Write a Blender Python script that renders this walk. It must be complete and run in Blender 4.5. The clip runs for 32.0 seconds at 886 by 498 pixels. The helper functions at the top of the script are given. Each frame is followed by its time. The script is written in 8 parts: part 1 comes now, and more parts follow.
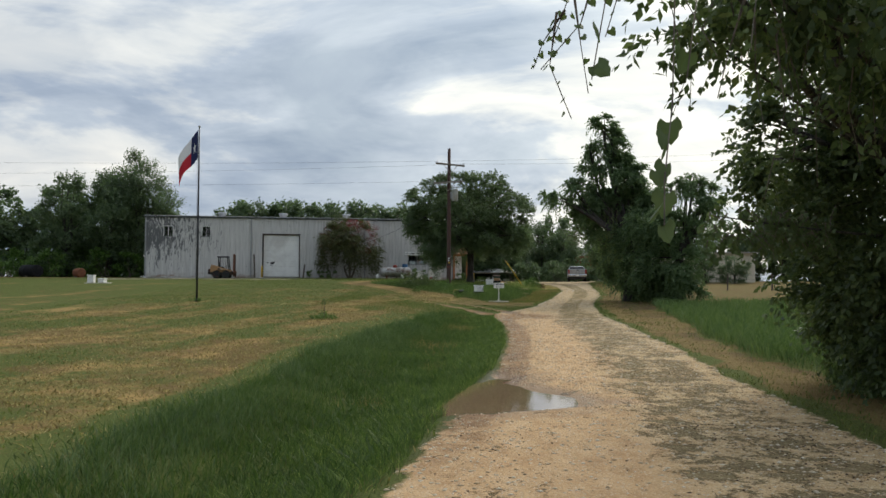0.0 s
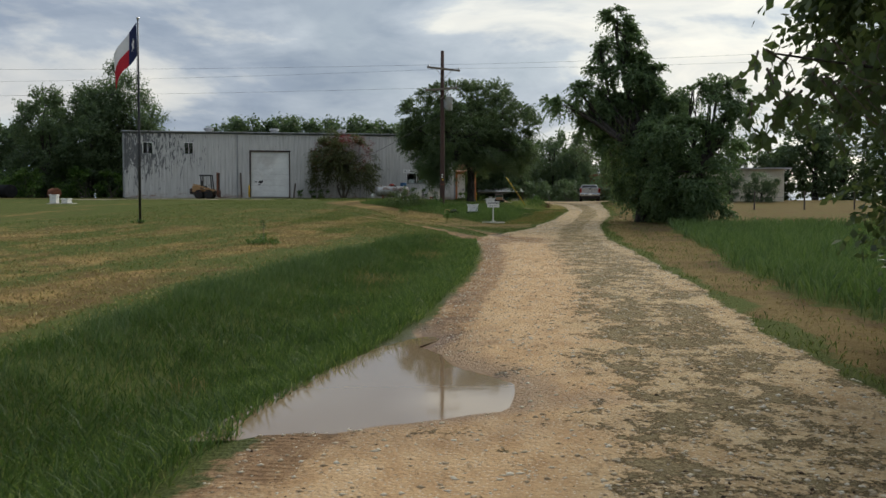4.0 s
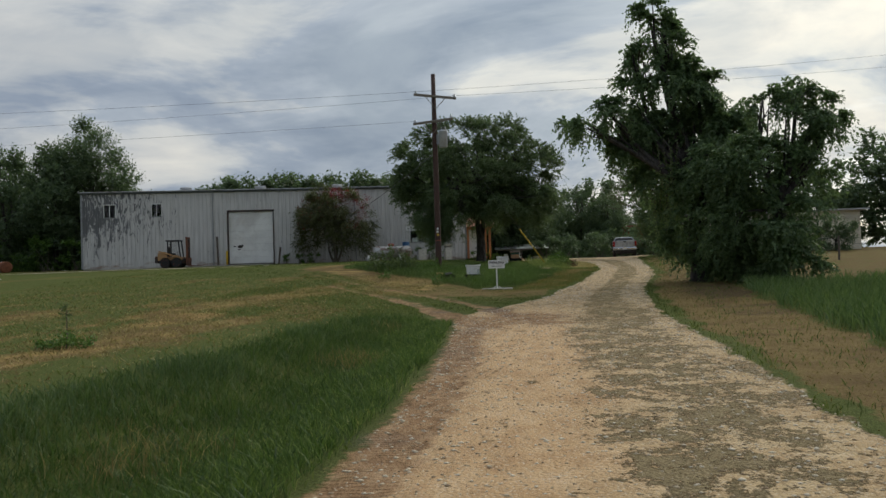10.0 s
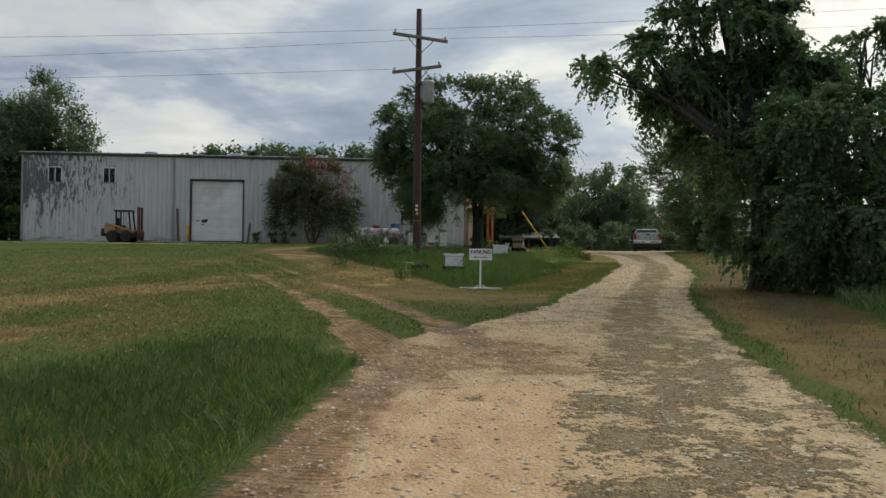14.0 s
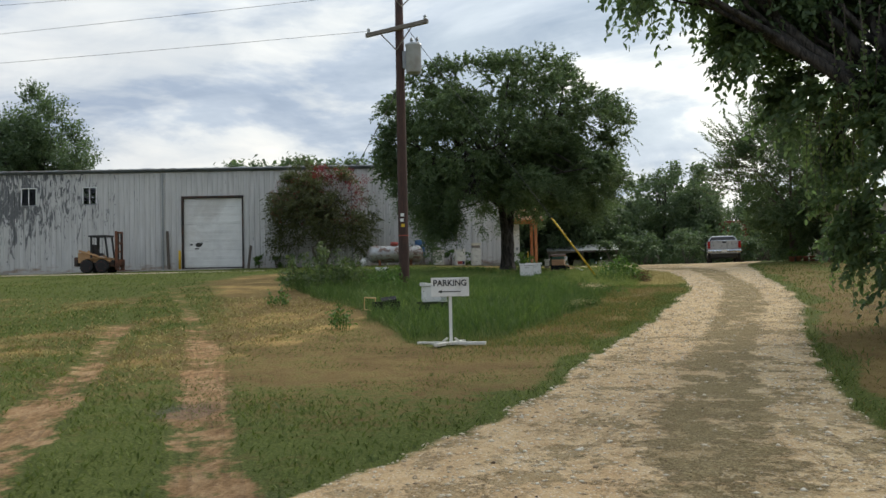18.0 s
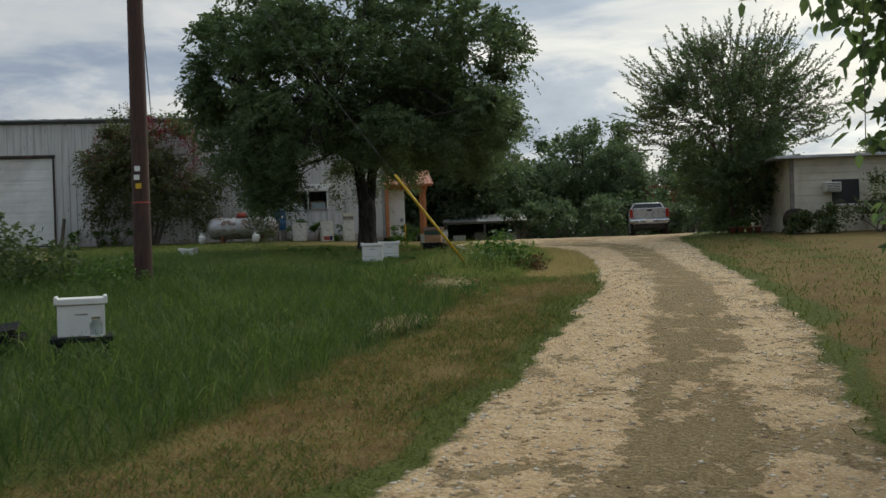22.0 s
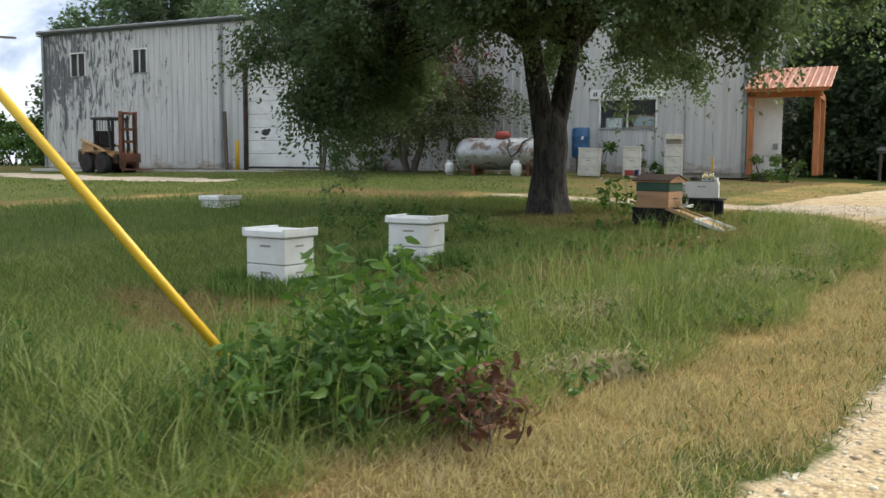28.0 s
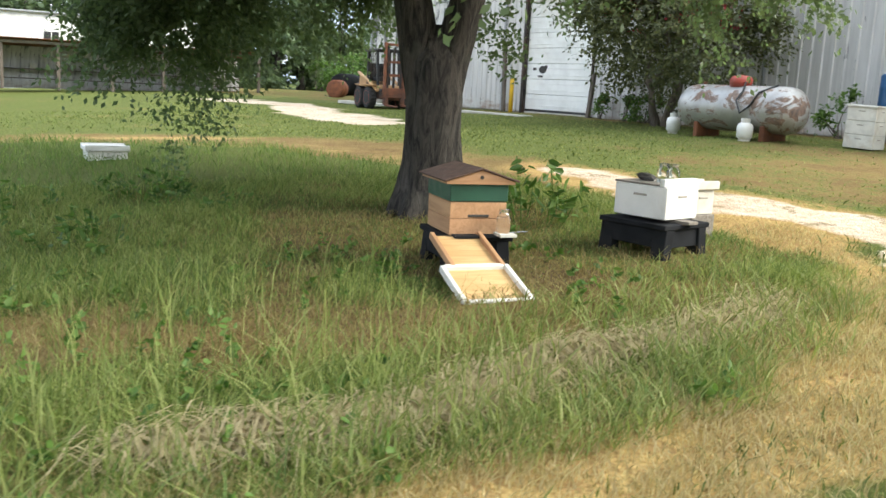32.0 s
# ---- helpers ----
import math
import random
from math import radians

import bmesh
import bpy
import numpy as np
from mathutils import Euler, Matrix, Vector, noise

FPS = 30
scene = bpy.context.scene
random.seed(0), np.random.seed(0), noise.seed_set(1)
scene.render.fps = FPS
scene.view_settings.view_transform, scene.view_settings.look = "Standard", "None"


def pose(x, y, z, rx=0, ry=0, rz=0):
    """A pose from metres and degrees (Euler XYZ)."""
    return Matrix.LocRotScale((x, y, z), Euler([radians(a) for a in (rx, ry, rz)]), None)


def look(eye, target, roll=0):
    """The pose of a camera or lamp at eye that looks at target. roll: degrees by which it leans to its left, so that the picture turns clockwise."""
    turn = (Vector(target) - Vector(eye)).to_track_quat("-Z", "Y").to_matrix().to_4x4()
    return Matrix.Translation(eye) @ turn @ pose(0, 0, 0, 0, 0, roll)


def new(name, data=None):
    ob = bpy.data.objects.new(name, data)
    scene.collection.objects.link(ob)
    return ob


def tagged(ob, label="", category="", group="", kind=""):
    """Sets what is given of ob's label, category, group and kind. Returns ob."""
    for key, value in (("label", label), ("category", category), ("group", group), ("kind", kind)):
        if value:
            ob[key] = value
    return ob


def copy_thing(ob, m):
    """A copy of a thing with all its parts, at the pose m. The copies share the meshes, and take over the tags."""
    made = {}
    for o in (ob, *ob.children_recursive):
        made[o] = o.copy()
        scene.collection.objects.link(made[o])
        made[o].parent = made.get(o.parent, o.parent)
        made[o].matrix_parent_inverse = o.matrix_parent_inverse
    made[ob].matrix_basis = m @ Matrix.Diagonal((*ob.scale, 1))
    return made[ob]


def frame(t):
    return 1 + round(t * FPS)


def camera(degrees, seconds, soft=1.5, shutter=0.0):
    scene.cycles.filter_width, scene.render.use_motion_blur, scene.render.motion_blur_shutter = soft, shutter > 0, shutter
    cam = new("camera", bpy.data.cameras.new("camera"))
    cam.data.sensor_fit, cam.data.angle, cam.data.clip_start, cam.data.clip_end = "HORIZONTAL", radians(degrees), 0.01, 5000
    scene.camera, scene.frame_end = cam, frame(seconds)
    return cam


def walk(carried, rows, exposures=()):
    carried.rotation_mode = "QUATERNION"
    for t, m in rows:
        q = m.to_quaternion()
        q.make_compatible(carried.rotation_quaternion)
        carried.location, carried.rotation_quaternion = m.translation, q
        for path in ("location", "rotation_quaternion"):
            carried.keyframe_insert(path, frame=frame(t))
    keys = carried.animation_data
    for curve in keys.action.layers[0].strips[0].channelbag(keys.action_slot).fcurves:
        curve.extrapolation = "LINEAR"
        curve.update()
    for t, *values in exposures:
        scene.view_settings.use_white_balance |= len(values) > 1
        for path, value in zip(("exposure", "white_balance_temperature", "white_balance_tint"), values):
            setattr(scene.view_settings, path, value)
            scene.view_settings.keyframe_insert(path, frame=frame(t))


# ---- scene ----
cam = camera(51.7, 32.0, shutter=0.18)
PATH = [
    (0, (0.792, 0.785, 1.203), (0.766, 2.783, 1.298), 0.2),
    (0.5, (0.951, 1.46, 1.194), (0.898, 3.459, 1.226), -0.2),
    (1, (1.096, 2.174, 1.141), (1.038, 4.173, 1.116), 0.2),
    (1.5, (1.308, 2.658, 1.156), (1.277, 4.658, 1.19), 1.3),
    (2, (1.525, 3.34, 1.161), (1.489, 5.339, 1.204), 0.8),
    (2.5, (1.723, 4.29, 1.176), (1.664, 6.289, 1.157), 0.1),
    (4.5, (2.613, 8.181, 1.102), (2.534, 10.178, 1.025), 0.1),
    (5, (2.788, 9.128, 1.141), (2.653, 11.124, 1.119), -0.0),
    (5.5, (2.939, 10.15, 1.148), (2.777, 12.143, 1.16), -0.3),
    (6, (3.104, 11.137, 1.152), (2.943, 13.13, 1.18), -1.0),
    (6.5, (3.246, 12.168, 1.124), (3.099, 14.163, 1.135), -1.8),
    (7, (3.375, 13.178, 1.105), (3.197, 15.17, 1.101), -1.4),
    (7.5, (3.438, 14.328, 1.126), (3.238, 16.318, 1.105), -1.5),
    (8, (3.496, 15.371, 1.167), (3.291, 17.36, 1.175), -1.1),
    (8.5, (3.529, 16.351, 1.158), (3.339, 18.342, 1.175), -1.5),
    (9, (3.587, 17.457, 1.166), (3.432, 19.451, 1.176), -1.2),
    (9.5, (3.673, 18.491, 1.201), (3.525, 20.486, 1.23), -1.2),
    (10, (3.745, 19.533, 1.256), (3.607, 21.528, 1.314), -1.8),
    (10.5, (3.732, 20.696, 1.287), (3.583, 22.691, 1.317), -2.3),
    (11, (3.808, 21.848, 1.325), (3.625, 23.839, 1.286), -2.2),
    (11.5, (3.885, 23.029, 1.348), (3.724, 25.022, 1.28), -2.4),
    (12, (3.973, 24.173, 1.346), (3.836, 26.166, 1.266), -1.7),
    (12.5, (4.087, 25.322, 1.344), (3.941, 27.316, 1.288), -0.6),
    (13, (4.221, 26.666, 1.33), (4.068, 28.66, 1.311), 0.4),
    (13.5, (4.321, 27.98, 1.34), (4.166, 29.974, 1.359), 0.7),
    (15.5, (4.902, 33.246, 1.599), (4.643, 35.229, 1.639), -1.0),
    (16, (5.056, 34.581, 1.612), (4.775, 36.561, 1.6), -1.8),
    (16.5, (5.147, 36.008, 1.627), (4.852, 37.985, 1.572), -2.3),
    (17, (5.292, 37.165, 1.674), (5.017, 39.146, 1.645), -1.5),
    (17.5, (5.487, 38.219, 1.721), (5.19, 40.197, 1.76), -0.9),
    (18, (5.648, 39.328, 1.763), (5.329, 41.302, 1.827), -1.2),
    (18.5, (5.763, 40.47, 1.812), (5.502, 42.452, 1.866), -2.4),
    (19, (5.846, 41.868, 1.821), (5.535, 43.843, 1.851), -1.7),
    (19.5, (6.023, 43.206, 1.853), (5.693, 45.178, 1.883), -0.8),
    (20, (6.181, 44.521, 1.895), (5.874, 46.497, 1.893), -0.5),
    (20.5, (6.344, 45.705, 1.929), (6.072, 47.687, 1.928), -0.2),
    (21, (6.516, 47.002, 1.967), (6.283, 48.988, 1.953), -0.9),
    (21.5, (6.693, 48.281, 2.023), (6.511, 50.273, 2.004), -1.4),
    (22, (6.886, 49.456, 2.083), (6.724, 51.45, 2.077), -1.8),
    (22.5, (7.064, 50.627, 2.095), (6.917, 52.622, 2.121), -1.2),
    (23, (7.26, 51.849, 2.124), (7.114, 53.844, 2.15), 0.1),
    (23.5, (7.44, 53.184, 2.125), (7.283, 55.177, 2.096), -0.2),
    (24, (7.751, 54.519, 2.195), (7.574, 56.509, 2.115), -1.2),
    (24.5, (8.004, 55.88, 2.263), (7.805, 57.869, 2.187), -0.2),
    (25, (8.323, 57.313, 2.31), (8.083, 59.297, 2.237), -0.1),
    (25.5, (8.592, 58.688, 2.394), (8.29, 60.663, 2.322), -0.7),
    (26, (8.777, 60.095, 2.484), (8.323, 62.039, 2.372), -0.6),
    (26.5, (9.012, 61.508, 2.56), (8.33, 63.384, 2.429), -0.1),
    (28.5, (9.826, 66.417, 2.862), (8.548, 67.94, 2.643), 0.7),
    (29, (9.987, 67.729, 2.89), (8.609, 69.155, 2.625), 1.5),
    (29.5, (10.074, 68.997, 2.949), (8.541, 70.247, 2.655), 3.1),
    (30, (10.177, 70.208, 3.019), (8.516, 71.281, 2.72), 5.0),
    (30.5, (10.326, 71.466, 3.073), (8.672, 72.543, 2.751), 4.8),
    (31, (10.363, 72.76, 3.125), (8.72, 73.841, 2.761), 3.7),
    (31.5, (10.396, 73.961, 3.186), (8.673, 74.914, 2.833), 3.6),
    (32, (10.446, 75.084, 3.23), (8.632, 75.853, 2.885), 2.9),
]
walk(cam, [(t, look(eye, target, roll)) for t, eye, target, roll in PATH],
     exposures=[(0, 0.46), (1, 0.3), (2, 0.28), (6, 0.1), (8, 0.02), (10, 0.02), (12, 0.18), (13, 0.14), (16, 0.55), (17, 0.70), (18, 0.64), (19, 0.55), (20, 0.14), (22, 0.16), (23, 0.20), (24, 0.46), (25, 0.60), (26, 0.70), (28.5, 1.48), (30, 1.78), (31, 1.98), (32, 2.18)])

# ---- sky, sun ----
SUN_AZ, SUN_EL = radians(25), radians(34)      # azimuth to the right of +y
sun_dir = Vector((math.sin(SUN_AZ) * math.cos(SUN_EL), math.cos(SUN_AZ) * math.cos(SUN_EL), math.sin(SUN_EL)))


def build_world():
    w = bpy.data.worlds.new("overcast_sky")
    scene.world = w
    w.use_nodes = True
    nt = w.node_tree
    nt.nodes.clear()
    N, L = nt.nodes.new, nt.links.new

    def math_node(op, a, b=None):
        n = N("ShaderNodeMath")
        n.operation = op
        for i, v in enumerate((a, b)):
            if v is None:
                continue
            if isinstance(v, (int, float)):
                n.inputs[i].default_value = v
            else:
                L(v, n.inputs[i])
        return n.outputs[0]

    def ramp(fac, stops):
        n = N("ShaderNodeValToRGB")
        e = n.color_ramp.elements
        while len(e) < len(stops):
            e.new(0.5)
        for el, (p, c) in zip(e, stops):
            el.position, el.color = p, (*c, 1) if len(c) == 3 else c
        L(fac, n.inputs[0])
        return n.outputs[0]

    def mix(fac, a, b, kind="MIX"):
        n = N("ShaderNodeMix")
        n.data_type, n.blend_type = "RGBA", kind
        for sock, v in ((n.inputs[0], fac), (n.inputs[6], a), (n.inputs[7], b)):
            if isinstance(v, (int, float)):
                sock.default_value = v
            elif isinstance(v, tuple):
                sock.default_value = (*v, 1)
            else:
                L(v, sock)
        return n.outputs[2]

    tc = N("ShaderNodeTexCoord")
    sep = N("ShaderNodeSeparateXYZ")
    L(tc.outputs["Generated"], sep.inputs[0])
    up = math_node("MAXIMUM", sep.outputs[2], 0.0)
    den = math_node("ADD", up, 0.30)
    com = N("ShaderNodeCombineXYZ")
    L(math_node("DIVIDE", sep.outputs[0], den), com.inputs[0])
    L(math_node("DIVIDE", sep.outputs[1], den), com.inputs[1])
    com.inputs[2].default_value = 1.7

    def clouds(scale, detail, rough, dist, shift):
        m = N("ShaderNodeMapping")
        m.inputs["Location"].default_value = shift
        m.inputs["Scale"].default_value = (0.72, 1.0, 1)
        L(com.outputs[0], m.inputs[0])
        n = N("ShaderNodeTexNoise")
        n.inputs["Scale"].default_value, n.inputs["Detail"].default_value = scale, detail
        n.inputs["Roughness"].default_value, n.inputs["Distortion"].default_value = rough, dist
        L(m.outputs[0], n.inputs["Vector"])
        return n.outputs[0]

    big = clouds(1.25, 10, 0.56, 0.8, (2.3, 0.4, 0))
    small = clouds(3.6, 8, 0.55, 0.7, (5.1, 1.3, 2))
    base = ramp(big, [(0.38, (0.295, 0.352, 0.435)), (0.475, (0.395, 0.45, 0.53)), (0.53, (0.60, 0.622, 0.635)), (0.64, (0.72, 0.715, 0.69))])
    fine = ramp(small, [(0.36, (0.74, 0.78, 0.84)), (0.52, (1.0, 1.0, 1.0)), (0.64, (1.11, 1.10, 1.07))])
    cloud = mix(0.85, base, fine, "MULTIPLY")
    # glow of the veiled sun
    dot = N("ShaderNodeVectorMath")
    dot.operation = "DOT_PRODUCT"
    L(tc.outputs["Generated"], dot.inputs[0])
    dot.inputs[1].default_value = sun_dir
    near = math_node("POWER", math_node("MAXIMUM", dot.outputs["Value"], 0.0), 3.0)
    glow = mix(near, (0.74, 0.77, 0.82), (1.56, 1.50, 1.34))
    cloud = mix(1.0, cloud, glow, "MULTIPLY")
    # clear gaps: the blue of the upper air
    sky = N("ShaderNodeTexSky")
    sky.sky_type, sky.sun_disc = "NISHITA", False
    sky.sun_elevation, sky.sun_rotation = SUN_EL, SUN_AZ
    blue = mix(1.0, sky.outputs[0], (0.12, 0.12, 0.12), "MULTIPLY")
    gap = ramp(clouds(1.7, 5, 0.5, 0.4, (7.7, 3.1, 5)), [(0.62, (0, 0, 0)), (0.74, (0.55, 0.55, 0.55))])
    col = mix(gap, cloud, blue)
    # overcast vault, brighter overhead
    lift = math_node("ADD", math_node("MULTIPLY", up, 0.55), 0.98)
    com2 = N("ShaderNodeCombineXYZ")
    for i in range(3):
        L(lift, com2.inputs[i])
    col = mix(1.0, col, com2.outputs[0], "MULTIPLY")
    bg = N("ShaderNodeBackground")
    L(col, bg.inputs[0])
    bg.inputs[1].default_value = 0.88
    out = N("ShaderNodeOutputWorld")
    L(bg.outputs[0], out.inputs[0])


build_world()
sun = new("sun", bpy.data.lights.new("sun", "SUN"))
sun.data.energy, sun.data.angle, sun.data.color = 1.35, radians(22), (1.0, 0.95, 0.86)
sun.matrix_world = look((0, 0, 60), Vector((0, 0, 60)) - sun_dir)


# ---- helpers of the scene ----
rnd = random.Random(7)
rng = np.random.default_rng(11)


def thing(name, label, category, m=None, group="", kind=""):
    ob = new(name)
    ob.empty_display_size = 0.2
    if m is not None:
        ob.matrix_world = m
    return tagged(ob, label, category, group, kind)


def part(name, bm, material, parent=None, label="", smooth=False, m=None):
    me = bpy.data.meshes.new(name)
    bm.normal_update()
    bm.to_mesh(me)
    bm.free()
    me.materials.append(material)
    if smooth:
        me.polygons.foreach_set("use_smooth", [True] * len(me.polygons))
    ob = new(name, me)
    ob.parent = parent
    if m is not None:
        ob.matrix_local = m
    if label:
        ob["label"] = label
    return ob


def again(ob, parent, m):
    """A second piece on the same mesh."""
    o = new(ob.name.split(".")[0], ob.data)
    o.parent = parent
    o.matrix_local = m
    if "label" in ob:
        o["label"] = ob["label"]
    return o


def box(cx, cy, cz, sx, sy, sz, bevel=0.0, bm=None, rot=None):
    """A box by its centre and size, with bevelled edges."""
    own = bmesh.new()
    bmesh.ops.create_cube(own, size=1, matrix=Matrix.Diagonal((sx, sy, sz, 1)))
    if bevel:
        bmesh.ops.bevel(own, geom=own.edges[:], offset=bevel, segments=1, affect="EDGES", profile=0.6)
    mm = Matrix.Translation((cx, cy, cz))
    if rot is not None:
        mm = mm @ rot
    own.transform(mm)
    if bm is None:
        return own
    me = bpy.data.meshes.new("tmp")
    own.to_mesh(me)
    own.free()
    bm.from_mesh(me)
    bpy.data.meshes.remove(me)
    return bm


def join_bm(bm, own):
    me = bpy.data.meshes.new("tmp")
    own.to_mesh(me)
    own.free()
    bm.from_mesh(me)
    bpy.data.meshes.remove(me)
    return bm


def cyl(p0, p1, r0, r1=None, seg=12, caps=True):
    """A tapered rod from p0 to p1."""
    p0, p1 = Vector(p0), Vector(p1)
    r1 = r0 if r1 is None else r1
    own = bmesh.new()
    d = p1 - p0
    bmesh.ops.create_cone(own, cap_ends=caps, segments=seg, radius1=r0, radius2=max(r1, 1e-4), depth=d.length)
    own.transform(Matrix.Translation((p0 + p1) / 2) @ d.to_track_quat("Z", "Y").to_matrix().to_4x4())
    return own


def lathe(profile, seg=24, axis="Z"):
    """A turned body from (radius, height) pairs."""
    own = bmesh.new()
    rings = []
    for r, z in profile:
        rings.append([own.verts.new((r * math.cos(2 * math.pi * i / seg), r * math.sin(2 * math.pi * i / seg), z)) for i in range(seg)])
    for a, b in zip(rings, rings[1:]):
        for i in range(seg):
            own.faces.new((a[i], a[(i + 1) % seg], b[(i + 1) % seg], b[i]))
    own.faces.new(rings[0][::-1])
    own.faces.new(rings[-1])
    if axis == "X":
        own.transform(Matrix.Rotation(radians(90), 4, "Y"))
    return own


def tube(points, radii, seg=8):
    """A pipe or limb along points."""
    own = bmesh.new()
    pts = [Vector(p) for p in points]
    rings = []
    side = Vector((1, 0, 0))
    for i, p in enumerate(pts):
        d = (pts[min(i + 1, len(pts) - 1)] - pts[max(i - 1, 0)]).normalized()
        side = side - d * side.dot(d)
        if side.length < 1e-3:
            side = d.orthogonal()
        side.normalize()
        o = d.cross(side)
        r = radii[i] if isinstance(radii, (list, tuple)) else radii
        rings.append([own.verts.new(p + (side * math.cos(2 * math.pi * k / seg) + o * math.sin(2 * math.pi * k / seg)) * r) for k in range(seg)])
    for a, b in zip(rings, rings[1:]):
        for k in range(seg):
            own.faces.new((a[k], a[(k + 1) % seg], b[(k + 1) % seg], b[k]))
    own.faces.new(rings[0][::-1])
    own.faces.new(rings[-1])
    return own


def prism(outline, y0, y1):
    """A flat outline in x, z made solid from y0 to y1."""
    own = bmesh.new()
    a = [own.verts.new((x, y0, z)) for x, z in outline]
    b = [own.verts.new((x, y1, z)) for x, z in outline]
    own.faces.new(a)
    own.faces.new(b[::-1])
    n = len(a)
    for i in range(n):
        own.faces.new((a[(i + 1) % n], a[i], b[i], b[(i + 1) % n]))
    bmesh.ops.recalc_face_normals(own, faces=own.faces[:])
    return own


def np_mesh(name, verts, quads, material, attrs=None, smooth=False):
    """A mesh object from arrays; all faces have the same number of corners."""
    me = bpy.data.meshes.new(name)
    n, (f, c) = len(verts), quads.shape
    me.vertices.add(n)
    me.vertices.foreach_set("co", np.ascontiguousarray(verts, dtype=np.float32).ravel())
    me.loops.add(f * c)
    me.loops.foreach_set("vertex_index", np.ascontiguousarray(quads, dtype=np.int32).ravel())
    me.polygons.add(f)
    me.polygons.foreach_set("loop_start", np.arange(0, f * c, c, dtype=np.int32))
    if smooth:
        me.polygons.foreach_set("use_smooth", np.ones(f, dtype=bool))
    me.update(calc_edges=True)
    for key, values in (attrs or {}).items():
        a = me.attributes.new(key, "FLOAT", "POINT")
        a.data.foreach_set("value", np.ascontiguousarray(values, dtype=np.float32))
    me.materials.append(material)
    return new(name, me)


_lattice = np.random.default_rng(5).random((256, 256))


def vnoise(x, y, scale=1.0, shift=0):
    """Smooth value noise in 0..1 over arrays."""
    x, y = np.asarray(x) * scale + shift * 17.3, np.asarray(y) * scale + shift * 9.1
    xi, yi = np.floor(x).astype(int), np.floor(y).astype(int)
    fx, fy = x - xi, y - yi
    fx, fy = fx * fx * (3 - 2 * fx), fy * fy * (3 - 2 * fy)
    g = lambda a, b: _lattice[a % 256, b % 256]
    return (g(xi, yi) * (1 - fx) + g(xi + 1, yi) * fx) * (1 - fy) + (g(xi, yi + 1) * (1 - fx) + g(xi + 1, yi + 1) * fx) * fy


def fnoise(x, y, scale=1.0, octaves=3, shift=0):
    s, a, t = 0, 1.0, 0
    for k in range(octaves):
        s = s + a * vnoise(x, y, scale * 2 ** k, shift + k)
        t, a = t + a, a * 0.5
    return s / t


def sstep(e0, e1, v):
    t = np.clip((v - e0) / (e1 - e0), 0, 1)
    return t * t * (3 - 2 * t)


# ---- materials ----
class Mat:
    """A small builder for node materials."""

    def __init__(self, name):
        self.m = bpy.data.materials.new(name)
        self.m.use_nodes = True
        self.nt = self.m.node_tree
        self.b = self.nt.nodes["Principled BSDF"]
        self.out = self.nt.nodes["Material Output"]
        self.co = None

    def n(self, kind):
        return self.nt.nodes.new("ShaderNode" + kind)

    def link(self, a, b):
        self.nt.links.new(a, b)

    def put(self, sock, v):
        if isinstance(v, (int, float)):
            sock.default_value = v
        elif isinstance(v, tuple):
            sock.default_value = (*v, 1) if len(v) == 3 and sock.type == "RGBA" else v
        else:
            self.link(v, sock)

    def where(self):
        if self.co is None:
            self.co = self.n("TexCoord").outputs["Object"]
        return self.co

    def world(self):
        return self.n("NewGeometry").outputs["Position"]

    def noise(self, scale, detail=4, rough=0.55, stretch=None, vec=None, dist=0.0):
        v = vec or self.where()
        if stretch:
            mp = self.n("Mapping")
            mp.inputs["Scale"].default_value = stretch
            self.link(v, mp.inputs[0])
            v = mp.outputs[0]
        t = self.n("TexNoise")
        t.inputs["Scale"].default_value, t.inputs["Detail"].default_value = scale, detail
        t.inputs["Roughness"].default_value, t.inputs["Distortion"].default_value = rough, dist
        self.link(v, t.inputs["Vector"])
        return t.outputs[0]

    def voronoi(self, scale, vec=None, feature="F1", out="Distance"):
        t = self.n("TexVoronoi")
        t.feature = feature
        t.inputs["Scale"].default_value = scale
        self.link(vec or self.where(), t.inputs["Vector"])
        return t.outputs[out]

    def ramp(self, fac, *stops):
        r = self.n("ValToRGB")
        e = r.color_ramp.elements
        while len(e) < len(stops):
            e.new(0.5)
        for el, (p, c) in zip(e, stops):
            el.position = p
            el.color = (c, c, c, 1) if isinstance(c, (int, float)) else (*c, 1)
        self.put(r.inputs[0], fac)
        return r.outputs[0]

    def mix(self, fac, a, b, kind="MIX"):
        x = self.n("Mix")
        x.data_type, x.blend_type = "RGBA", kind
        self.put(x.inputs[0], fac), self.put(x.inputs[6], a), self.put(x.inputs[7], b)
        return x.outputs[2]

    def math(self, op, a, b=None, clamp=False):
        x = self.n("Math")
        x.operation, x.use_clamp = op, clamp
        self.put(x.inputs[0], a)
        if b is not None:
            self.put(x.inputs[1], b)
        return x.outputs[0]

    def attr(self, name):
        a = self.n("Attribute")
        a.attribute_name = name
        return a.outputs["Fac"]

    def bump(self, height, strength=0.3, dist=0.01):
        x = self.n("Bump")
        x.inputs["Strength"].default_value, x.inputs["Distance"].default_value = strength, dist
        self.link(height, x.inputs["Height"])
        self.link(x.outputs[0], self.b.inputs["Normal"])

    def set(self, color=None, rough=None, metal=None, spec=None):
        for key, v in (("Base Color", color), ("Roughness", rough), ("Metallic", metal), ("Specular IOR Level", spec)):
            if v is not None:
                self.put(self.b.inputs[key], v)
        return self.m

    def rand(self):
        return self.n("ObjectInfo").outputs["Random"]

    def island(self):
        return self.n("NewGeometry").outputs["Random Per Island"]


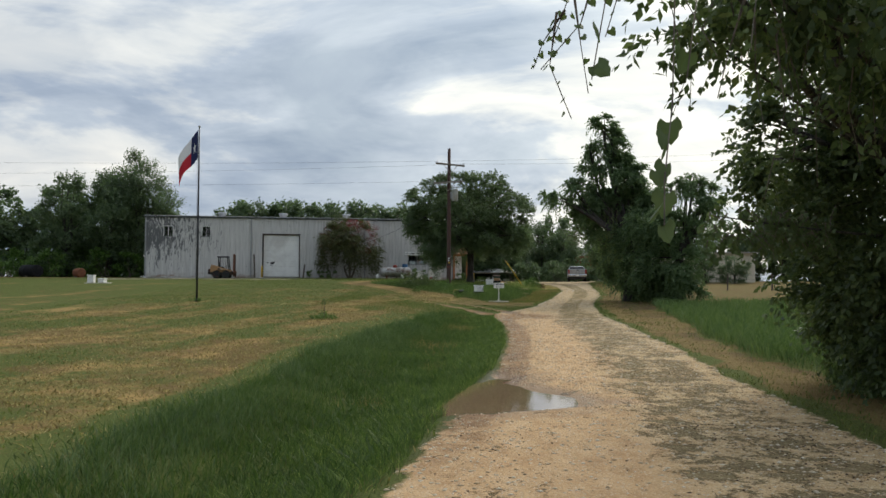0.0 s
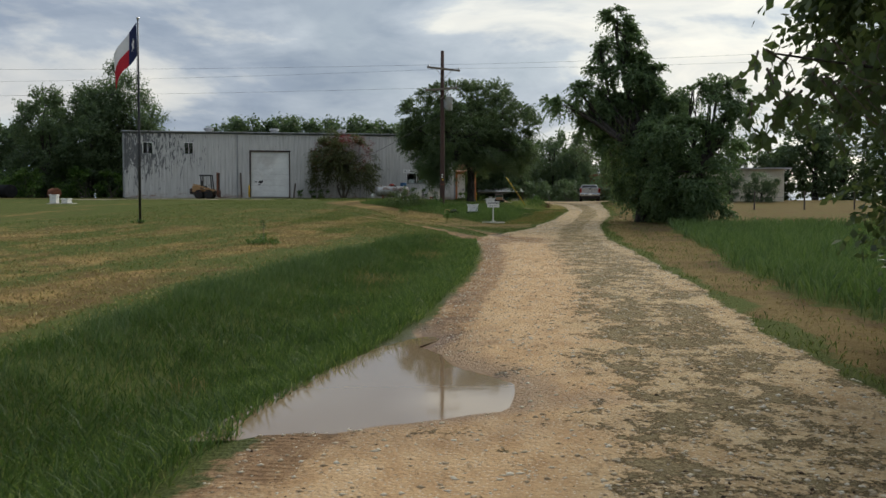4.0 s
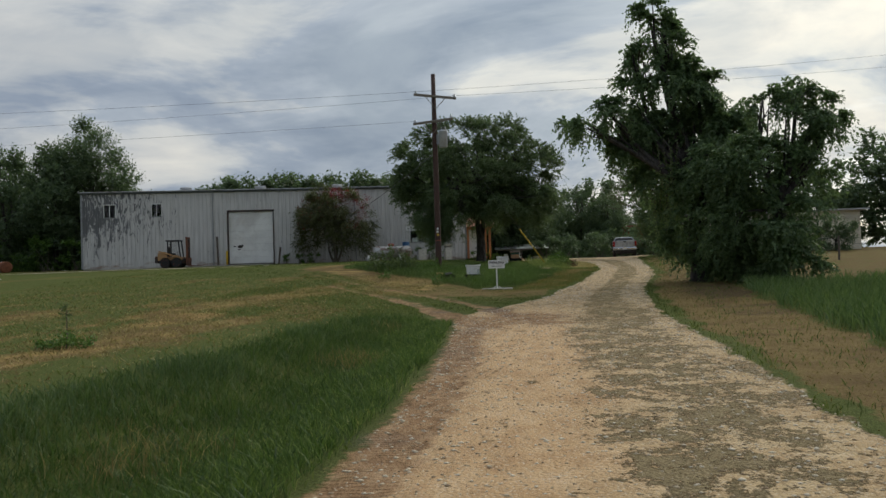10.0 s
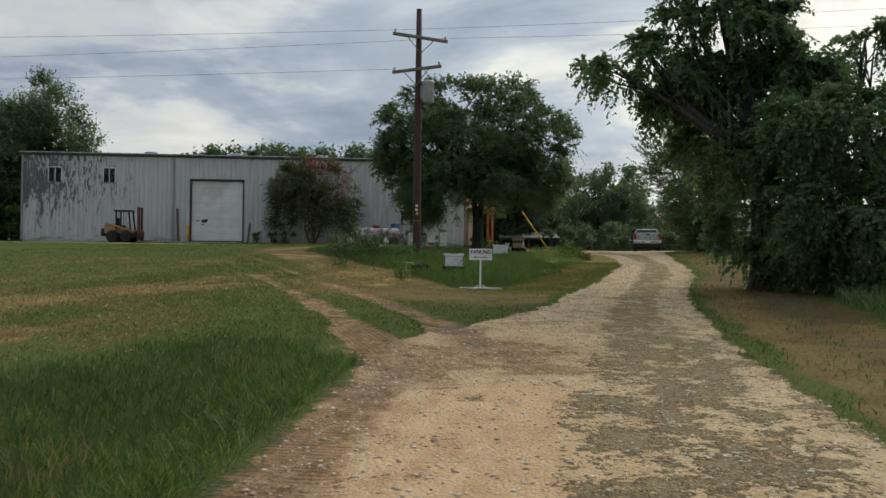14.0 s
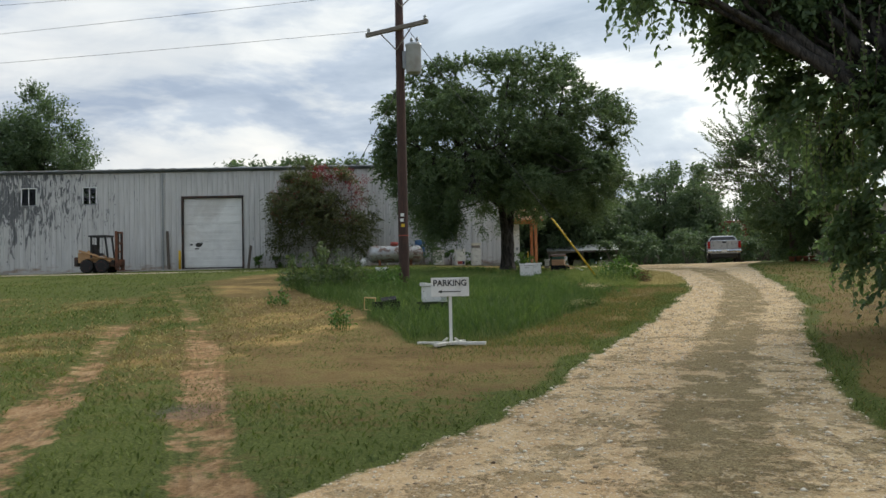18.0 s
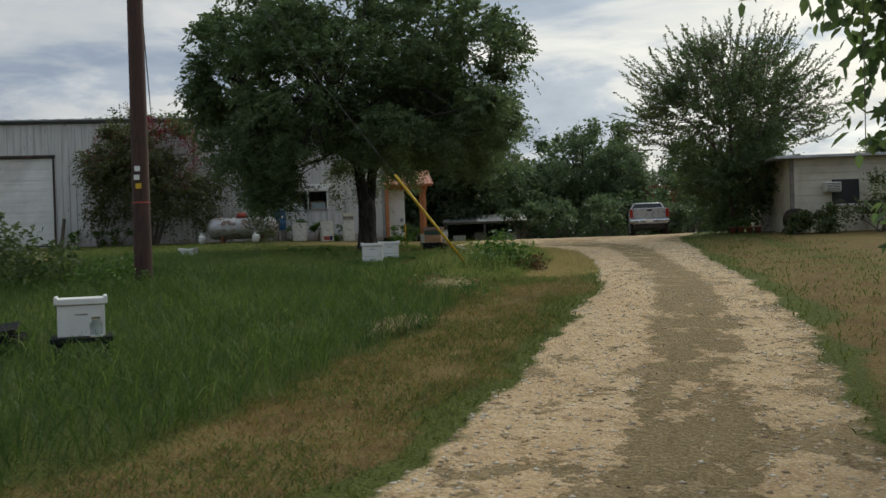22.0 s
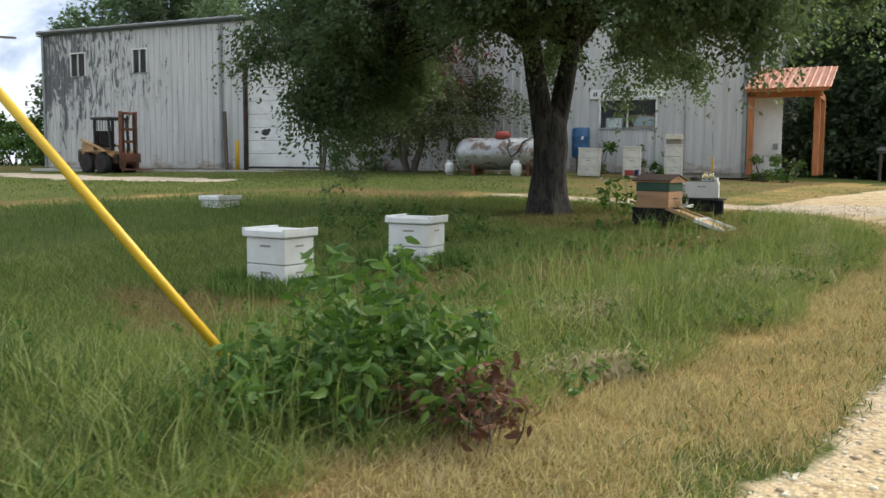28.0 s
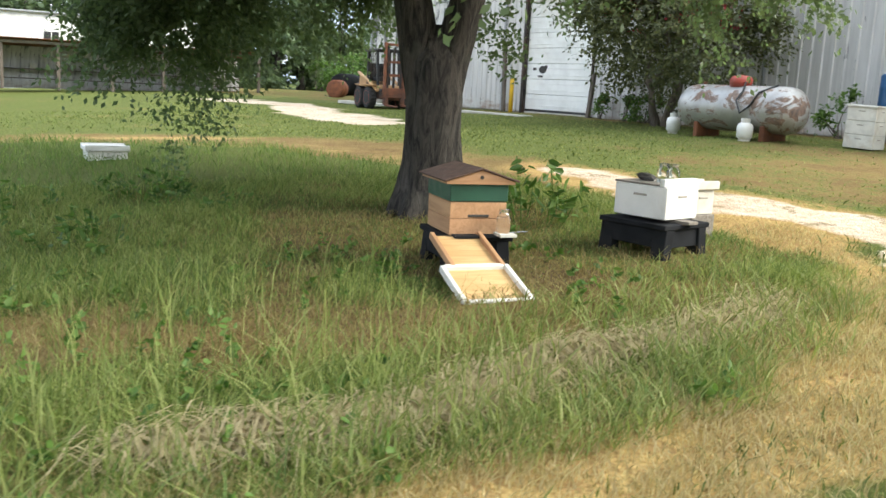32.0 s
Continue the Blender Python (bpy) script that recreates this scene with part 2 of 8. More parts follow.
def plain(name, col, rough=0.5, metal=0.0, vary=0.12, scale=9.0, dirt=None, bump=0.1, stretch=None):
    """A painted or worn surface: colour with two scales of variation, and stains."""
    k = Mat(name)
    dark = tuple(c * (1 - vary * 2.2) for c in col)
    light = tuple(min(1, c * (1 + vary)) for c in col)
    c = k.ramp(k.noise(scale, 5, 0.6, stretch), (0.3, dark), (0.55, col), (0.8, light))
    if dirt:
        c = k.mix(k.ramp(k.noise(scale * 0.31, 6, 0.65, stretch, dist=0.4), (0.48, 0.0), (0.72, 0.85)), c, dirt)
    k.bump(k.noise(scale * 6, 3, 0.6, stretch), bump, 0.004)
    return k.set(c, k.ramp(k.noise(scale * 2, 3), (0.3, max(0.02, rough - 0.12)), (0.7, min(1, rough + 0.12))), metal)


def wood(name, col, dark, scale=3.0, rough=0.7, stretch=(1, 1, 0.06)):
    k = Mat(name)
    g = k.noise(scale * 9, 5, 0.65, stretch, dist=1.2)
    c = k.ramp(g, (0.3, dark), (0.6, col), (0.85, tuple(min(1, v * 1.2) for v in col)))
    c = k.mix(k.ramp(k.noise(scale, 4), (0.45, 0.0), (0.75, 0.5)), c, dark)
    k.bump(g, 0.35, 0.004)
    return k.set(c, rough)


def leafy(name, dark, mid, light, through_light=0.35, rough=0.5):
    """Leaves that differ one by one and let some light through."""
    k = Mat(name)
    r = k.island()
    big = k.noise(0.55, 3, 0.5, vec=k.world())
    v = k.math("ADD", k.math("MULTIPLY", r, 0.62), k.math("MULTIPLY", big, 0.42))
    c = k.ramp(v, (0.15, dark), (0.5, mid), (0.9, light))
    k.set(c, rough, 0.0, 0.3)
    tr = k.n("BsdfTranslucent")
    k.link(k.mix(0.5, c, k.mix(1.0, c, (1.3, 1.4, 0.7), "MULTIPLY")), tr.inputs[0])
    ms = k.n("MixShader")
    ms.inputs[0].default_value = through_light
    k.link(k.b.outputs[0], ms.inputs[1])
    k.link(tr.outputs[0], ms.inputs[2])
    k.link(ms.outputs[0], k.out.inputs[0])
    return k.m


def ground_material():
    k = Mat("ground_cover")
    p = k.world()
    fine, mid, big = k.noise(38, 4, 0.65, vec=p), k.noise(7, 5, 0.6, vec=p), k.noise(1.1, 5, 0.6, vec=p)
    streak = k.noise(1.7, 13, 0.74, (1.0, 0.75, 1), vec=p, dist=0.2)
    # caliche road: pale packed tracks, a crust of grey-green grit with ragged edges between them
    pale = k.ramp(mid, (0.25, (0.40, 0.272, 0.142)), (0.5, (0.56, 0.41, 0.228)), (0.75, (0.68, 0.53, 0.33)))
    pale = k.mix(k.ramp(big, (0.44, 0.0), (0.66, 0.5)), pale, (0.45, 0.29, 0.15))
    packed = k.ramp(k.noise(3.1, 8, 0.62, (1, 0.45, 1), vec=p), (0.3, (0.43, 0.255, 0.125)), (0.5, (0.58, 0.375, 0.198)), (0.7, (0.68, 0.475, 0.275)))
    pale = k.mix(k.math("MULTIPLY", k.attr("tan"), 0.85), pale, packed)
    # mask that makes the pale road lighter and less yellow
    pale = k.mix(k.attr("paler"), pale, k.mix(1.0, pale, (0.95, 1.06, 1.46), "MULTIPLY"))
    stone = k.voronoi(26, p)
    pale = k.mix(k.ramp(stone, (0.14, 0.65), (0.30, 0.0)), pale, (0.76, 0.69, 0.56))
    pale = k.mix(k.attr("worn"), pale, k.mix(1.0, pale, (1.06, 1.08, 1.10), "MULTIPLY"))
    grit = k.ramp(fine, (0.3, (0.125, 0.100, 0.050)), (0.5, (0.240, 0.190, 0.100)), (0.72, (0.40, 0.320, 0.185)))
    grit = k.mix(k.ramp(k.voronoi(44, p), (0.08, 0.55), (0.22, 0.0)), grit, (0.42, 0.37, 0.28))
    d = k.math("ADD", k.attr("gritty"), k.math("MULTIPLY", k.math("SUBTRACT", streak, 0.5), 4.2))
    d = k.math("ADD", d, k.math("MULTIPLY", k.math("SUBTRACT", k.noise(6.5, 10, 0.78, (1, 0.7, 1), vec=p), 0.5), 2.6))
    d = k.math("ADD", d, k.math("MULTIPLY", k.math("SUBTRACT", k.noise(21, 5, 0.7, vec=p), 0.5), 1.5))
    crust = k.ramp(d, (0.54, 0.0), (0.72, 1.0))
    soft = k.math("ADD", k.attr("gritty"), k.math("MULTIPLY", k.math("SUBTRACT", k.noise(1.9, 3, 0.5, (1, 0.8, 1), vec=p, dist=0.4), 0.5), 3.2))
    soft = k.math("ADD", soft, k.math("MULTIPLY", k.math("SUBTRACT", k.noise(8.5, 4, 0.6, vec=p, dist=0.6), 0.5), 1.9))
    soft = k.math("ADD", soft, k.math("MULTIPLY", k.math("SUBTRACT", k.noise(36, 4, 0.65, vec=p), 0.5), 0.9))
    crust = k.mix(k.attr("worn"), crust, k.ramp(soft, (0.43, 0.0), (0.60, 0.97)))
    grit = k.mix(k.math("MULTIPLY", k.attr("worn"), 0.6), grit, k.mix(1.0, grit, (0.90, 0.88, 0.78), "MULTIPLY"))
    road = k.mix(k.math("MULTIPLY", crust, 0.92), pale, grit)
    rim = k.ramp(d, (0.52, 0.0), (0.62, 0.42), (0.70, 0.42), (0.90, 0.0))
    rim = k.math("MULTIPLY", rim, k.math("SUBTRACT", 1.0, k.math("MULTIPLY", k.attr("worn"), 0.85)))
    road = k.mix(rim, road, (0.095, 0.070, 0.036))
    road = k.mix(k.ramp(k.noise(3.4, 10, 0.78, (1.5, 0.6, 1), vec=p), (0.57, 0.0), (0.66, 0.6)), road, (0.215, 0.145, 0.075))
    road = k.mix(k.ramp(k.noise(55, 3, 0.7, vec=p), (0.30, 0.6), (0.42, 0.0)), road, (0.14, 0.095, 0.052))
    road = k.mix(k.ramp(k.voronoi(75, p), (0.06, 0.6), (0.2, 0.0)), road, (0.70, 0.63, 0.50))
    clay = k.ramp(k.noise(6, 9, 0.75, (1, 0.4, 1), vec=p), (0.32, (0.145, 0.080, 0.040)), (0.48, (0.36, 0.215, 0.110)), (0.66, (0.55, 0.375, 0.215)))
    lug = k.math("ABSOLUTE", k.math("SINE", k.math("MULTIPLY", k.attr("tread"), 34.0)))
    lug = k.math("MULTIPLY", lug, k.ramp(k.noise(1.9, 4, vec=p), (0.42, 0.0), (0.55, 1.0)))
    clay = k.mix(k.math("MULTIPLY", lug, 0.30), clay, (0.17, 0.095, 0.048))
    # soil under the grass: thatch, dry stubble, living green
    straw = k.ramp(fine, (0.25, (0.120, 0.084, 0.034)), (0.5, (0.215, 0.155, 0.064)), (0.8, (0.33, 0.255, 0.115)))
    straw = k.mix(k.ramp(mid, (0.48, 0.0), (0.68, 0.6)), straw, (0.125, 0.076, 0.036))
    straw = k.mix(k.ramp(big, (0.45, 0.0), (0.62, 0.55)), straw, (0.120, 0.078, 0.036))
    # the same mask about doubles the straw's brightness
    straw = k.mix(k.attr("paler"), straw, k.mix(1.0, straw, (2.15, 2.05, 1.9), "MULTIPLY"))
    green = k.ramp(fine, (0.25, (0.044, 0.056, 0.017)), (0.55, (0.108, 0.128, 0.037)), (0.8, (0.205, 0.215, 0.072)))
    straw = k.mix(k.attr("soil"), straw, k.ramp(fine, (0.3, (0.040, 0.030, 0.020)), (0.7, (0.115, 0.085, 0.052))))
    dr = k.math("ADD", k.attr("dry"), k.math("ADD", k.math("MULTIPLY", k.math("SUBTRACT", mid, 0.5), 1.0), k.math("MULTIPLY", k.math("SUBTRACT", big, 0.5), 0.9)))
    turf = k.mix(k.ramp(dr, (0.30, 0.0), (0.66, 1.0)), green, straw)
    e = k.math("ADD", k.attr("road"), k.math("MULTIPLY", k.math("SUBTRACT", k.noise(5, 6, 0.7, vec=p), 0.5), 0.75))
    col = k.mix(k.ramp(e, (0.38, 0.0), (0.62, 1.0)), turf, road)
    e2 = k.math("ADD", k.attr("clay"), k.math("MULTIPLY", k.math("SUBTRACT", k.noise(2.6, 9, 0.75, vec=p), 0.5), 1.7))
    col = k.mix(k.ramp(e2, (0.45, 0.0), (0.62, 0.9)), col, clay)
    wet = k.attr("wet")
    col = k.mix(wet, col, k.mix(1.0, col, (0.50, 0.45, 0.38), "MULTIPLY"))
    rough = k.mix(wet, (0.92, 0.92, 0.92), (0.55, 0.55, 0.55))
    h = k.math("ADD", k.math("MULTIPLY", fine, 0.6), k.math("MULTIPLY", stone, 0.7))
    h = k.math("ADD", h, k.math("MULTIPLY", k.math("MULTIPLY", k.noise(7, 6, 0.7, (1.6, 0.5, 1), vec=p), k.attr("clay")), 3.0))
    h = k.math("ADD", h, k.math("MULTIPLY", k.math("MULTIPLY", crust, k.attr("road")), 0.9))
    h = k.math("SUBTRACT", h, k.math("MULTIPLY", k.math("MULTIPLY", lug, k.attr("clay")), 1.0))
    k.bump(h, 0.9, 0.03)
    sp = k.mix(wet, (0.03, 0.03, 0.03), (0.2, 0.2, 0.2))
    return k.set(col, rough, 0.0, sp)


def siding_material():
    """Galvanised siding gone chalky, with dark streaks that bleed down at one end and rust at the foot."""
    k = Mat("weathered_siding")
    p = k.where()
    base = k.ramp(k.noise(1.6, 6, 0.6, (3.3, 1, 0.25), p), (0.3, (0.46, 0.45, 0.425)), (0.55, (0.58, 0.568, 0.54)), (0.8, (0.67, 0.66, 0.63)))
    sx = k.n("SeparateXYZ")
    k.link(p, sx.inputs[0])
    run = k.noise(1.5, 6, 0.66, (2.6, 1, 0.55), p, dist=1.6)
    left = k.math("SUBTRACT", 1.0, k.math("DIVIDE", sx.outputs[0], 9.0), True)
    high = k.math("DIVIDE", sx.outputs[2], 3.2, True)
    z = k.math("MULTIPLY", left, high)
    st = k.math("ADD", run, k.math("MULTIPLY", k.math("SUBTRACT", z, 1.0), 0.27))
    col = k.mix(k.ramp(st, (0.385, 0.0), (0.45, 0.88)), base, (0.080, 0.083, 0.09))
    thin = k.noise(2.6, 5, 0.6, (4.0, 1, 0.10), p)
    col = k.mix(k.ramp(thin, (0.56, 0.0), (0.78, 0.45)), col, (0.20, 0.195, 0.185))
    foot = k.math("ADD", k.noise(1.3, 5, 0.6, (1, 1, 2.5), p), k.math("MULTIPLY", k.math("DIVIDE", sx.outputs[2], 0.9), -0.32))
    col = k.mix(k.ramp(foot, (0.40, 0.0), (0.60, 0.65)), col, (0.235, 0.125, 0.060))
    k.bump(k.noise(9, 3, 0.5, (1, 1, 0.3), p), 0.08, 0.01)
    return k.set(col, k.ramp(thin, (0.3, 0.42), (0.7, 0.65)), 0.25, 0.4)


M_ground = ground_material()
M_siding = siding_material()
M_trim = plain("aged_trim_metal", (0.30, 0.31, 0.31), 0.5, 0.4, 0.15, 3)
M_darktrim = plain("dark_gutter_metal", (0.13, 0.15, 0.15), 0.5, 0.3, 0.2, 3)
M_roof = plain("galvanised_roof", (0.46, 0.47, 0.48), 0.42, 0.6, 0.1, 1.5, (0.25, 0.18, 0.13))
M_doorwhite = plain("chalky_white_paint", (0.80, 0.80, 0.76), 0.55, 0.0, 0.06, 1.2, (0.50, 0.47, 0.42))
M_white = plain("white_hive_paint", (0.78, 0.77, 0.73), 0.5, 0.0, 0.05, 4, (0.55, 0.50, 0.42))
M_oldwhite = plain("weathered_white_paint", (0.66, 0.64, 0.57), 0.65, 0.0, 0.1, 5, (0.38, 0.28, 0.17))
# for the hand slots: the shade of a recess put into the colour
M_slot = plain("shaded_recess", (0.36, 0.33, 0.28), 0.8, 0.0, 0.2, 6)
# dark grime, also the painted-in darkness of hive openings
M_grime_hole = plain("grime_and_dark_holes", (0.05, 0.045, 0.04), 0.8, 0.0, 0.2, 6)
M_black = plain("black_stand_paint", (0.014, 0.015, 0.017), 0.85, 0.0, 0.25, 6, (0.030, 0.028, 0.026))
M_black.node_tree.nodes["Principled BSDF"].inputs["Specular IOR Level"].default_value = 0.15
M_cedar = wood("cedar_boards", (0.52, 0.30, 0.155), (0.36, 0.185, 0.085), 2.0, 0.6, (0.08, 1, 1))
M_palewood = wood("pale_pine_board", (0.62, 0.42, 0.20), (0.47, 0.28, 0.11), 2.0, 0.55, (1, 0.08, 1))
M_hivegreen = plain("dark_green_paint", (0.022, 0.085, 0.050), 0.45, 0.0, 0.12, 5)
M_shingle = plain("brown_asphalt_felt", (0.105, 0.062, 0.045), 0.85, 0.0, 0.2, 14, bump=0.5)
M_orange = wood("orange_stained_timber", (0.50, 0.20, 0.075), (0.30, 0.10, 0.035), 2.5, 0.6)
M_pole = wood("creosoted_pole", (0.085, 0.042, 0.030), (0.030, 0.018, 0.014), 3.0, 0.8)
M_greywood = wood("grey_weathered_wood", (0.26, 0.23, 0.19), (0.12, 0.10, 0.08), 2.5, 0.85, (0.08, 1, 1))
M_postwood = wood("old_fence_wood", (0.15, 0.12, 0.095), (0.06, 0.05, 0.04), 2.5, 0.9)
M_grey = plain("grey_enamel", (0.50, 0.52, 0.53), 0.4, 0.2, 0.08, 3, (0.32, 0.28, 0.24))
M_wire = plain("dull_wire", (0.10, 0.10, 0.10), 0.5, 0.6, 0.1)
M_yellow = plain("yellow_plastic", (0.70, 0.43, 0.02), 0.45, 0.0, 0.08, 3)
M_blue = plain("blue_drum_plastic", (0.025, 0.10, 0.22), 0.4, 0.0, 0.12, 3)


def tank_material():
    """Silver paint that flakes off in patches, rust and bare primer under it."""
    k = Mat("flaking_silver_paint")
    base = k.ramp(k.noise(2.0, 5, 0.6), (0.3, (0.30, 0.295, 0.28)), (0.7, (0.50, 0.495, 0.48)))
    flake = k.noise(2.6, 8, 0.72, (0.8, 1, 1.2), dist=0.5)
    c = k.mix(k.ramp(flake, (0.51, 0.0), (0.55, 0.9)), base, k.ramp(k.noise(14, 4), (0.35, (0.085, 0.050, 0.036)), (0.65, (0.23, 0.13, 0.085))))
    c = k.mix(k.ramp(k.noise(1.4, 4), (0.5, 0.0), (0.75, 0.35)), c, (0.26, 0.20, 0.14))
    k.bump(flake, 0.3, 0.01)
    return k.set(c, k.ramp(flake, (0.5, 0.4), (0.6, 0.8)), k.ramp(flake, (0.50, 0.55), (0.54, 0.0)))


M_tank = tank_material()
M_porchroof = plain("orange_painted_roof_sheet", (0.42, 0.145, 0.065), 0.55, 0.1, 0.18, 5, (0.24, 0.08, 0.04))
M_mast = plain("dark_rusty_mast", (0.20, 0.075, 0.038), 0.8, 0.1, 0.25, 5, (0.05, 0.03, 0.025))
M_rim = plain("red_wheel_paint", (0.46, 0.065, 0.040), 0.6, 0.0, 0.2, 5, (0.2, 0.06, 0.04))
M_rust = plain("rusty_steel", (0.22, 0.080, 0.036), 0.85, 0.1, 0.25, 5, (0.09, 0.04, 0.025))
M_redpaint = plain("faded_red_paint", (0.36, 0.055, 0.035), 0.55, 0.0, 0.2, 4, (0.16, 0.07, 0.05))
M_tyre = plain("tyre_rubber", (0.022, 0.021, 0.020), 0.85, 0.0, 0.2, 12)
M_machine = plain("faded_cream_machine_paint", (0.46, 0.27, 0.12), 0.6, 0.0, 0.12, 3, (0.25, 0.12, 0.06))
M_machdark = plain("oily_dark_steel", (0.055, 0.045, 0.040), 0.6, 0.5, 0.25, 5, (0.16, 0.07, 0.04))
M_carpaint = plain("pale_grey_car_paint", (0.42, 0.43, 0.44), 0.3, 0.2, 0.03, 2)
M_chrome = plain("worn_chrome", (0.62, 0.62, 0.62), 0.2, 0.95, 0.05, 4)
M_lampred = plain("red_lamp_lens", (0.32, 0.02, 0.015), 0.2, 0.0, 0.05)
M_black2 = plain("black_trim", (0.02, 0.02, 0.02), 0.5, 0.0, 0.2)
M_concrete = plain("poured_concrete", (0.48, 0.45, 0.40), 0.85, 0.0, 0.1, 2.5, (0.26, 0.22, 0.17), 0.4)
M_cream = plain("cream_siding_paint", (0.62, 0.565, 0.44), 0.6, 0.0, 0.06, 2, (0.33, 0.28, 0.2))
M_flagblue = plain("flag_blue_cloth", (0.010, 0.018, 0.085), 0.8, 0.0, 0.1, 20)
M_flagwhite = plain("flag_white_cloth", (0.78, 0.78, 0.78), 0.8, 0.0, 0.05, 20)
M_flagred = plain("flag_red_cloth", (0.50, 0.015, 0.030), 0.8, 0.0, 0.08, 20)
M_polegrey = plain("flagpole_metal", (0.055, 0.055, 0.06), 0.4, 0.7, 0.1, 4)
M_ink = plain("black_lettering", (0.02, 0.02, 0.02), 0.6, 0.0, 0.1)
M_terra = plain("terracotta", (0.30, 0.11, 0.06), 0.8, 0.0, 0.15)


def glass_material():
    k = Mat("window_glass")
    k.b.inputs["Transmission Weight"].default_value = 1.0
    k.b.inputs["IOR"].default_value = 1.25
    return k.set((0.80, 0.86, 0.86), k.ramp(k.noise(3, 4), (0.3, 0.01), (0.8, 0.08)))


def water_material():
    k = Mat("muddy_water")
    k.bump(k.noise(4, 3), 0.06, 0.01)
    return k.set((0.27, 0.185, 0.105), 0.05, 0.0, 0.45)


def bark_material(name, col, dark):
    k = Mat(name)
    g = k.noise(13, 7, 0.75, (1, 1, 0.20), dist=0.8)
    c = k.ramp(g, (0.40, dark), (0.58, col), (0.75, tuple(min(1, v * 1.5) for v in col)))
    c = k.mix(k.ramp(k.noise(3.2, 5), (0.56, 0.0), (0.72, 0.40)), c, (0.14, 0.145, 0.12))
    k.bump(g, 0.9, 0.03)
    return k.set(c, 0.9)


M_glass, M_water = glass_material(), water_material()
M_bark = bark_material("oak_bark", (0.078, 0.067, 0.056), (0.009, 0.008, 0.007))
M_bark2 = bark_material("smooth_grey_bark", (0.16, 0.13, 0.10), (0.07, 0.055, 0.045))
M_leaf_oak = leafy("oak_leaves", (0.074, 0.110, 0.058), (0.108, 0.158, 0.076), (0.155, 0.205, 0.098), 0.52)
M_leaf_vine = leafy("vine_leaves", (0.070, 0.110, 0.056), (0.116, 0.178, 0.084), (0.180, 0.252, 0.118), 0.5)
M_leaf_pale = leafy("pale_vine_leaves", (0.100, 0.150, 0.060), (0.170, 0.240, 0.095), (0.260, 0.330, 0.140), 0.6)
M_leaf_near = leafy("grape_vine_leaves", (0.044, 0.068, 0.031), (0.084, 0.122, 0.050), (0.158, 0.200, 0.080), 0.42)
M_leaf_crape = leafy("crape_myrtle_leaves", (0.041, 0.067, 0.025), (0.086, 0.121, 0.046), (0.161, 0.201, 0.081), 0.4)
# haze of distance put into the colours: raised darks, little contrast
M_leaf_far = leafy("hazy_far_tree_leaves", (0.076, 0.114, 0.066), (0.106, 0.155, 0.082), (0.152, 0.205, 0.106), 0.5)
M_flower = leafy("crimson_blossom", (0.098, 0.013, 0.017), (0.203, 0.022, 0.030), (0.375, 0.053, 0.060), 0.3)
M_leaf_bronze = leafy("bronze_myrtle_leaves", (0.048, 0.056, 0.026), (0.095, 0.108, 0.046), (0.180, 0.185, 0.080), 0.42)
M_leaf_weed = leafy("broad_weed_leaves", (0.032, 0.075, 0.014), (0.085, 0.165, 0.030), (0.175, 0.27, 0.070))
M_leaf_dead = leafy("dead_brown_leaves", (0.060, 0.026, 0.015), (0.135, 0.062, 0.036), (0.22, 0.115, 0.07), 0.15, 0.8)
M_blade = leafy("grass_blades", (0.052, 0.100, 0.022), (0.112, 0.182, 0.042), (0.225, 0.290, 0.086), 0.40, 0.6)
M_blade_pale = leafy("pale_grass_blades", (0.090, 0.130, 0.030), (0.190, 0.240, 0.066), (0.37, 0.385, 0.150), 0.4, 0.6)
M_blade_deep = leafy("deep_grass_blades", (0.032, 0.064, 0.015), (0.060, 0.108, 0.025), (0.108, 0.160, 0.042), 0.38, 0.6)
M_blade_soft = leafy("grey_green_grass_blades", (0.046, 0.082, 0.034), (0.090, 0.142, 0.058), (0.165, 0.215, 0.098), 0.38, 0.6)
M_blade_dry = leafy("dry_stubble", (0.25, 0.195, 0.098), (0.40, 0.322, 0.168), (0.58, 0.49, 0.28), 0.45, 0.85)
M_hay = leafy("grey_cut_hay", (0.26, 0.215, 0.125), (0.40, 0.335, 0.195), (0.54, 0.465, 0.285), 0.4, 0.9)
M_blade_lawn = leafy("lawn_blades", (0.095, 0.125, 0.030), (0.175, 0.205, 0.058), (0.30, 0.31, 0.11), 0.35, 0.7)
M_blade_verge = leafy("worn_grass_blades", (0.056, 0.080, 0.020), (0.112, 0.146, 0.036), (0.21, 0.24, 0.075), 0.35, 0.7)
M_blade_brown = leafy("withered_brown_blades", (0.125, 0.092, 0.042), (0.215, 0.168, 0.075), (0.36, 0.30, 0.145), 0.45, 0.85)
M_blade_gold = leafy("golden_mown_grass", (0.105, 0.082, 0.026), (0.185, 0.142, 0.046), (0.300, 0.235, 0.085), 0.4, 0.8)
M_blade_crop = leafy("field_crop_blades", (0.046, 0.084, 0.026), (0.090, 0.148, 0.044), (0.160, 0.215, 0.082), 0.35, 0.6)
M_blade_mat = leafy("matted_road_grass", (0.075, 0.068, 0.026), (0.125, 0.112, 0.046), (0.21, 0.175, 0.085), 0.2, 0.9)


# ---- the ground: one sheet, with the road, the ditch and the mown verges in it ----
Y_UP = [-400, -60, 0, 10, 18, 24, 29, 35, 41, 47, 52, 56, 61, 66, 70, 75, 80, 90, 97, 120, 400]
Z_UP = [-0.6, -0.4, -0.45, -0.5, -0.5, -0.28, -0.17, 0.03, 0.13, 0.42, 0.58, 0.72, 1.05, 1.38, 1.5, 1.72, 1.95, 2.28, 2.3, 2.2, 2.0]
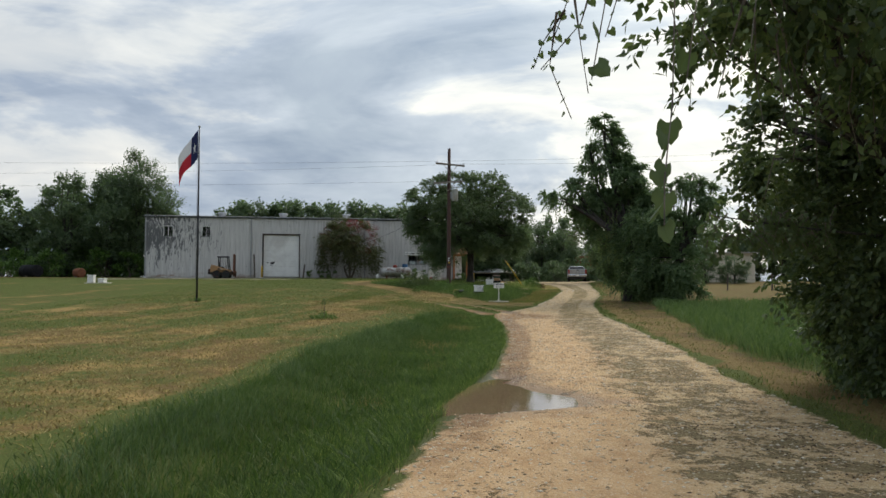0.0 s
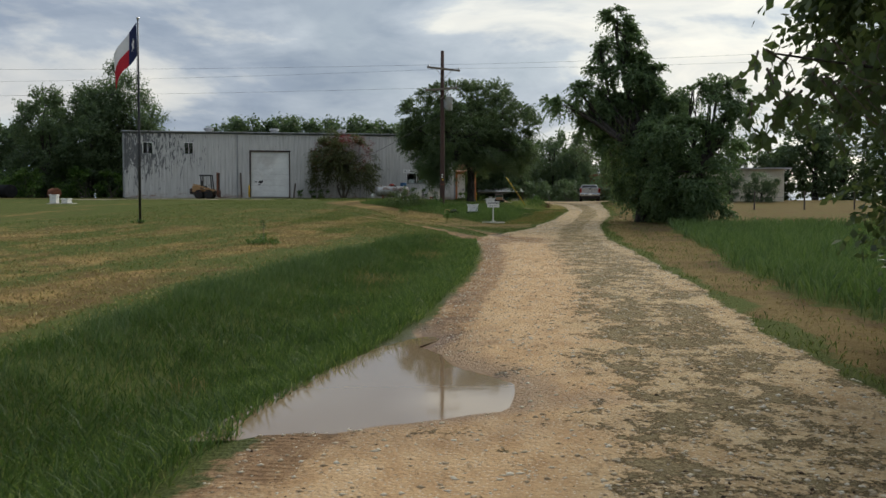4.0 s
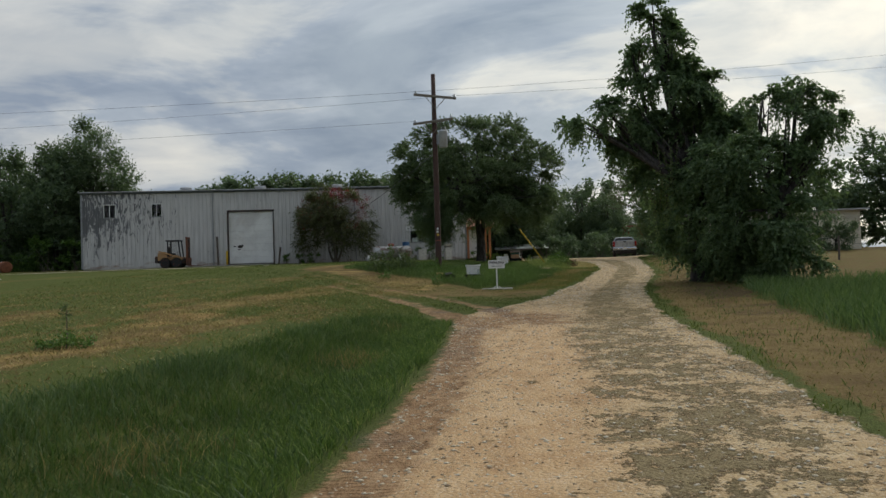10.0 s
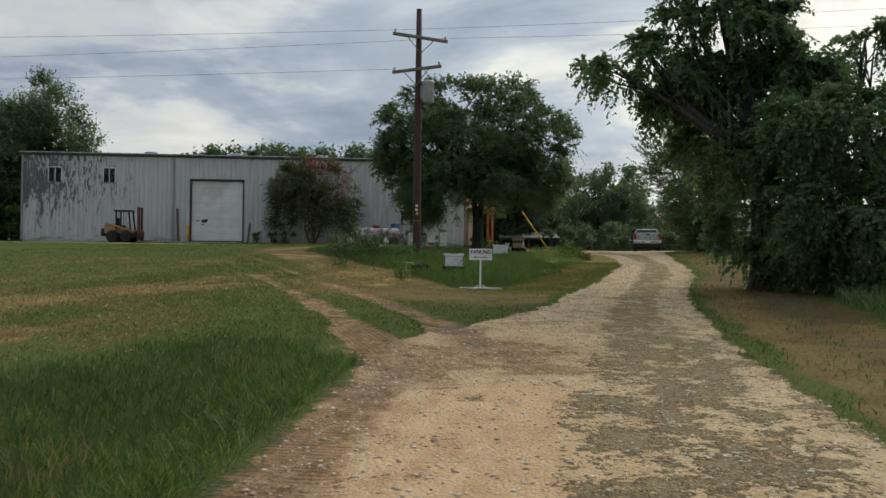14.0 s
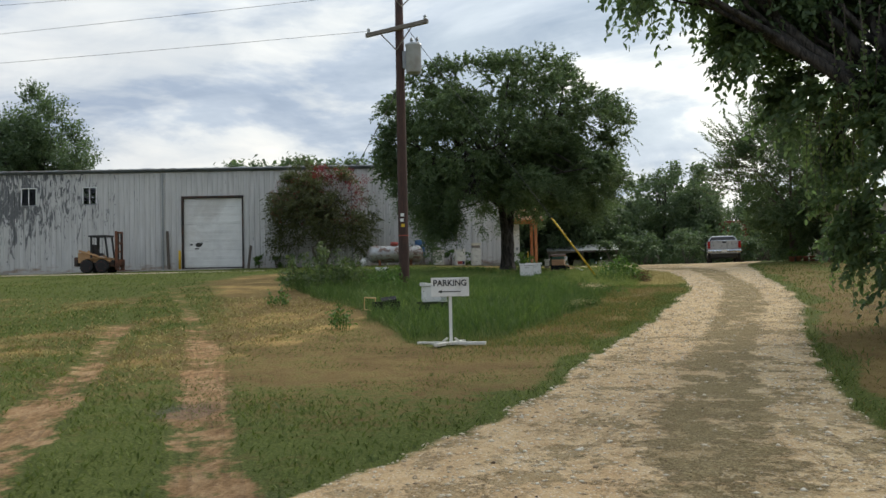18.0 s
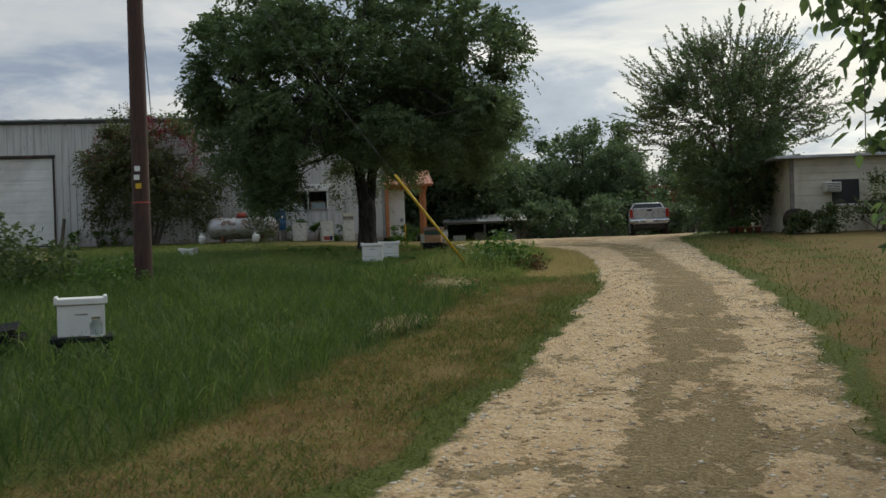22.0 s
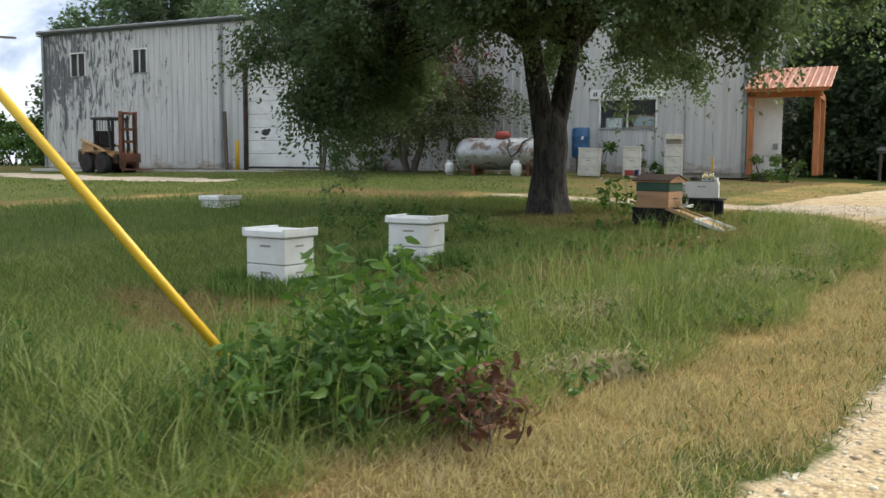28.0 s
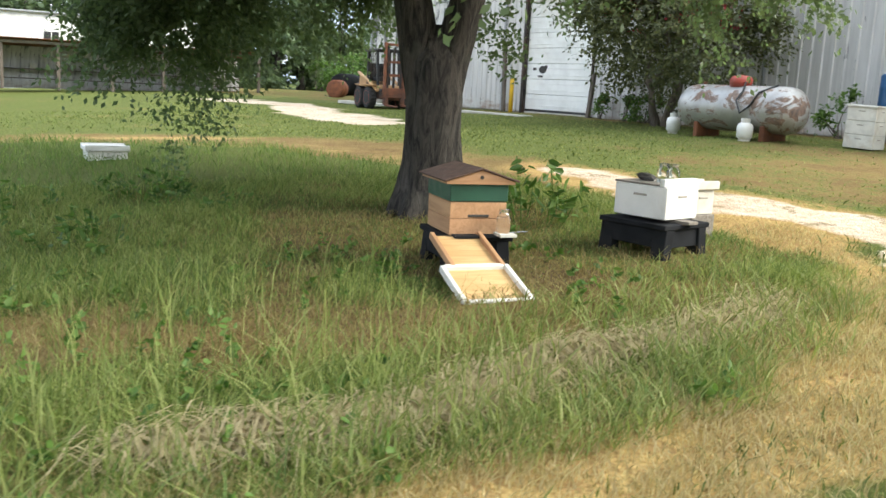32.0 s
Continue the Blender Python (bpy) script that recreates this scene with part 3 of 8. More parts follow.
LEFT_Y = [-60, 0, 8, 10.5, 14, 20, 25.6, 29, 34, 38, 41, 43.5, 46, 48, 50, 54, 57, 61, 63.6, 66, 68, 72, 76.3, 78.5, 80.1, 81.3, 82, 90, 99]
LEFT_X = [-4, -0.6, 0.1, 0.4, 0.85, 1.75, 2.3, 2.55, 2.72, 2.65, 2.5, 2.65, 4.1, 4.85, 5.2, 5.95, 6.65, 7.45, 8.0, 8.35, 8.45, 8.64, 8.66, 8.35, 7.2, 4.4, 4.0, 5.2, 9.0]
RIGHT_Y = [-60, 0, 12, 15, 19, 27, 34, 41.5, 48, 52, 56, 60, 65, 72, 78, 85, 90, 99]
RIGHT_X = [2.5, 4.8, 5.6, 6.0, 6.3, 6.8, 7.1, 7.5, 8.0, 8.6, 9.2, 10.2, 10.8, 11.5, 12.2, 13.0, 14.6, 15.4]
DITCH_Y = [-60, 0, 9, 13, 17, 21, 25, 30, 35, 39, 44]
DITCH_X = [-6, -2.7, -3.1, -3.4, -3.05, -2.95, -2.8, -1.95, -0.95, -0.6, 0.6]
ISLE = [(-2.4, 64), (0.5, 59.6), (2.2, 55.6), (3.2, 53.9), (3.9, 55.5), (4.6, 57.4), (5.1, 59.5), (5.5, 61.1), (5.95, 63.6), (6.3, 66.2), (6.85, 69), (7.2, 72),
        (7.4, 75), (7.2, 77.2), (6.8, 78.1), (6.3, 79.1), (4.8, 80.8), (3, 80.9), (0, 80.2), (-4, 78.2), (-6.0, 75), (-5.2, 70)]
RUT_A = [(3.3, 39.2), (2.73, 41.6), (2.16, 43.0), (1.0, 45.9), (-0.6, 49.7), (-3.4, 55.9), (-6.5, 62.2), (-11, 73), (-16, 85)]
RUT_B = [(4.7, 40.4), (4.07, 42.4), (3.6, 43.4), (3.0, 45.3), (1.6, 48.4), (0.0, 52.2), (-3.4, 58.9), (-7.3, 66), (-14.2, 85)]
CROP_Y, CROP_LANE = [12, 20, 28, 36, 42, 50], [1.5, 1.55, 1.7, 2.5, 2.9, 3.2]
WORN = [(3.5, 70.2), (4.3, 71.4), (5.0, 72.8), (5.1, 74.3), (5.4, 75.7), (5.9, 76.8), (6.0, 77.8), (5.7, 78.8)]
DRIVE = [(7.5, 82.9), (3, 82.4), (-0.8, 81.9)]
DRIVE_FAR = [(-11.5, 82.3), (-17, 82.2), (-23, 83.0), (-31, 81.8)]


def smooth_interp(v, xs, ys):
    s = 0
    for d in (-1.2, -0.6, 0, 0.6, 1.2):
        s = s + np.interp(np.asarray(v) + d, xs, ys)
    return s / 5


def seg_dist(x, y, pts):
    best = np.full(np.shape(x), 1e9)
    for (ax, ay), (bx, by) in zip(pts, pts[1:]):
        dx, dy = bx - ax, by - ay
        t = np.clip(((x - ax) * dx + (y - ay) * dy) / (dx * dx + dy * dy), 0, 1)
        best = np.minimum(best, np.hypot(x - ax - t * dx, y - ay - t * dy))
    return best


def poly_sdist(x, y, pts):
    """Distance to a closed outline, negative inside."""
    d = seg_dist(x, y, pts + pts[:1])
    inside = np.zeros(np.shape(x), bool)
    for (ax, ay), (bx, by) in zip(pts, pts[1:] + pts[:1]):
        hit = ((ay > y) != (by > y)) & (x < (bx - ax) * (y - ay) / (by - ay + 1e-12) + ax)
        inside ^= hit
    return np.where(inside, -d, d)


PUDDLE = [(0.75, 14.2), (1.05, 16.4), (1.35, 18.0), (1.75, 20.2), (2.05, 19.4), (1.75, 18.4), (2.2, 17.5), (2.85, 16.2), (2.75, 14.9), (1.9, 14.4)]


POOL = (0.40, 22.6)


def cover(x, y):
    """What lies at x, y: road, gritty, clay, dry, wet, tall (0 to 1 each) and the distances that planting needs."""
    xl, xr = smooth_interp(y, LEFT_Y, LEFT_X), smooth_interp(y, RIGHT_Y, RIGHT_X)
    n1 = fnoise(x, y, 0.9, 3) - 0.5
    edge = np.minimum(x - xl, xr - x) + n1 * 0.25 + (fnoise(x, y, 3.2, 3, 33) - 0.5) * 0.3
    road = sstep(-0.25, 0.3, edge) * sstep(100, 97, y)
    road = np.maximum(road, 0.72 * sstep(0.95, 0.45, seg_dist(x, y, DRIVE) + n1 * 1.1))
    road = np.maximum(road, 0.7 * sstep(1.7, 0.7, seg_dist(x, y, DRIVE_FAR) + n1 * 1.8))
    f = (x - xl) / np.maximum(xr - xl, 0.1)
    mid = np.interp(y, [0, 25, 38, 43, 47.5, 52, 56, 61, 66, 76], [0.72, 0.70, 0.68, 0.78, 0.60, 0.58, 0.58, 0.54, 0.56, 0.50])
    half = np.interp(y, [0, 25, 38, 43, 56, 61, 66, 76], [0.20, 0.24, 0.23, 0.17, 0.17, 0.19, 0.19, 0.16])
    gritty = sstep(1.25, 0.6, np.abs(f - mid) / half) * np.interp(y, [0, 8, 20, 40, 48, 80, 90], [0.45, 0.55, 0.66, 0.66, 0.82, 0.82, 0.25])
    gritty = np.maximum(gritty, 0.42 * sstep(0.86, 0.98, f))
    gritty = np.maximum(gritty, np.interp(y, [43, 47, 54, 60], [0, 0.30, 0.26, 0]) * (f > 0) * (f < 1))
    rut = np.minimum(seg_dist(x, y, RUT_A), seg_dist(x, y, RUT_B))
    rut_w = np.interp(y, [40, 47, 60, 86], [0.62, 0.37, 0.22, 0.17])
    clay = sstep(1.35, 0.5, rut / rut_w + n1 * 0.8) * np.interp(y, [38, 40, 46, 54, 62, 86], [0, 0.8, 0.66, 0.52, 0.44, 0.36])
    clay = np.maximum(clay, 0.72 * sstep(0.65, 0.15, np.abs(x - xl - 0.25)) * np.interp(y, [8, 14, 38, 44], [0.3, 1, 1, 0]))
    clay = np.maximum(clay, 0.62 * sstep(2.6, 1.0, np.hypot((x - 3.7) * 0.9, y - 41.6) + n1 * 2))
    clay = clay * np.where(y > 44.5, 0.45 + 1.1 * fnoise(x, y, 0.9, 3, 41), 1.0)
    isle = poly_sdist(x, y, ISLE) + n1 * 0.5 + (fnoise(x, y, 2.6, 3, 47) - 0.5) * 0.55 * (x > 4.5)
    ditch_l = smooth_interp(y, DITCH_Y, DITCH_X)
    in_ditch = sstep(-0.2, 0.5, np.minimum(x - ditch_l, xl - 0.1 - x) + n1 * 0.5) * sstep(43.5, 41.0, y - n1)
    tall = np.maximum(in_ditch, sstep(0.2, -0.4, isle))
    # dry bands: round the island, right of the road, in the mown field
    verge = np.interp(y, [50, 64, 68, 74], [0.20, 0.20, 0.16, 0.04]) + n1 * 0.8
    ring = sstep(-0.1, 0.3, isle) * sstep(1.3, 0.35, isle / np.interp(y, [46, 52, 57, 62], [8.0, 7.0, 4.5, 3.0])) * sstep(0.10, -0.30, edge + verge)
    lane = x - xr
    right = sstep(0.1, 0.55, lane + n1 * 0.7) * sstep(0.4, -0.3, lane + n1 - np.interp(y, CROP_Y + [54, 60], CROP_LANE + [3.0, 2.4])) * np.interp(y, [10, 14, 50, 62, 80, 86], [0.4, 1, 0.9, 0.75, 0.6, 0.3])
    yardr = sstep(2.2, 3.0, lane) * sstep(46, 56, y) * 0.62
    field = sstep(0.3, 1.2, np.maximum(ditch_l - x, (y - 43) * 0.6 - np.maximum(0, x + 1) * 3)) * np.interp(y, [0, 24, 36, 50, 62, 80, 84], [0.42, 0.45, 0.41, 0.33, 0.24, 0.18, 0.10])
    # windrows of the last mowing run along the field, a little askew to the road
    along, across = 0.99 * y + 0.15 * x, 0.99 * x - 0.15 * y + 1.2 * np.sin(y * 0.06)
    swath = sstep(0.40, 0.62, fnoise(along * 0.11, across, 0.95, 3, 4))
    field = field * (0.45 + 0.75 * swath * (0.2 + 1.3 * fnoise(x, y, 1.3, 4, 9)) + 0.75 * sstep(0.45, 0.7, fnoise(x * 0.8, y * 0.5, 0.6, 4, 19))) * (x < xl)
    strip = sstep(86.2, 87.2, y - (x + 28) * 0.18) * sstep(90.5, 88.6, y - (x + 28) * 0.18) * (x > -14) * (x < 4) * 0.75
    north = sstep(82.6, 84.0, y + n1) * sstep(95, 92, y) * (0.22 + 0.36 * sstep(-7, 0, x) + 0.25 * sstep(2.6, 1.2, 87.88 + (x + 28.85) * 0.178 - y)) * (0.55 + 0.9 * fnoise(x * 0.6, y, 0.6, 3, 14)) * (x < 6)
    n2 = fnoise(x, y, 1.7, 3, 21) - 0.5
    worn = sstep(1.05, 0.4, seg_dist(x, y, WORN) + n2 * 1.8) * 0.8
    scuff = sstep(2.4, 1.1, np.hypot((x - 5.9) * 0.95, y - 65.5) + n2 * 2.2)
    worn = np.maximum(worn, scuff * 0.85)
    bare = sstep(2.6, 1.2, np.hypot((x - 2.9) * 0.9, (y - 77.9) * 1.3) + n2 * 2.4) * 0.6
    worn = np.maximum(worn, 0.4 * sstep(0.54, 0.68, fnoise(x, y, 0.8, 3, 51)) * (x > 4.2))
    thin = np.maximum(worn, bare) * sstep(66, 70, y + 4.0 * (x > 3.5))
    dry = np.clip(np.maximum.reduce([ring * np.interp(y, [56, 66], [0.70, 0.92]), right * 0.92, yardr, field, strip, north]), 0, 1) * (1 - tall * 0.85)
    dry = np.maximum(dry, thin * 0.9)
    pud = poly_sdist(x, y, PUDDLE)
    wet = np.maximum(sstep(0.55, 0.0, pud + n1 * 0.4), 0.28 * clay * (y < 50))
    wet = np.maximum(wet, 0.6 * sstep(0.55, 0.15, np.abs(x - xl - 0.15 + n1 * 0.5)) * np.interp(y, [8, 16, 40, 44], [0.2, 1, 1, 0]) * sstep(0.35, 0.6, fnoise(x, y, 0.9, 3, 77)))
    wet = np.maximum(wet, 0.6 * sstep(1.5, 0.2, pud + n1) * (x > xl) * sstep(0.40, 0.62, fnoise(x, y, 1.8, 4, 57)))
    for a, b, r in ((3.35, 44.5, 0.7), (3.75, 43.0, 0.5), (2.95, 39.6, 0.8), (2.1, 43.8, 0.6), (2.5, 40.6, 0.4), (1.1, 45.8, 0.5), (1.7, 48.1, 0.6)):
        wet = np.maximum(wet, 0.85 * sstep(r, r * 0.3, np.hypot((x - a) * 1.6, (y - b) * 0.8) + n1 * 0.9 + n2 * 0.8))
    # lighter colour: strip beside the island by y, then drives, then windrows
    paler = np.interp(y, [53, 58, 61.5, 64, 67.5, 71], [0, 0.12, 0.08, 0, 0, 0.8]) * sstep(-0.2, 0.4, isle) * (x > 3) * (lane < 0) * (1 - 0.9 * road)
    paler = np.maximum(paler, 0.8 * np.maximum(sstep(1.3, 0.8, seg_dist(x, y, DRIVE)), sstep(2.0, 1.2, seg_dist(x, y, DRIVE_FAR))))
    paler = np.maximum(paler, 0.75 * swath * sstep(0.3, 0.7, fnoise(x, y, 1.1, 4, 29)) * sstep(0.15, 0.35, field) * (x < ditch_l + 0.5) * (y < 80))
    soil = bare * sstep(0.1, -0.3, isle)
    soil = np.maximum(soil, 0.75 * right * sstep(0.9, 1.8, lane + n1) * sstep(0.42, 0.62, fnoise(x, y, 0.55, 4, 61)) * (y < 60))
    soil = np.maximum(soil, 0.55 * worn * sstep(0.45, 0.62, fnoise(x, y, 1.1, 3, 65)) * (isle < 0) * (y > 69))
    soil = np.maximum(soil, 0.7 * scuff * sstep(0.40, 0.60, fnoise(x, y, 0.9, 4, 63)) * (road < 0.5))
    tan = sstep(0.66, 0.40, f + n1 * 0.3) * np.interp(y, [0, 8, 38, 47, 60, 90], [0.8, 1, 1, 0.35, 0.1, 0])
    tread = rut
    crown = 0.85 * sstep(38, 50, y)
    return dict(worn=crown, tan=tan, tread=tread, crop=lane - np.interp(y, CROP_Y, CROP_LANE) + n1 * 0.8, soil=soil, paler=paler, road=road, gritty=gritty, clay=clay, dry=dry, wet=wet, tall=tall, isle=isle, lane=lane, ditch=in_ditch, edge=edge, thin=thin, pud=pud, xl=xl, xr=xr, dl=ditch_l)


def ground_z(x, y, c=None):
    x, y = np.asarray(x, float), np.asarray(y, float)
    z = smooth_interp(y, Y_UP, Z_UP)
    z = z + 0.3 * np.clip((3.5 - x) / 8, 0, 1) * np.clip((y - 25) / 20, 0, 1)
    z = z + 0.12 * np.clip((x - 13) / 5, 0, 1) * np.clip((y - 60) / 20, 0, 1)
    c = c or cover(x, y)
    dm = (c["dl"] * 0.45 + c["xl"] * 0.55)
    w = np.maximum((c["xl"] - c["dl"]) * 0.5, 0.4)
    z = z - 0.36 * sstep(1.0, 0.1, np.abs(x - dm) / w) * sstep(43, 36, y) * (y > -60)
    z = z + 0.10 * sstep(0.5, -1.2, c["isle"])
    z = z - 0.07 * c["clay"] * (0.6 + 0.4 * fnoise(x, y, 2.2, 2, 71)) - 0.09 * sstep(0.35, -0.35, c["pud"])
    z = z + 0.05 * (fnoise(x, y, 0.45, 2, 3) - 0.5) + 0.02 * (vnoise(x, y, 3.1, 2) - 0.5) * (1 - 0.5 * c["road"])
    far = sstep(60, 200, np.hypot(x, y - 50))
    return z * (1 - far) + far * 1.2


def gz(x, y):
    return float(ground_z(np.array([x]), np.array([y]))[0])


def axis_steps(spans):
    out = []
    for a, b, step in spans:
        out.append(np.arange(a, b, step))
    return np.concatenate(out + [[spans[-1][1]]])


def build_ground():
    xs = axis_steps([(-900, -100, 100), (-100, -40, 6), (-40, -14, 0.7), (-14, -4, 0.28), (-4, 13, 0.13), (13, 20, 0.35), (20, 60, 2), (60, 100, 8), (100, 900, 100)])
    ys = axis_steps([(-900, -100, 100), (-100, -6, 6), (-6, 2, 0.5), (2, 48, 0.15), (48, 84, 0.15), (84, 100, 0.4), (100, 140, 4), (140, 200, 12), (200, 1200, 100)])
    gx, gy = np.meshgrid(xs, ys)
    x, y = gx.ravel(), gy.ravel()
    c = cover(x, y)
    z = ground_z(x, y, c)
    nx, ny = len(xs), len(ys)
    i = np.arange(nx * ny).reshape(ny, nx)
    q = np.stack([i[:-1, :-1], i[:-1, 1:], i[1:, 1:], i[1:, :-1]], -1).reshape(-1, 4)
    ob = np_mesh("ground", np.stack([x, y, z], -1), q, M_ground, {k: c[k] for k in ("road", "gritty", "clay", "dry", "wet", "paler", "soil", "tan", "tread", "worn")}, True)
    return tagged(ob, "mown field, grassy verges and pale caliche farm road", "ground", kind="structure")


ground = build_ground()


def build_puddle():
    bm = bmesh.new()
    cx = sum(p[0] for p in PUDDLE) / len(PUDDLE)
    cy = sum(p[1] for p in PUDDLE) / len(PUDDLE)
    level = -0.548
    bm.faces.new([bm.verts.new((p[0] + (p[0] - cx) * 0.45, p[1] + (p[1] - cy) * 0.15, level)) for p in PUDDLE[::-1]])
    bmesh.ops.recalc_face_normals(bm, faces=bm.faces[:])
    if bm.faces[:][0].normal.z < 0:
        bmesh.ops.reverse_faces(bm, faces=bm.faces[:])
    tagged(part("puddle", bm, M_water), "shallow muddy puddle at the edge of the road", "puddle", kind="structure")
    bm = bmesh.new()
    level = gz(*POOL) + 0.03
    bm.faces.new([bm.verts.new((POOL[0] + 0.28 * math.cos(a * 0.449), POOL[1] + 0.9 * math.sin(a * 0.449), level)) for a in range(14)])
    tagged(part("puddle", bm, M_water), "narrow pool of standing water in the ditch", "puddle", kind="structure")


build_puddle()


# ---- the metal building ----
BLD = pose(-28.85, 87.88, 2.60, 0, 0, 10.1)
B_LEN, B_DEEP, B_H = 29.85, 17.0, 5.86


def at_wall(u, off, z=None):
    """World place at u along the front, off metres out from it."""
    v = BLD @ Vector((u, -off, 0))
    return Vector((v.x, v.y, gz(v.x, v.y) if z is None else z))


def rib_panel(u0, u1, z0, z1, y=0.0, pitch=0.305, rib=0.034):
    """Ribbed sheet from u0 to u1: trapezoid ribs proud of a flat pan, with a back."""
    xs = [(u0, 0.0)]
    k = math.floor(u0 / pitch)
    while k * pitch < u1 + 0.1:
        c = k * pitch
        for d, h in ((-0.036, 0.0), (-0.016, 1.0), (0.016, 1.0), (0.036, 0.0)):
            if u0 + 0.002 < c + d < u1 - 0.002:
                xs.append((c + d, h * rib))
        k += 1
    xs.append((u1, 0.0))
    outline = [(x, -h) for x, h in xs] + [(u1, 0.02), (u0, 0.02)]
    bm = bmesh.new()
    a = [bm.verts.new((x, y + d, z0)) for x, d in outline]
    b = [bm.verts.new((x, y + d, z1)) for x, d in outline]
    n = len(a)
    for i in range(n):
        bm.faces.new((a[i], a[(i + 1) % n], b[(i + 1) % n], b[i]))
    bm.faces.new(a[::-1])
    bm.faces.new(b)
    bmesh.ops.recalc_face_normals(bm, faces=bm.faces[:])
    return bm


OPENINGS = [(1.70, 2.52, 3.93, 4.89), (5.28, 6.02, 3.95, 4.90), (11.12, 14.54, 0.0, 4.17), (25.36, 27.15, 1.42, 2.30)]


def ribbed_wall(owner, length, height, openings=()):
    cuts = sorted({0.0, length, *(v for o in openings for v in o[:2])})
    for a, b in zip(cuts, cuts[1:]):
        hole = next((o for o in openings if o[0] <= a + 1e-6 and b - 1e-6 <= o[1]), None)
        n = max(1, math.ceil((b - a) / 0.93))
        for i in range(n):
            u0, u1 = a + (b - a) * i / n, a + (b - a) * (i + 1) / n
            for z0, z1 in ([(0.0, height)] if not hole else [(0.0, hole[2]), (hole[3], height)]):
                if z1 - z0 > 0.05:
                    part("panel", rib_panel(u0, u1, z0, z1), M_siding, owner)


def slide_window(owner, o, sashes=2):
    u0, u1, z0, z1 = o
    w = part("window", box((u0 + u1) / 2, 0.0, z0 - 0.03, u1 - u0 + 0.14, 0.10, 0.05, 0.008), M_trim, owner, "pale metal sliding window")
    fr = bmesh.new()
    for cx, cz, sx, sz in (((u0 + u1) / 2, z1 + 0.02, u1 - u0 + 0.1, 0.05), (u0 - 0.02, (z0 + z1) / 2, 0.05, z1 - z0), (u1 + 0.02, (z0 + z1) / 2, 0.05, z1 - z0), ((u0 + u1) / 2, (z0 + z1) / 2, 0.04, z1 - z0)):
        box(cx, -0.022, cz, sx, 0.07, sz, 0.006, fr)
    part("window_frame", fr, M_doorwhite, w)
    for i in range(sashes):
        a = u0 + (u1 - u0) * i / sashes
        b = u0 + (u1 - u0) * (i + 1) / sashes
        g = part("pane", box((a + b) / 2, 0.012 + 0.012 * i, (z0 + z1) / 2, b - a, 0.006, z1 - z0), M_glass, w)
        g.visible_shadow = False
    return w


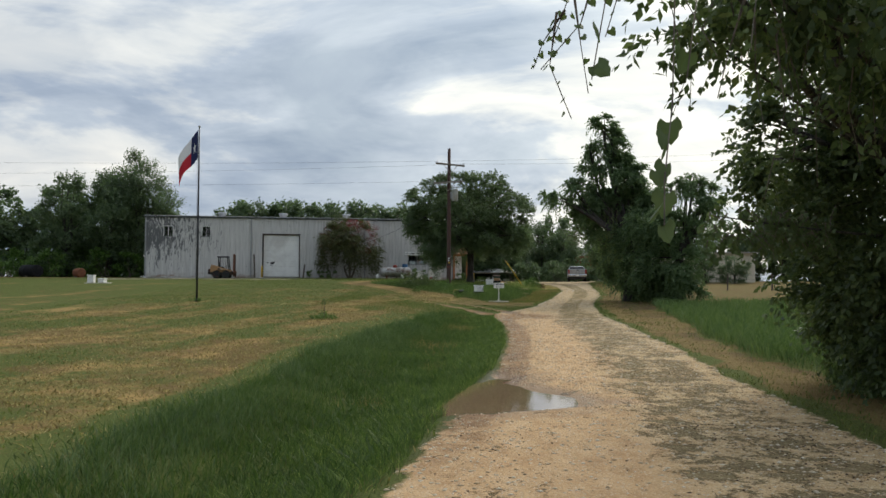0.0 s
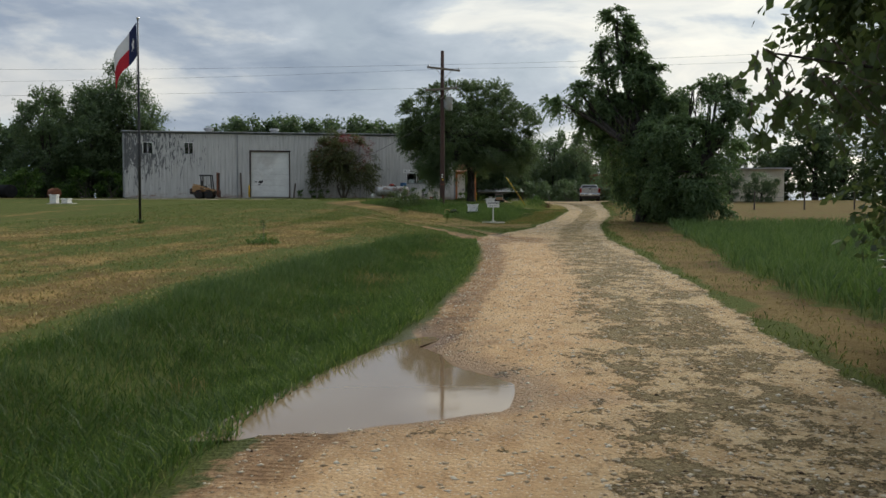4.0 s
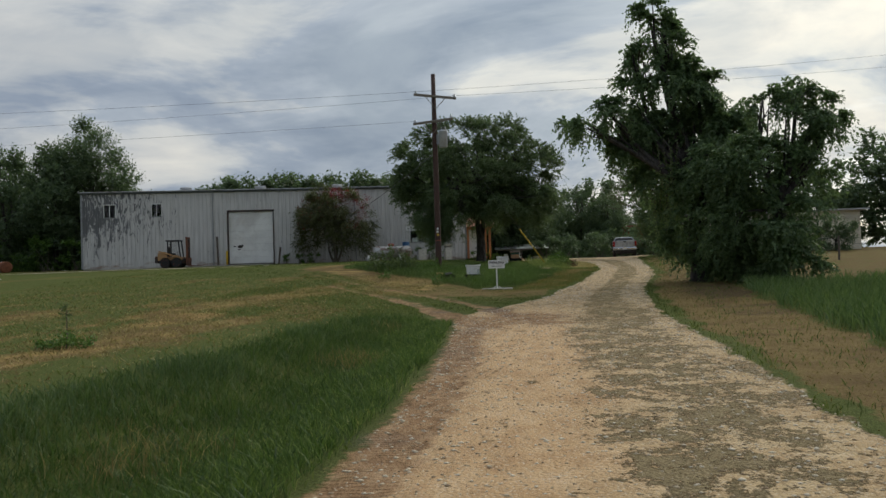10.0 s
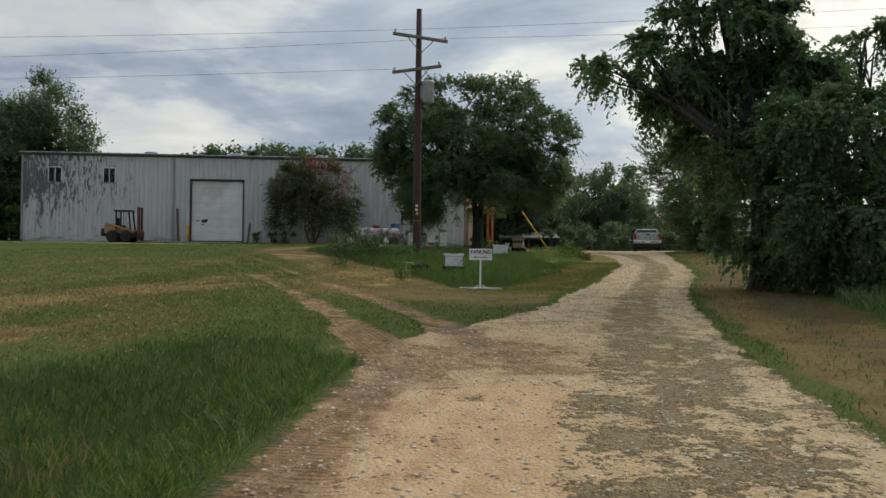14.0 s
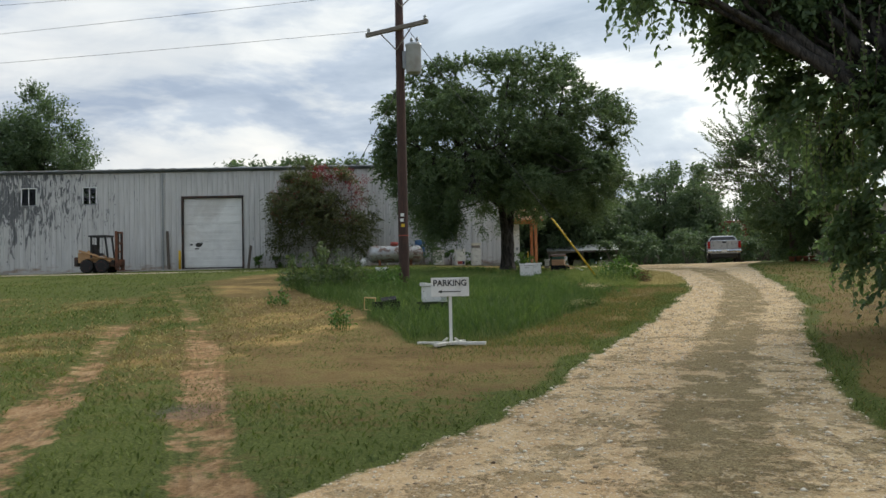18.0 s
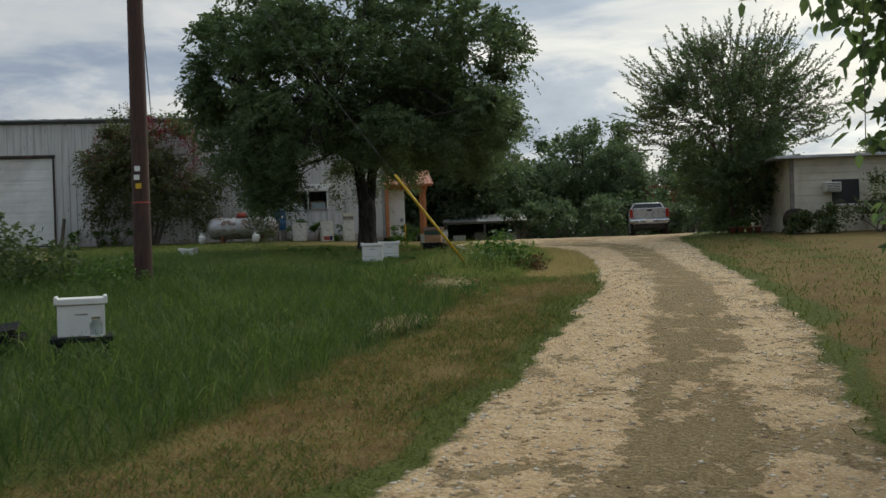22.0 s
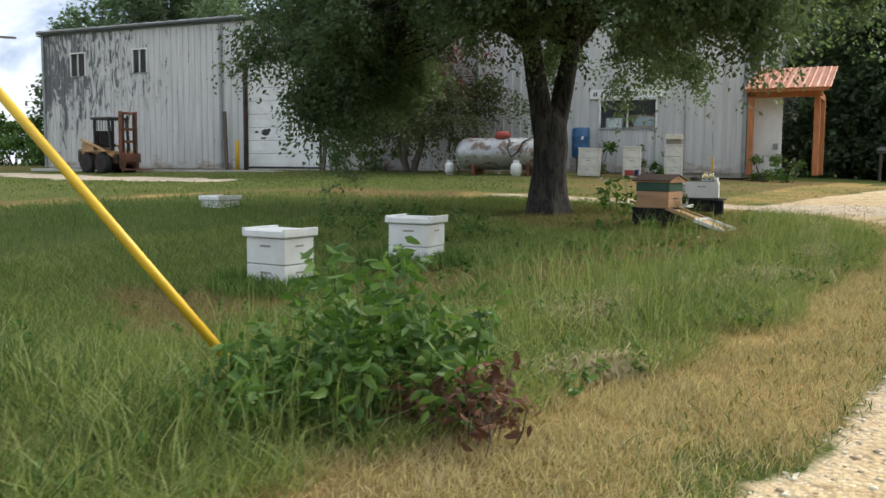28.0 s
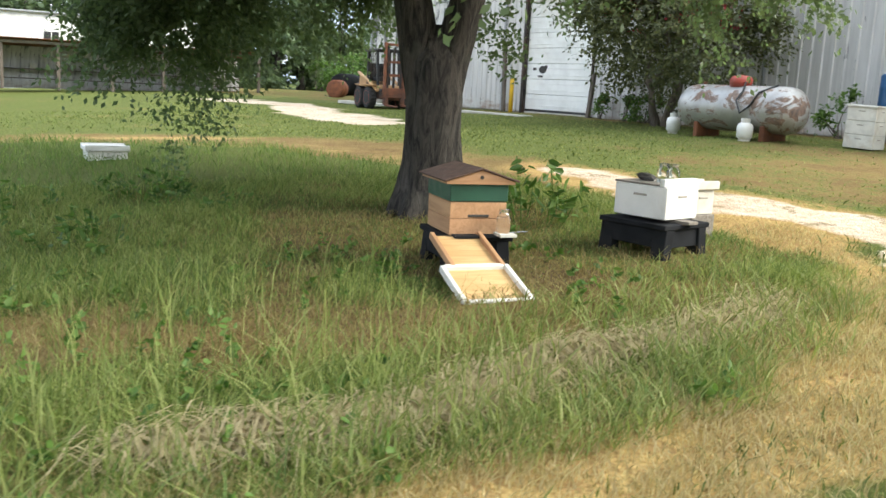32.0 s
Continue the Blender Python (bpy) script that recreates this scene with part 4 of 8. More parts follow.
def build_metal_building():
    b = thing("metal_building", "long grey metal workshop with weathered ribbed siding", "building", BLD)
    ribbed_wall(b, B_LEN, B_H, OPENINGS)
    for (x, y, rz, ln) in ((B_LEN, 0.03, 90, B_DEEP), (B_LEN, B_DEEP, 180, B_LEN), (0.0, B_DEEP, 270, B_DEEP)):
        side = part("side_wall", rib_panel(0, ln, 0, B_H, pitch=0.305), M_siding, b, m=pose(x, y, 0, 0, 0, rz))
    part("floor_slab", box(B_LEN / 2, B_DEEP / 2, -0.06, B_LEN - 0.1, B_DEEP - 0.1, 0.16), M_concrete, b)
    bm = bmesh.new()
    ridge = B_H + 0.72
    for y0, z0, y1, z1 in ((-0.28, B_H + 0.05, B_DEEP / 2, ridge), (B_DEEP / 2, ridge, B_DEEP + 0.28, B_H + 0.05)):
        n = 98
        vs = []
        for i in range(n + 1):
            x = -0.15 + (B_LEN + 0.3) * i / n
            h = 0.03 if i % 2 else 0.0
            vs.append((bm.verts.new((x, y0, z0 + h)), bm.verts.new((x, y1, z1 + h)), bm.verts.new((x, y0, z0 - 0.04)), bm.verts.new((x, y1, z1 - 0.04))))
        for p, q in zip(vs, vs[1:]):
            bm.faces.new((p[0], q[0], q[1], p[1]))
            bm.faces.new((p[2], p[3], q[3], q[2]))
            bm.faces.new((p[0], p[2], q[2], q[0]))
    part("roof", bm, M_roof, b)
    gut = bmesh.new()
    box(B_LEN / 2, -0.16, B_H + 0.0, B_LEN + 0.36, 0.16, 0.13, 0.02, gut)
    box(B_LEN / 2, -0.06, B_H - 0.10, B_LEN + 0.1, 0.06, 0.08, 0.01, gut)
    part("gutter", gut, M_darktrim, b, "dark metal eave gutter")
    for u in (0.0, B_LEN):
        part("corner_trim", box(u, -0.03, B_H / 2, 0.13, 0.09, B_H, 0.01), M_trim, b)
    for u in (9.92, 21.0):
        part("downspout", box(u, -0.075, B_H / 2 - 0.1, 0.09, 0.07, B_H - 0.2, 0.012), M_trim, b)
    for u in (6.5, 12.9, 19.6):
        v = part("roof_vent", lathe([(0.34, 0), (0.34, 0.22), (0.48, 0.24), (0.50, 0.40), (0.42, 0.44), (0.0, 0.47)], 20), M_roof, b, m=pose(u, B_DEEP / 2, ridge))
    for o in OPENINGS[:2]:
        slide_window(b, o)
    # office window: dark room with things on the sill
    o = OPENINGS[3]
    slide_window(b, o)
    part("window_shelf", box((o[0] + o[1]) / 2, 0.24, o[2] - 0.02, o[1] - o[0] + 0.1, 0.36, 0.03, 0.004), M_greywood, b)
    bx = thing("white_carton", "white carton lying on the office window shelf", "box", BLD @ pose(o[0] + 0.42, 0.20, o[2] + 0.0))
    part("carton", box(0, 0, 0.16, 0.52, 0.2, 0.30, 0.006), M_white, bx)
    part("flap", box(0.02, -0.02, 0.318, 0.46, 0.2, 0.012, 0.003), M_white, bx)
    bd = thing("framed_board", "pale blue board in a wooden frame leaning in the office window", "picture frame", BLD @ pose(o[1] - 0.42, 0.19, o[2] + 0.0, -8))
    part("board", box(0, 0, 0.20, 0.64, 0.012, 0.34, 0.002), M_grey, bd, "pale blue-grey board")
    for cx, cz, sx, sz in ((0, 0.025, 0.72, 0.04), (0, 0.385, 0.72, 0.04), (-0.34, 0.205, 0.04, 0.32), (0.34, 0.205, 0.04, 0.32)):
        part("frame_bar", box(cx, -0.008, cz, sx, 0.03, sz, 0.004), M_cedar, bd)
    # overhead door
    u0, u1, z0, z1 = OPENINGS[2]
    d = part("overhead_door", box((u0 + u1) / 2, 0.10, 0.05, u1 - u0 + 0.02, 0.05, 0.07), M_black2, b, "white sectional overhead door, closed")
    n = 8
    for i in range(n):
        h = (z1 - 0.1) / n
        s = box((u0 + u1) / 2, 0.09, 0.09 + h * (i + 0.5), u1 - u0, 0.045, h - 0.012, 0.008)
        for k in (0.28, 0.72):
            box((u0 + u1) / 2, 0.068, 0.09 + h * (i + k), u1 - u0 - 0.06, 0.016, 0.05, 0.006, s)
        part("door_section", s, M_doorwhite, d)
    part("door_handle", box(u0 + 0.75, 0.05, 1.2, 0.22, 0.05, 0.06, 0.01), M_machdark, d)
    worn = bmesh.new()
    for cx, cz, sx, sz in ((u0 + 0.85, 1.42, 0.40, 0.26), (u0 + 0.42, 1.44, 0.20, 0.10), (u0 + 1.02, 1.50, 0.16, 0.14)):
        own = lathe([(0.0, -0.004), (0.5, -0.004), (0.5, 0.004), (0.0, 0.004)], 9)
        own.transform(pose(cx, 0.062, cz, 90) @ Matrix.Diagonal((sx, sz, 1, 1)))
        join_bm(worn, own)
    part("dent_patch", worn, M_grime_hole, d, "dark scuffed dent patch")
    jamb = bmesh.new()
    for cx, cz, sx, sz in ((u0 - 0.06, z1 / 2, 0.12, z1 + 0.1), (u1 + 0.04, z1 / 2, 0.08, z1 + 0.1), ((u0 + u1) / 2, z1 + 0.06, u1 - u0 + 0.24, 0.12)):
        box(cx, -0.02, cz, sx, 0.14, sz, 0.01, jamb)
    part("door_frame", jamb, M_machdark, b)
    # sign board over the office window: cream board with plain dark bars for the lettering
    sg = part("sign_board", box(26.22, -0.07, 2.50, 2.42, 0.03, 0.30, 0.006), M_doorwhite, b, "cream board sign with dark lettering")
    x = 25.13
    for i, wd in enumerate((0.20, 0.08, 0.46, 0.50, 0.20)):
        for k in range(max(1, int(wd / 0.075))):
            part("letter_bar", box(x + 0.03, -0.088, 2.50, 0.045, 0.008, 0.13), M_ink, sg)
            x += 0.075
        x += 0.12
    return b


metal_building = build_metal_building()


# ---- trees and shrubs ----
def leaf_mesh(name, centres, size, material, parent, droop=0.35, wide=0.55, fine=False, label="", way=None, face=None):
    """Many leaves as one mesh: a bent diamond, or, if fine, two halves folded along the rib. way, face: where each leaf points and what it faces; else by chance."""
    n = len(centres)
    s = size * rng.uniform(0.65, 1.35, n)[:, None]
    if way is None:
        d = rng.normal(size=(n, 3))
        d[:, 2] = d[:, 2] * 0.6 - droop
        face = rng.normal(size=(n, 3))
    else:
        d = way.copy()
    d /= np.linalg.norm(d, axis=1)[:, None]
    side = np.cross(d, face)
    side /= np.linalg.norm(side, axis=1)[:, None] + 1e-9
    nor = np.cross(side, d)
    base = centres - d * s * 0.5
    mid = centres + nor * s * 0.12
    if fine:
        tip = centres + d * s * 0.5 - nor * s * 0.12
        lo, hi = base + d * s * 0.30 + nor * s * 0.05, base + d * s * 0.68 + nor * s * 0.02
        v = np.stack([base, lo + side * s * wide * 0.5, hi + side * s * wide * 0.36, tip, hi - side * s * wide * 0.36, lo - side * s * wide * 0.5], 1).reshape(-1, 3)
        i = (np.arange(n) * 6)[:, None]
        q = np.concatenate([i + np.array([[0, 1, 2, 3]]), i + np.array([[0, 3, 4, 5]])])
    else:
        v = np.stack([base, mid + side * s * wide * 0.5 - nor * s * 0.1, centres + d * s * 0.5 - nor * s * 0.08, mid - side * s * wide * 0.5 - nor * s * 0.1], 1).reshape(-1, 3)
        q = np.arange(4 * n).reshape(n, 4)
    ob = np_mesh(name, v, q, material)
    ob.parent = parent
    if label:
        ob["label"] = label
    return ob


def clumps(count, centre, radii, per, spread, hollow=0.5, gap=0.0, flat=0.8):
    """Leaf places: tufts laid over many small domes that together fill an ellipsoid, so that its outline is lumpy and has gaps."""
    radii = np.array(radii, float)
    k = max(5, count // 13)
    d = rng.normal(size=(k, 3))
    d /= np.linalg.norm(d, axis=1)[:, None]
    sub = d * (0.30 + 0.48 * rng.random(k) ** 0.5)[:, None]
    size = rng.uniform(0.26, 0.46, k)
    pick = rng.integers(0, k, count)
    e = rng.normal(size=(count, 3)) + d[pick] * 0.7 + np.array([0, 0, 0.45])
    e /= np.linalg.norm(e, axis=1)[:, None]
    c = sub[pick] + e * (size[pick] * (hollow + (1 - hollow) * rng.random(count) ** 0.5))[:, None]
    keep = fnoise(c[:, 0] * 2 + 7, c[:, 1] * 2 + c[:, 2] * 2.3 + 3, 1.3, 2, 6) > gap
    c = c[keep] * radii + np.array(centre)
    p = np.repeat(c, per, 0) + rng.normal(size=(len(c) * per, 3)) * np.array([spread, spread, spread * flat])
    return c, p


def unit(v):
    return v / (np.linalg.norm(v, axis=-1, keepdims=True) + 1e-9)


def spray(tufts, centre, radii, per, length, rise=0.2, sag=0.35, curtain=0.0, twigs=4):
    """Leafy twigs that fan out of each tuft, away from the middle of the crown, and sag; curtain: the share that hangs straight down.
    Gives the leaves' places, where they point and what they face."""
    k = len(tufts) * twigs
    m = max(3, per // twigs)
    c = np.repeat(tufts, twigs, 0)
    out = unit((c - np.array(centre)) / np.array(radii))
    d = unit(out * 0.9 + rng.normal(size=(k, 3)) * 0.55 + np.array([0, 0, rise]))
    hang = rng.random(k) < curtain
    d = np.where(hang[:, None], unit(np.array([0, 0, -1.0]) + rng.normal(size=(k, 3)) * 0.12), d)
    ln = length * rng.uniform(0.6, 1.3, k) * np.where(hang, 1.7, 1.0)
    t = (np.arange(m) + rng.random((k, m))) / m
    ax = ln[:, None] * t
    p = c[:, None] + d[:, None] * ax[..., None]
    p[..., 2] -= sag * ax * t * np.where(hang, 0, 1)[:, None]
    tan = np.repeat(d[:, None], m, 1)
    tan[..., 2] -= 1.6 * sag * t * np.where(hang, 0, 1)[:, None]
    tan = unit(tan)
    side = unit(np.cross(tan, np.array([0, 0, 1.0]) + rng.normal(size=(k, 1, 3)) * 0.5))
    sign = np.where(np.arange(m) % 2, 1.0, -1.0)[None, :, None]
    way = unit(tan * 0.75 + side * sign * 0.8 + rng.normal(size=(k, m, 3)) * 0.3 + np.array([0, 0, -0.2]))
    face = unit(np.array([0, 0, 0.9]) + out[:, None] * 0.45 + rng.normal(size=(k, m, 3)) * 0.75)
    p = p + side * sign * length * 0.05 + rng.normal(size=p.shape) * length * 0.03
    return p.reshape(-1, 3), way.reshape(-1, 3), face.reshape(-1, 3)


def limb_mesh(bm, start, end, r0, r1, bend, seg=7, steps=5, arch=0.0):
    a, b = Vector(start), Vector(end)
    pts, rad = [], []
    side = Vector((rnd.uniform(-1, 1), rnd.uniform(-1, 1), rnd.uniform(-0.4, 0.6))) * bend * (b - a).length + Vector((0, 0, arch))
    for i in range(steps + 1):
        t = i / steps
        pts.append(a.lerp(b, t) + side * math.sin(math.pi * t))
        rad.append(r0 + (r1 - r0) * t)
    join_bm(bm, tube(pts, rad, seg))
    return pts


def tree(name, label, base, trunk_h, trunk_r, lobes, leaf, mat, bark, per=26, spread=0.42, gap=0.36, limbs=3, lean=(0, 0), group="", category="tree", hollow=0.45, droop=0.35, stems=1, wide=0.55, fork=0.0, fine_below=0.0, fine=False, rise=0.25, sag=0.35, curtain=0.0, reach=3.2):
    """A tree: tapered trunk, limbs to each lobe of the crown, twigs, and a crown of tufts. lobes: (centre from the base, radii, tufts)."""
    t = thing(name, label, category, pose(*base), group)
    bm = bmesh.new()
    forks = []
    for k in range(stems):
        a = 2 * math.pi * k / max(stems, 1)
        off = Vector((math.cos(a), math.sin(a), 0)) * (trunk_r * 1.2 if stems > 1 else 0)
        top = Vector((lean[0], lean[1], trunk_h)) + off * (3.0 if stems > 1 else 0)
        r = trunk_r * (0.55 if stems > 1 else 1)
        pts = [off + Vector((0, 0, -0.25)), off + Vector((0, 0, 0.12)), off.lerp(top, 0.3) + Vector((rnd.uniform(-.06, .06), rnd.uniform(-.06, .06), 0)), off.lerp(top, 0.7) + Vector((rnd.uniform(-.08, .08), rnd.uniform(-.08, .08), 0)), top]
        join_bm(bm, tube(pts, [r * 1.75, r * 1.25, r, r * 0.9, r * 0.8], 12))
        forks.append(top)
    if fork:
        bm = bmesh.new()
        r = trunk_r
        join_bm(bm, tube([Vector((0, 0, -0.3)), Vector((0, 0, 0.0)), Vector((0, 0, 0.25)), Vector((0, 0, 0.5)), Vector((0, 0, 0.8)), Vector((0, 0, 1.1)), Vector((0, 0, fork)), Vector((0, 0, fork + 0.35))], [r * 1.9, r * 1.45, r * 1.15, r * 1.04, r, r, r * 0.94, r * 0.3], 44))
        forks = []
        for sg in (-1, 1):
            d = Vector((0.42, 0.91, 0)) * sg
            pts = [d * r * 0.25 + Vector((0, 0, fork - 0.55)), d * r * 0.48 + Vector((0, 0, fork)), d * r * 0.95 + Vector((0, 0, fork + 0.6)), d * r * 1.7 + Vector((0, 0, fork + 1.5))]
            join_bm(bm, tube(pts, [r * 0.62, r * 0.64, r * 0.60, r * 0.5], 28))
            forks.append(pts[-1])
        for v in bm.verts:
            a = math.atan2(v.co.y, v.co.x)
            v.co += Vector((math.cos(a), math.sin(a), 0)) * (0.05 * noise.noise(Vector((v.co.x * 5, v.co.y * 5, v.co.z * 1.6))) + 0.03 * noise.noise(Vector((v.co.x * 19, v.co.y * 19, v.co.z * 2.5))))
            if v.co.z < 0.3:
                v.co.x *= 1 + 0.18 * math.sin(a * 5) * (0.3 - v.co.z)
                v.co.y *= 1 + 0.18 * math.sin(a * 5) * (0.3 - v.co.z)
    part("trunk", bm, bark, t, smooth=True)
    br = bmesh.new()
    pieces = []
    top_z = fork + 2.9 if fork else -9
    for i, (c, radii, count) in enumerate(lobes):
        crotch = forks[i % len(forks)]
        cs, _ = clumps(count, c, radii, 1, spread, hollow, gap)
        pieces.append(np.stack(spray(cs, c, radii, per, spread * reach, rise, sag, curtain), 1))
        main = limb_mesh(br, crotch - Vector((0, 0, 0.15)), Vector(c) + Vector((0, 0, radii[2] * 0.2)), trunk_r * (0.5 if c[2] > top_z else 0.26) / math.sqrt(stems), trunk_r * 0.12, 0.08, arch=0.0 if c[2] > top_z else 1.3)
        for j in range(limbs):
            if len(cs) == 0:
                continue
            e = cs[rng.integers(len(cs))]
            s = main[rnd.randint(1, len(main) - 2)]
            sub = limb_mesh(br, s, e, trunk_r * 0.2, trunk_r * 0.04, 0.12, 5, 4)
            for _ in range(2):
                e2 = cs[np.argmin(np.linalg.norm(cs - np.array(sub[2]) - rng.normal(size=3) * 0.6, axis=1))]
                limb_mesh(br, sub[2], e2, trunk_r * 0.08, trunk_r * 0.02, 0.1, 4, 3)
    part("limb", br, bark, t, smooth=True)
    every = np.concatenate(pieces)
    near = every[:, 0, 2] < fine_below
    top, low = every[~near], every[near]
    leaf_mesh("crown", top[:, 0], leaf, mat, t, droop, wide, fine, way=top[:, 1], face=top[:, 2])
    if len(low):
        low = np.repeat(low, 2, 0)
        low[:, 0] += rng.normal(size=(len(low), 3)) * 0.06
        low[:, 1] += rng.normal(size=(len(low), 3)) * 0.3
        leaf_mesh("low_foliage", low[:, 0], leaf * 0.62, mat, t, droop, wide, way=low[:, 1], face=low[:, 2])
    return t


def ground_at(x, y):
    return (x, y, gz(x, y))


# the great shade tree
shade_tree = tree("shade_tree", "broad dark-leaved shade tree beside the beehives", ground_at(2.13, 78.44), 2.6, 0.275,
                  [((0.0, 0, 6.4), (4.3, 4.2, 2.7), 380), ((-3.2, 0.3, 5.3), (2.6, 2.8, 2.1), 230), ((2.8, 0.2, 5.6), (2.6, 2.8, 2.2), 220),
                   ((0.2, 0.2, 8.0), (2.7, 2.7, 1.5), 200), ((-1.0, -2.8, 4.9), (2.8, 2.2, 1.7), 180), ((1.2, 3.0, 5.4), (2.9, 2.4, 2.2), 150),
                   ((-3.3, 0.0, 6.9), (2.1, 2.3, 1.5), 170), ((-1.9, 0.0, 7.9), (1.9, 2.0, 1.3), 130), ((3.1, 0.0, 7.1), (1.7, 2.0, 1.3), 110),
                   ((3.8, -0.5, 4.1), (1.4, 1.7, 1.3), 100), ((-3.5, -0.9, 4.0), (1.3, 1.5, 1.3), 85), ((2.8, -2.6, 4.0), (1.9, 1.6, 1.2), 110),
                   ((0.2, 0, 4.4), (3.6, 3.4, 1.3), 200), ((-3.4, -0.6, 3.0), (1.3, 1.5, 1.0), 80), ((-3.0, -2.2, 2.9), (1.4, 1.3, 1.0), 80),
                   ((3.6, 0.8, 3.4), (1.4, 1.7, 1.0), 90), ((1.5, -2.6, 3.3), (1.8, 1.5, 0.9), 110), ((3.3, -1.6, 3.2), (1.5, 1.4, 0.8), 90),
                   ((-0.8, -3.2, 3.3), (1.6, 1.4, 0.9), 100), ((-1.5, -3.0, 2.8), (0.8, 0.8, 0.6), 16), ((-2.6, -2.1, 1.9), (0.8, 0.8, 0.8), 60),
                   ((-2.5, -1.9, 2.7), (1.0, 0.9, 0.7), 60), ((2.9, 1.0, 3.0), (1.3, 1.2, 0.7), 60), ((2.0, -2.6, 2.9), (1.2, 1.0, 0.6), 50),
                   ((0.2, 2.6, 2.9), (1.4, 1.2, 0.8), 60), ((-3.3, -1.2, 3.3), (1.4, 1.2, 1.0), 80), ((-4.3, -0.2, 5.6), (1.5, 1.9, 1.7), 110), ((-4.1, 0.3, 4.5), (1.2, 1.5, 1.1), 65)],
                  0.12, M_leaf_oak, M_bark, 76, 0.21, 0.30, 4, fork=1.45, fine_below=3.6, rise=0.35, sag=0.4)
# low drooping sprays of the shade tree
sp = [clumps(9, (c[0], c[1], c[2]), (0.5, 0.5, 0.75), 22, 0.11, 0.3, 0.0)[1] for c in ((-2.65, -2.05, 0.85), (-2.6, -2.2, 1.4), (-2.2, -2.5, 1.6), (-0.9, 1.2, 1.5), (-0.7, 1.0, 2.1), (-3.6, -1.2, 1.9), (2.9, -2.4, 2.5), (3.6, -1.4, 2.5), (0.6, -3.4, 2.6))]
leaf_mesh("low_spray", np.repeat(np.concatenate(sp), 2, 0) + rng.normal(size=(2 * sum(len(a) for a in sp), 3)) * 0.05, 0.07, M_leaf_oak, shade_tree, 0.8)

# red-flowering crape myrtle against the wall
cm = at_wall(19.4, 1.9)
crape = tree("crape_myrtle", "bushy crape myrtle with crimson blossom tips", tuple(cm), 1.2, 0.15,
             [((0, 0, 3.4), (3.0, 2.4, 1.8), 340), ((-1.2, 0, 2.2), (2.2, 1.9, 1.5), 200), ((1.2, -0.2, 2.2), (2.1, 1.8, 1.5), 200), ((0.1, 0, 4.7), (2.0, 1.7, 1.1), 150)],
             0.115, M_leaf_bronze, M_bark2, 50, 0.22, 0.24, 4, stems=4, category="shrub")
fc, fp = clumps(360, (0, 0, 3.9), (3.1, 2.5, 2.0), 15, 0.12, 0.9, 0.36)
leaf_mesh("blossom", fp[fp[:, 2] > 2.4], 0.075, M_flower, crape, 0.0, 0.8, label="crimson blossom")

# vine-smothered trees right of the road
vine_a = tree("vine_tree", "tall tree smothered in hanging vines", ground_at(11.3, 56.0), 3.5, 0.32,
              [((-1.5, 0.8, 10.9), (0.6, 0.6, 0.6), 26), ((-1.3, 0.8, 10.0), (0.9, 0.9, 0.9), 60), ((-2.2, 0.8, 9.2), (0.6, 0.6, 0.4), 22), ((-1.1, 0.6, 8.7), (1.2, 1.2, 1.1), 100), ((-1.0, 0.5, 7.4), (1.9, 1.8, 1.4), 190),
               ((0.7, 0.4, 7.7), (0.9, 0.9, 0.6), 44), ((1.3, 0.2, 6.6), (1.1, 1.3, 0.9), 80), ((-2.5, 0.5, 6.5), (1.2, 1.1, 0.8), 90), ((-4.3, -0.2, 6.3), (0.8, 0.9, 0.5), 36), ((-3.3, -0.1, 6.6), (0.8, 0.9, 0.5), 36),
               ((-2.2, 0.7, 5.5), (0.9, 1.0, 0.9), 80), ((-2.9, 0.3, 5.6), (0.7, 0.8, 0.7), 50), ((0.4, 0.3, 6.4), (1.3, 1.4, 1.0), 110), ((-0.8, 0.6, 6.3), (1.1, 1.1, 0.9), 90), ((0.4, 0.2, 5.0), (1.8, 1.9, 1.9), 260), ((0.5, -0.4, 2.5), (1.9, 1.8, 2.1), 280), ((-1.0, 0.6, 4.0), (1.1, 1.2, 1.1), 80), ((0.8, -0.6, 1.2), (1.6, 1.4, 1.2), 150)],
              0.14, M_leaf_vine, M_bark, 58, 0.19, 0.30, 3, droop=1.2, group="trees by the road", wide=0.52, fine=True, rise=0.25, sag=0.55, curtain=0.06)
vine_b = tree("vine_tree", "leaning tree smothered in vines with a flat-topped crown", ground_at(13.7, 53.6), 3.0, 0.28,
              [((-0.3, 0.4, 6.7), (0.8, 0.8, 0.35), 34), ((0.9, 0.4, 7.0), (0.9, 0.9, 0.35), 40), ((2.0, 0.3, 6.3), (0.8, 0.8, 0.4), 36), ((1.9, 0.2, 5.4), (0.8, 0.8, 0.4), 34), ((0.8, 0.3, 5.8), (1.2, 1.1, 0.6), 70),
               ((-0.9, 0, 4.3), (2.0, 1.9, 1.3), 200), ((0.9, 0.3, 3.8), (1.5, 1.5, 1.4), 140), ((-0.8, -0.4, 2.2), (1.8, 1.7, 1.9), 260), ((0.0, -0.4, 1.1), (1.4, 1.3, 1.1), 130)],
              0.14, M_leaf_vine, M_bark, 58, 0.19, 0.30, 3, droop=1.2, group="trees by the road", wide=0.52, rise=0.25, sag=0.55, curtain=0.16)

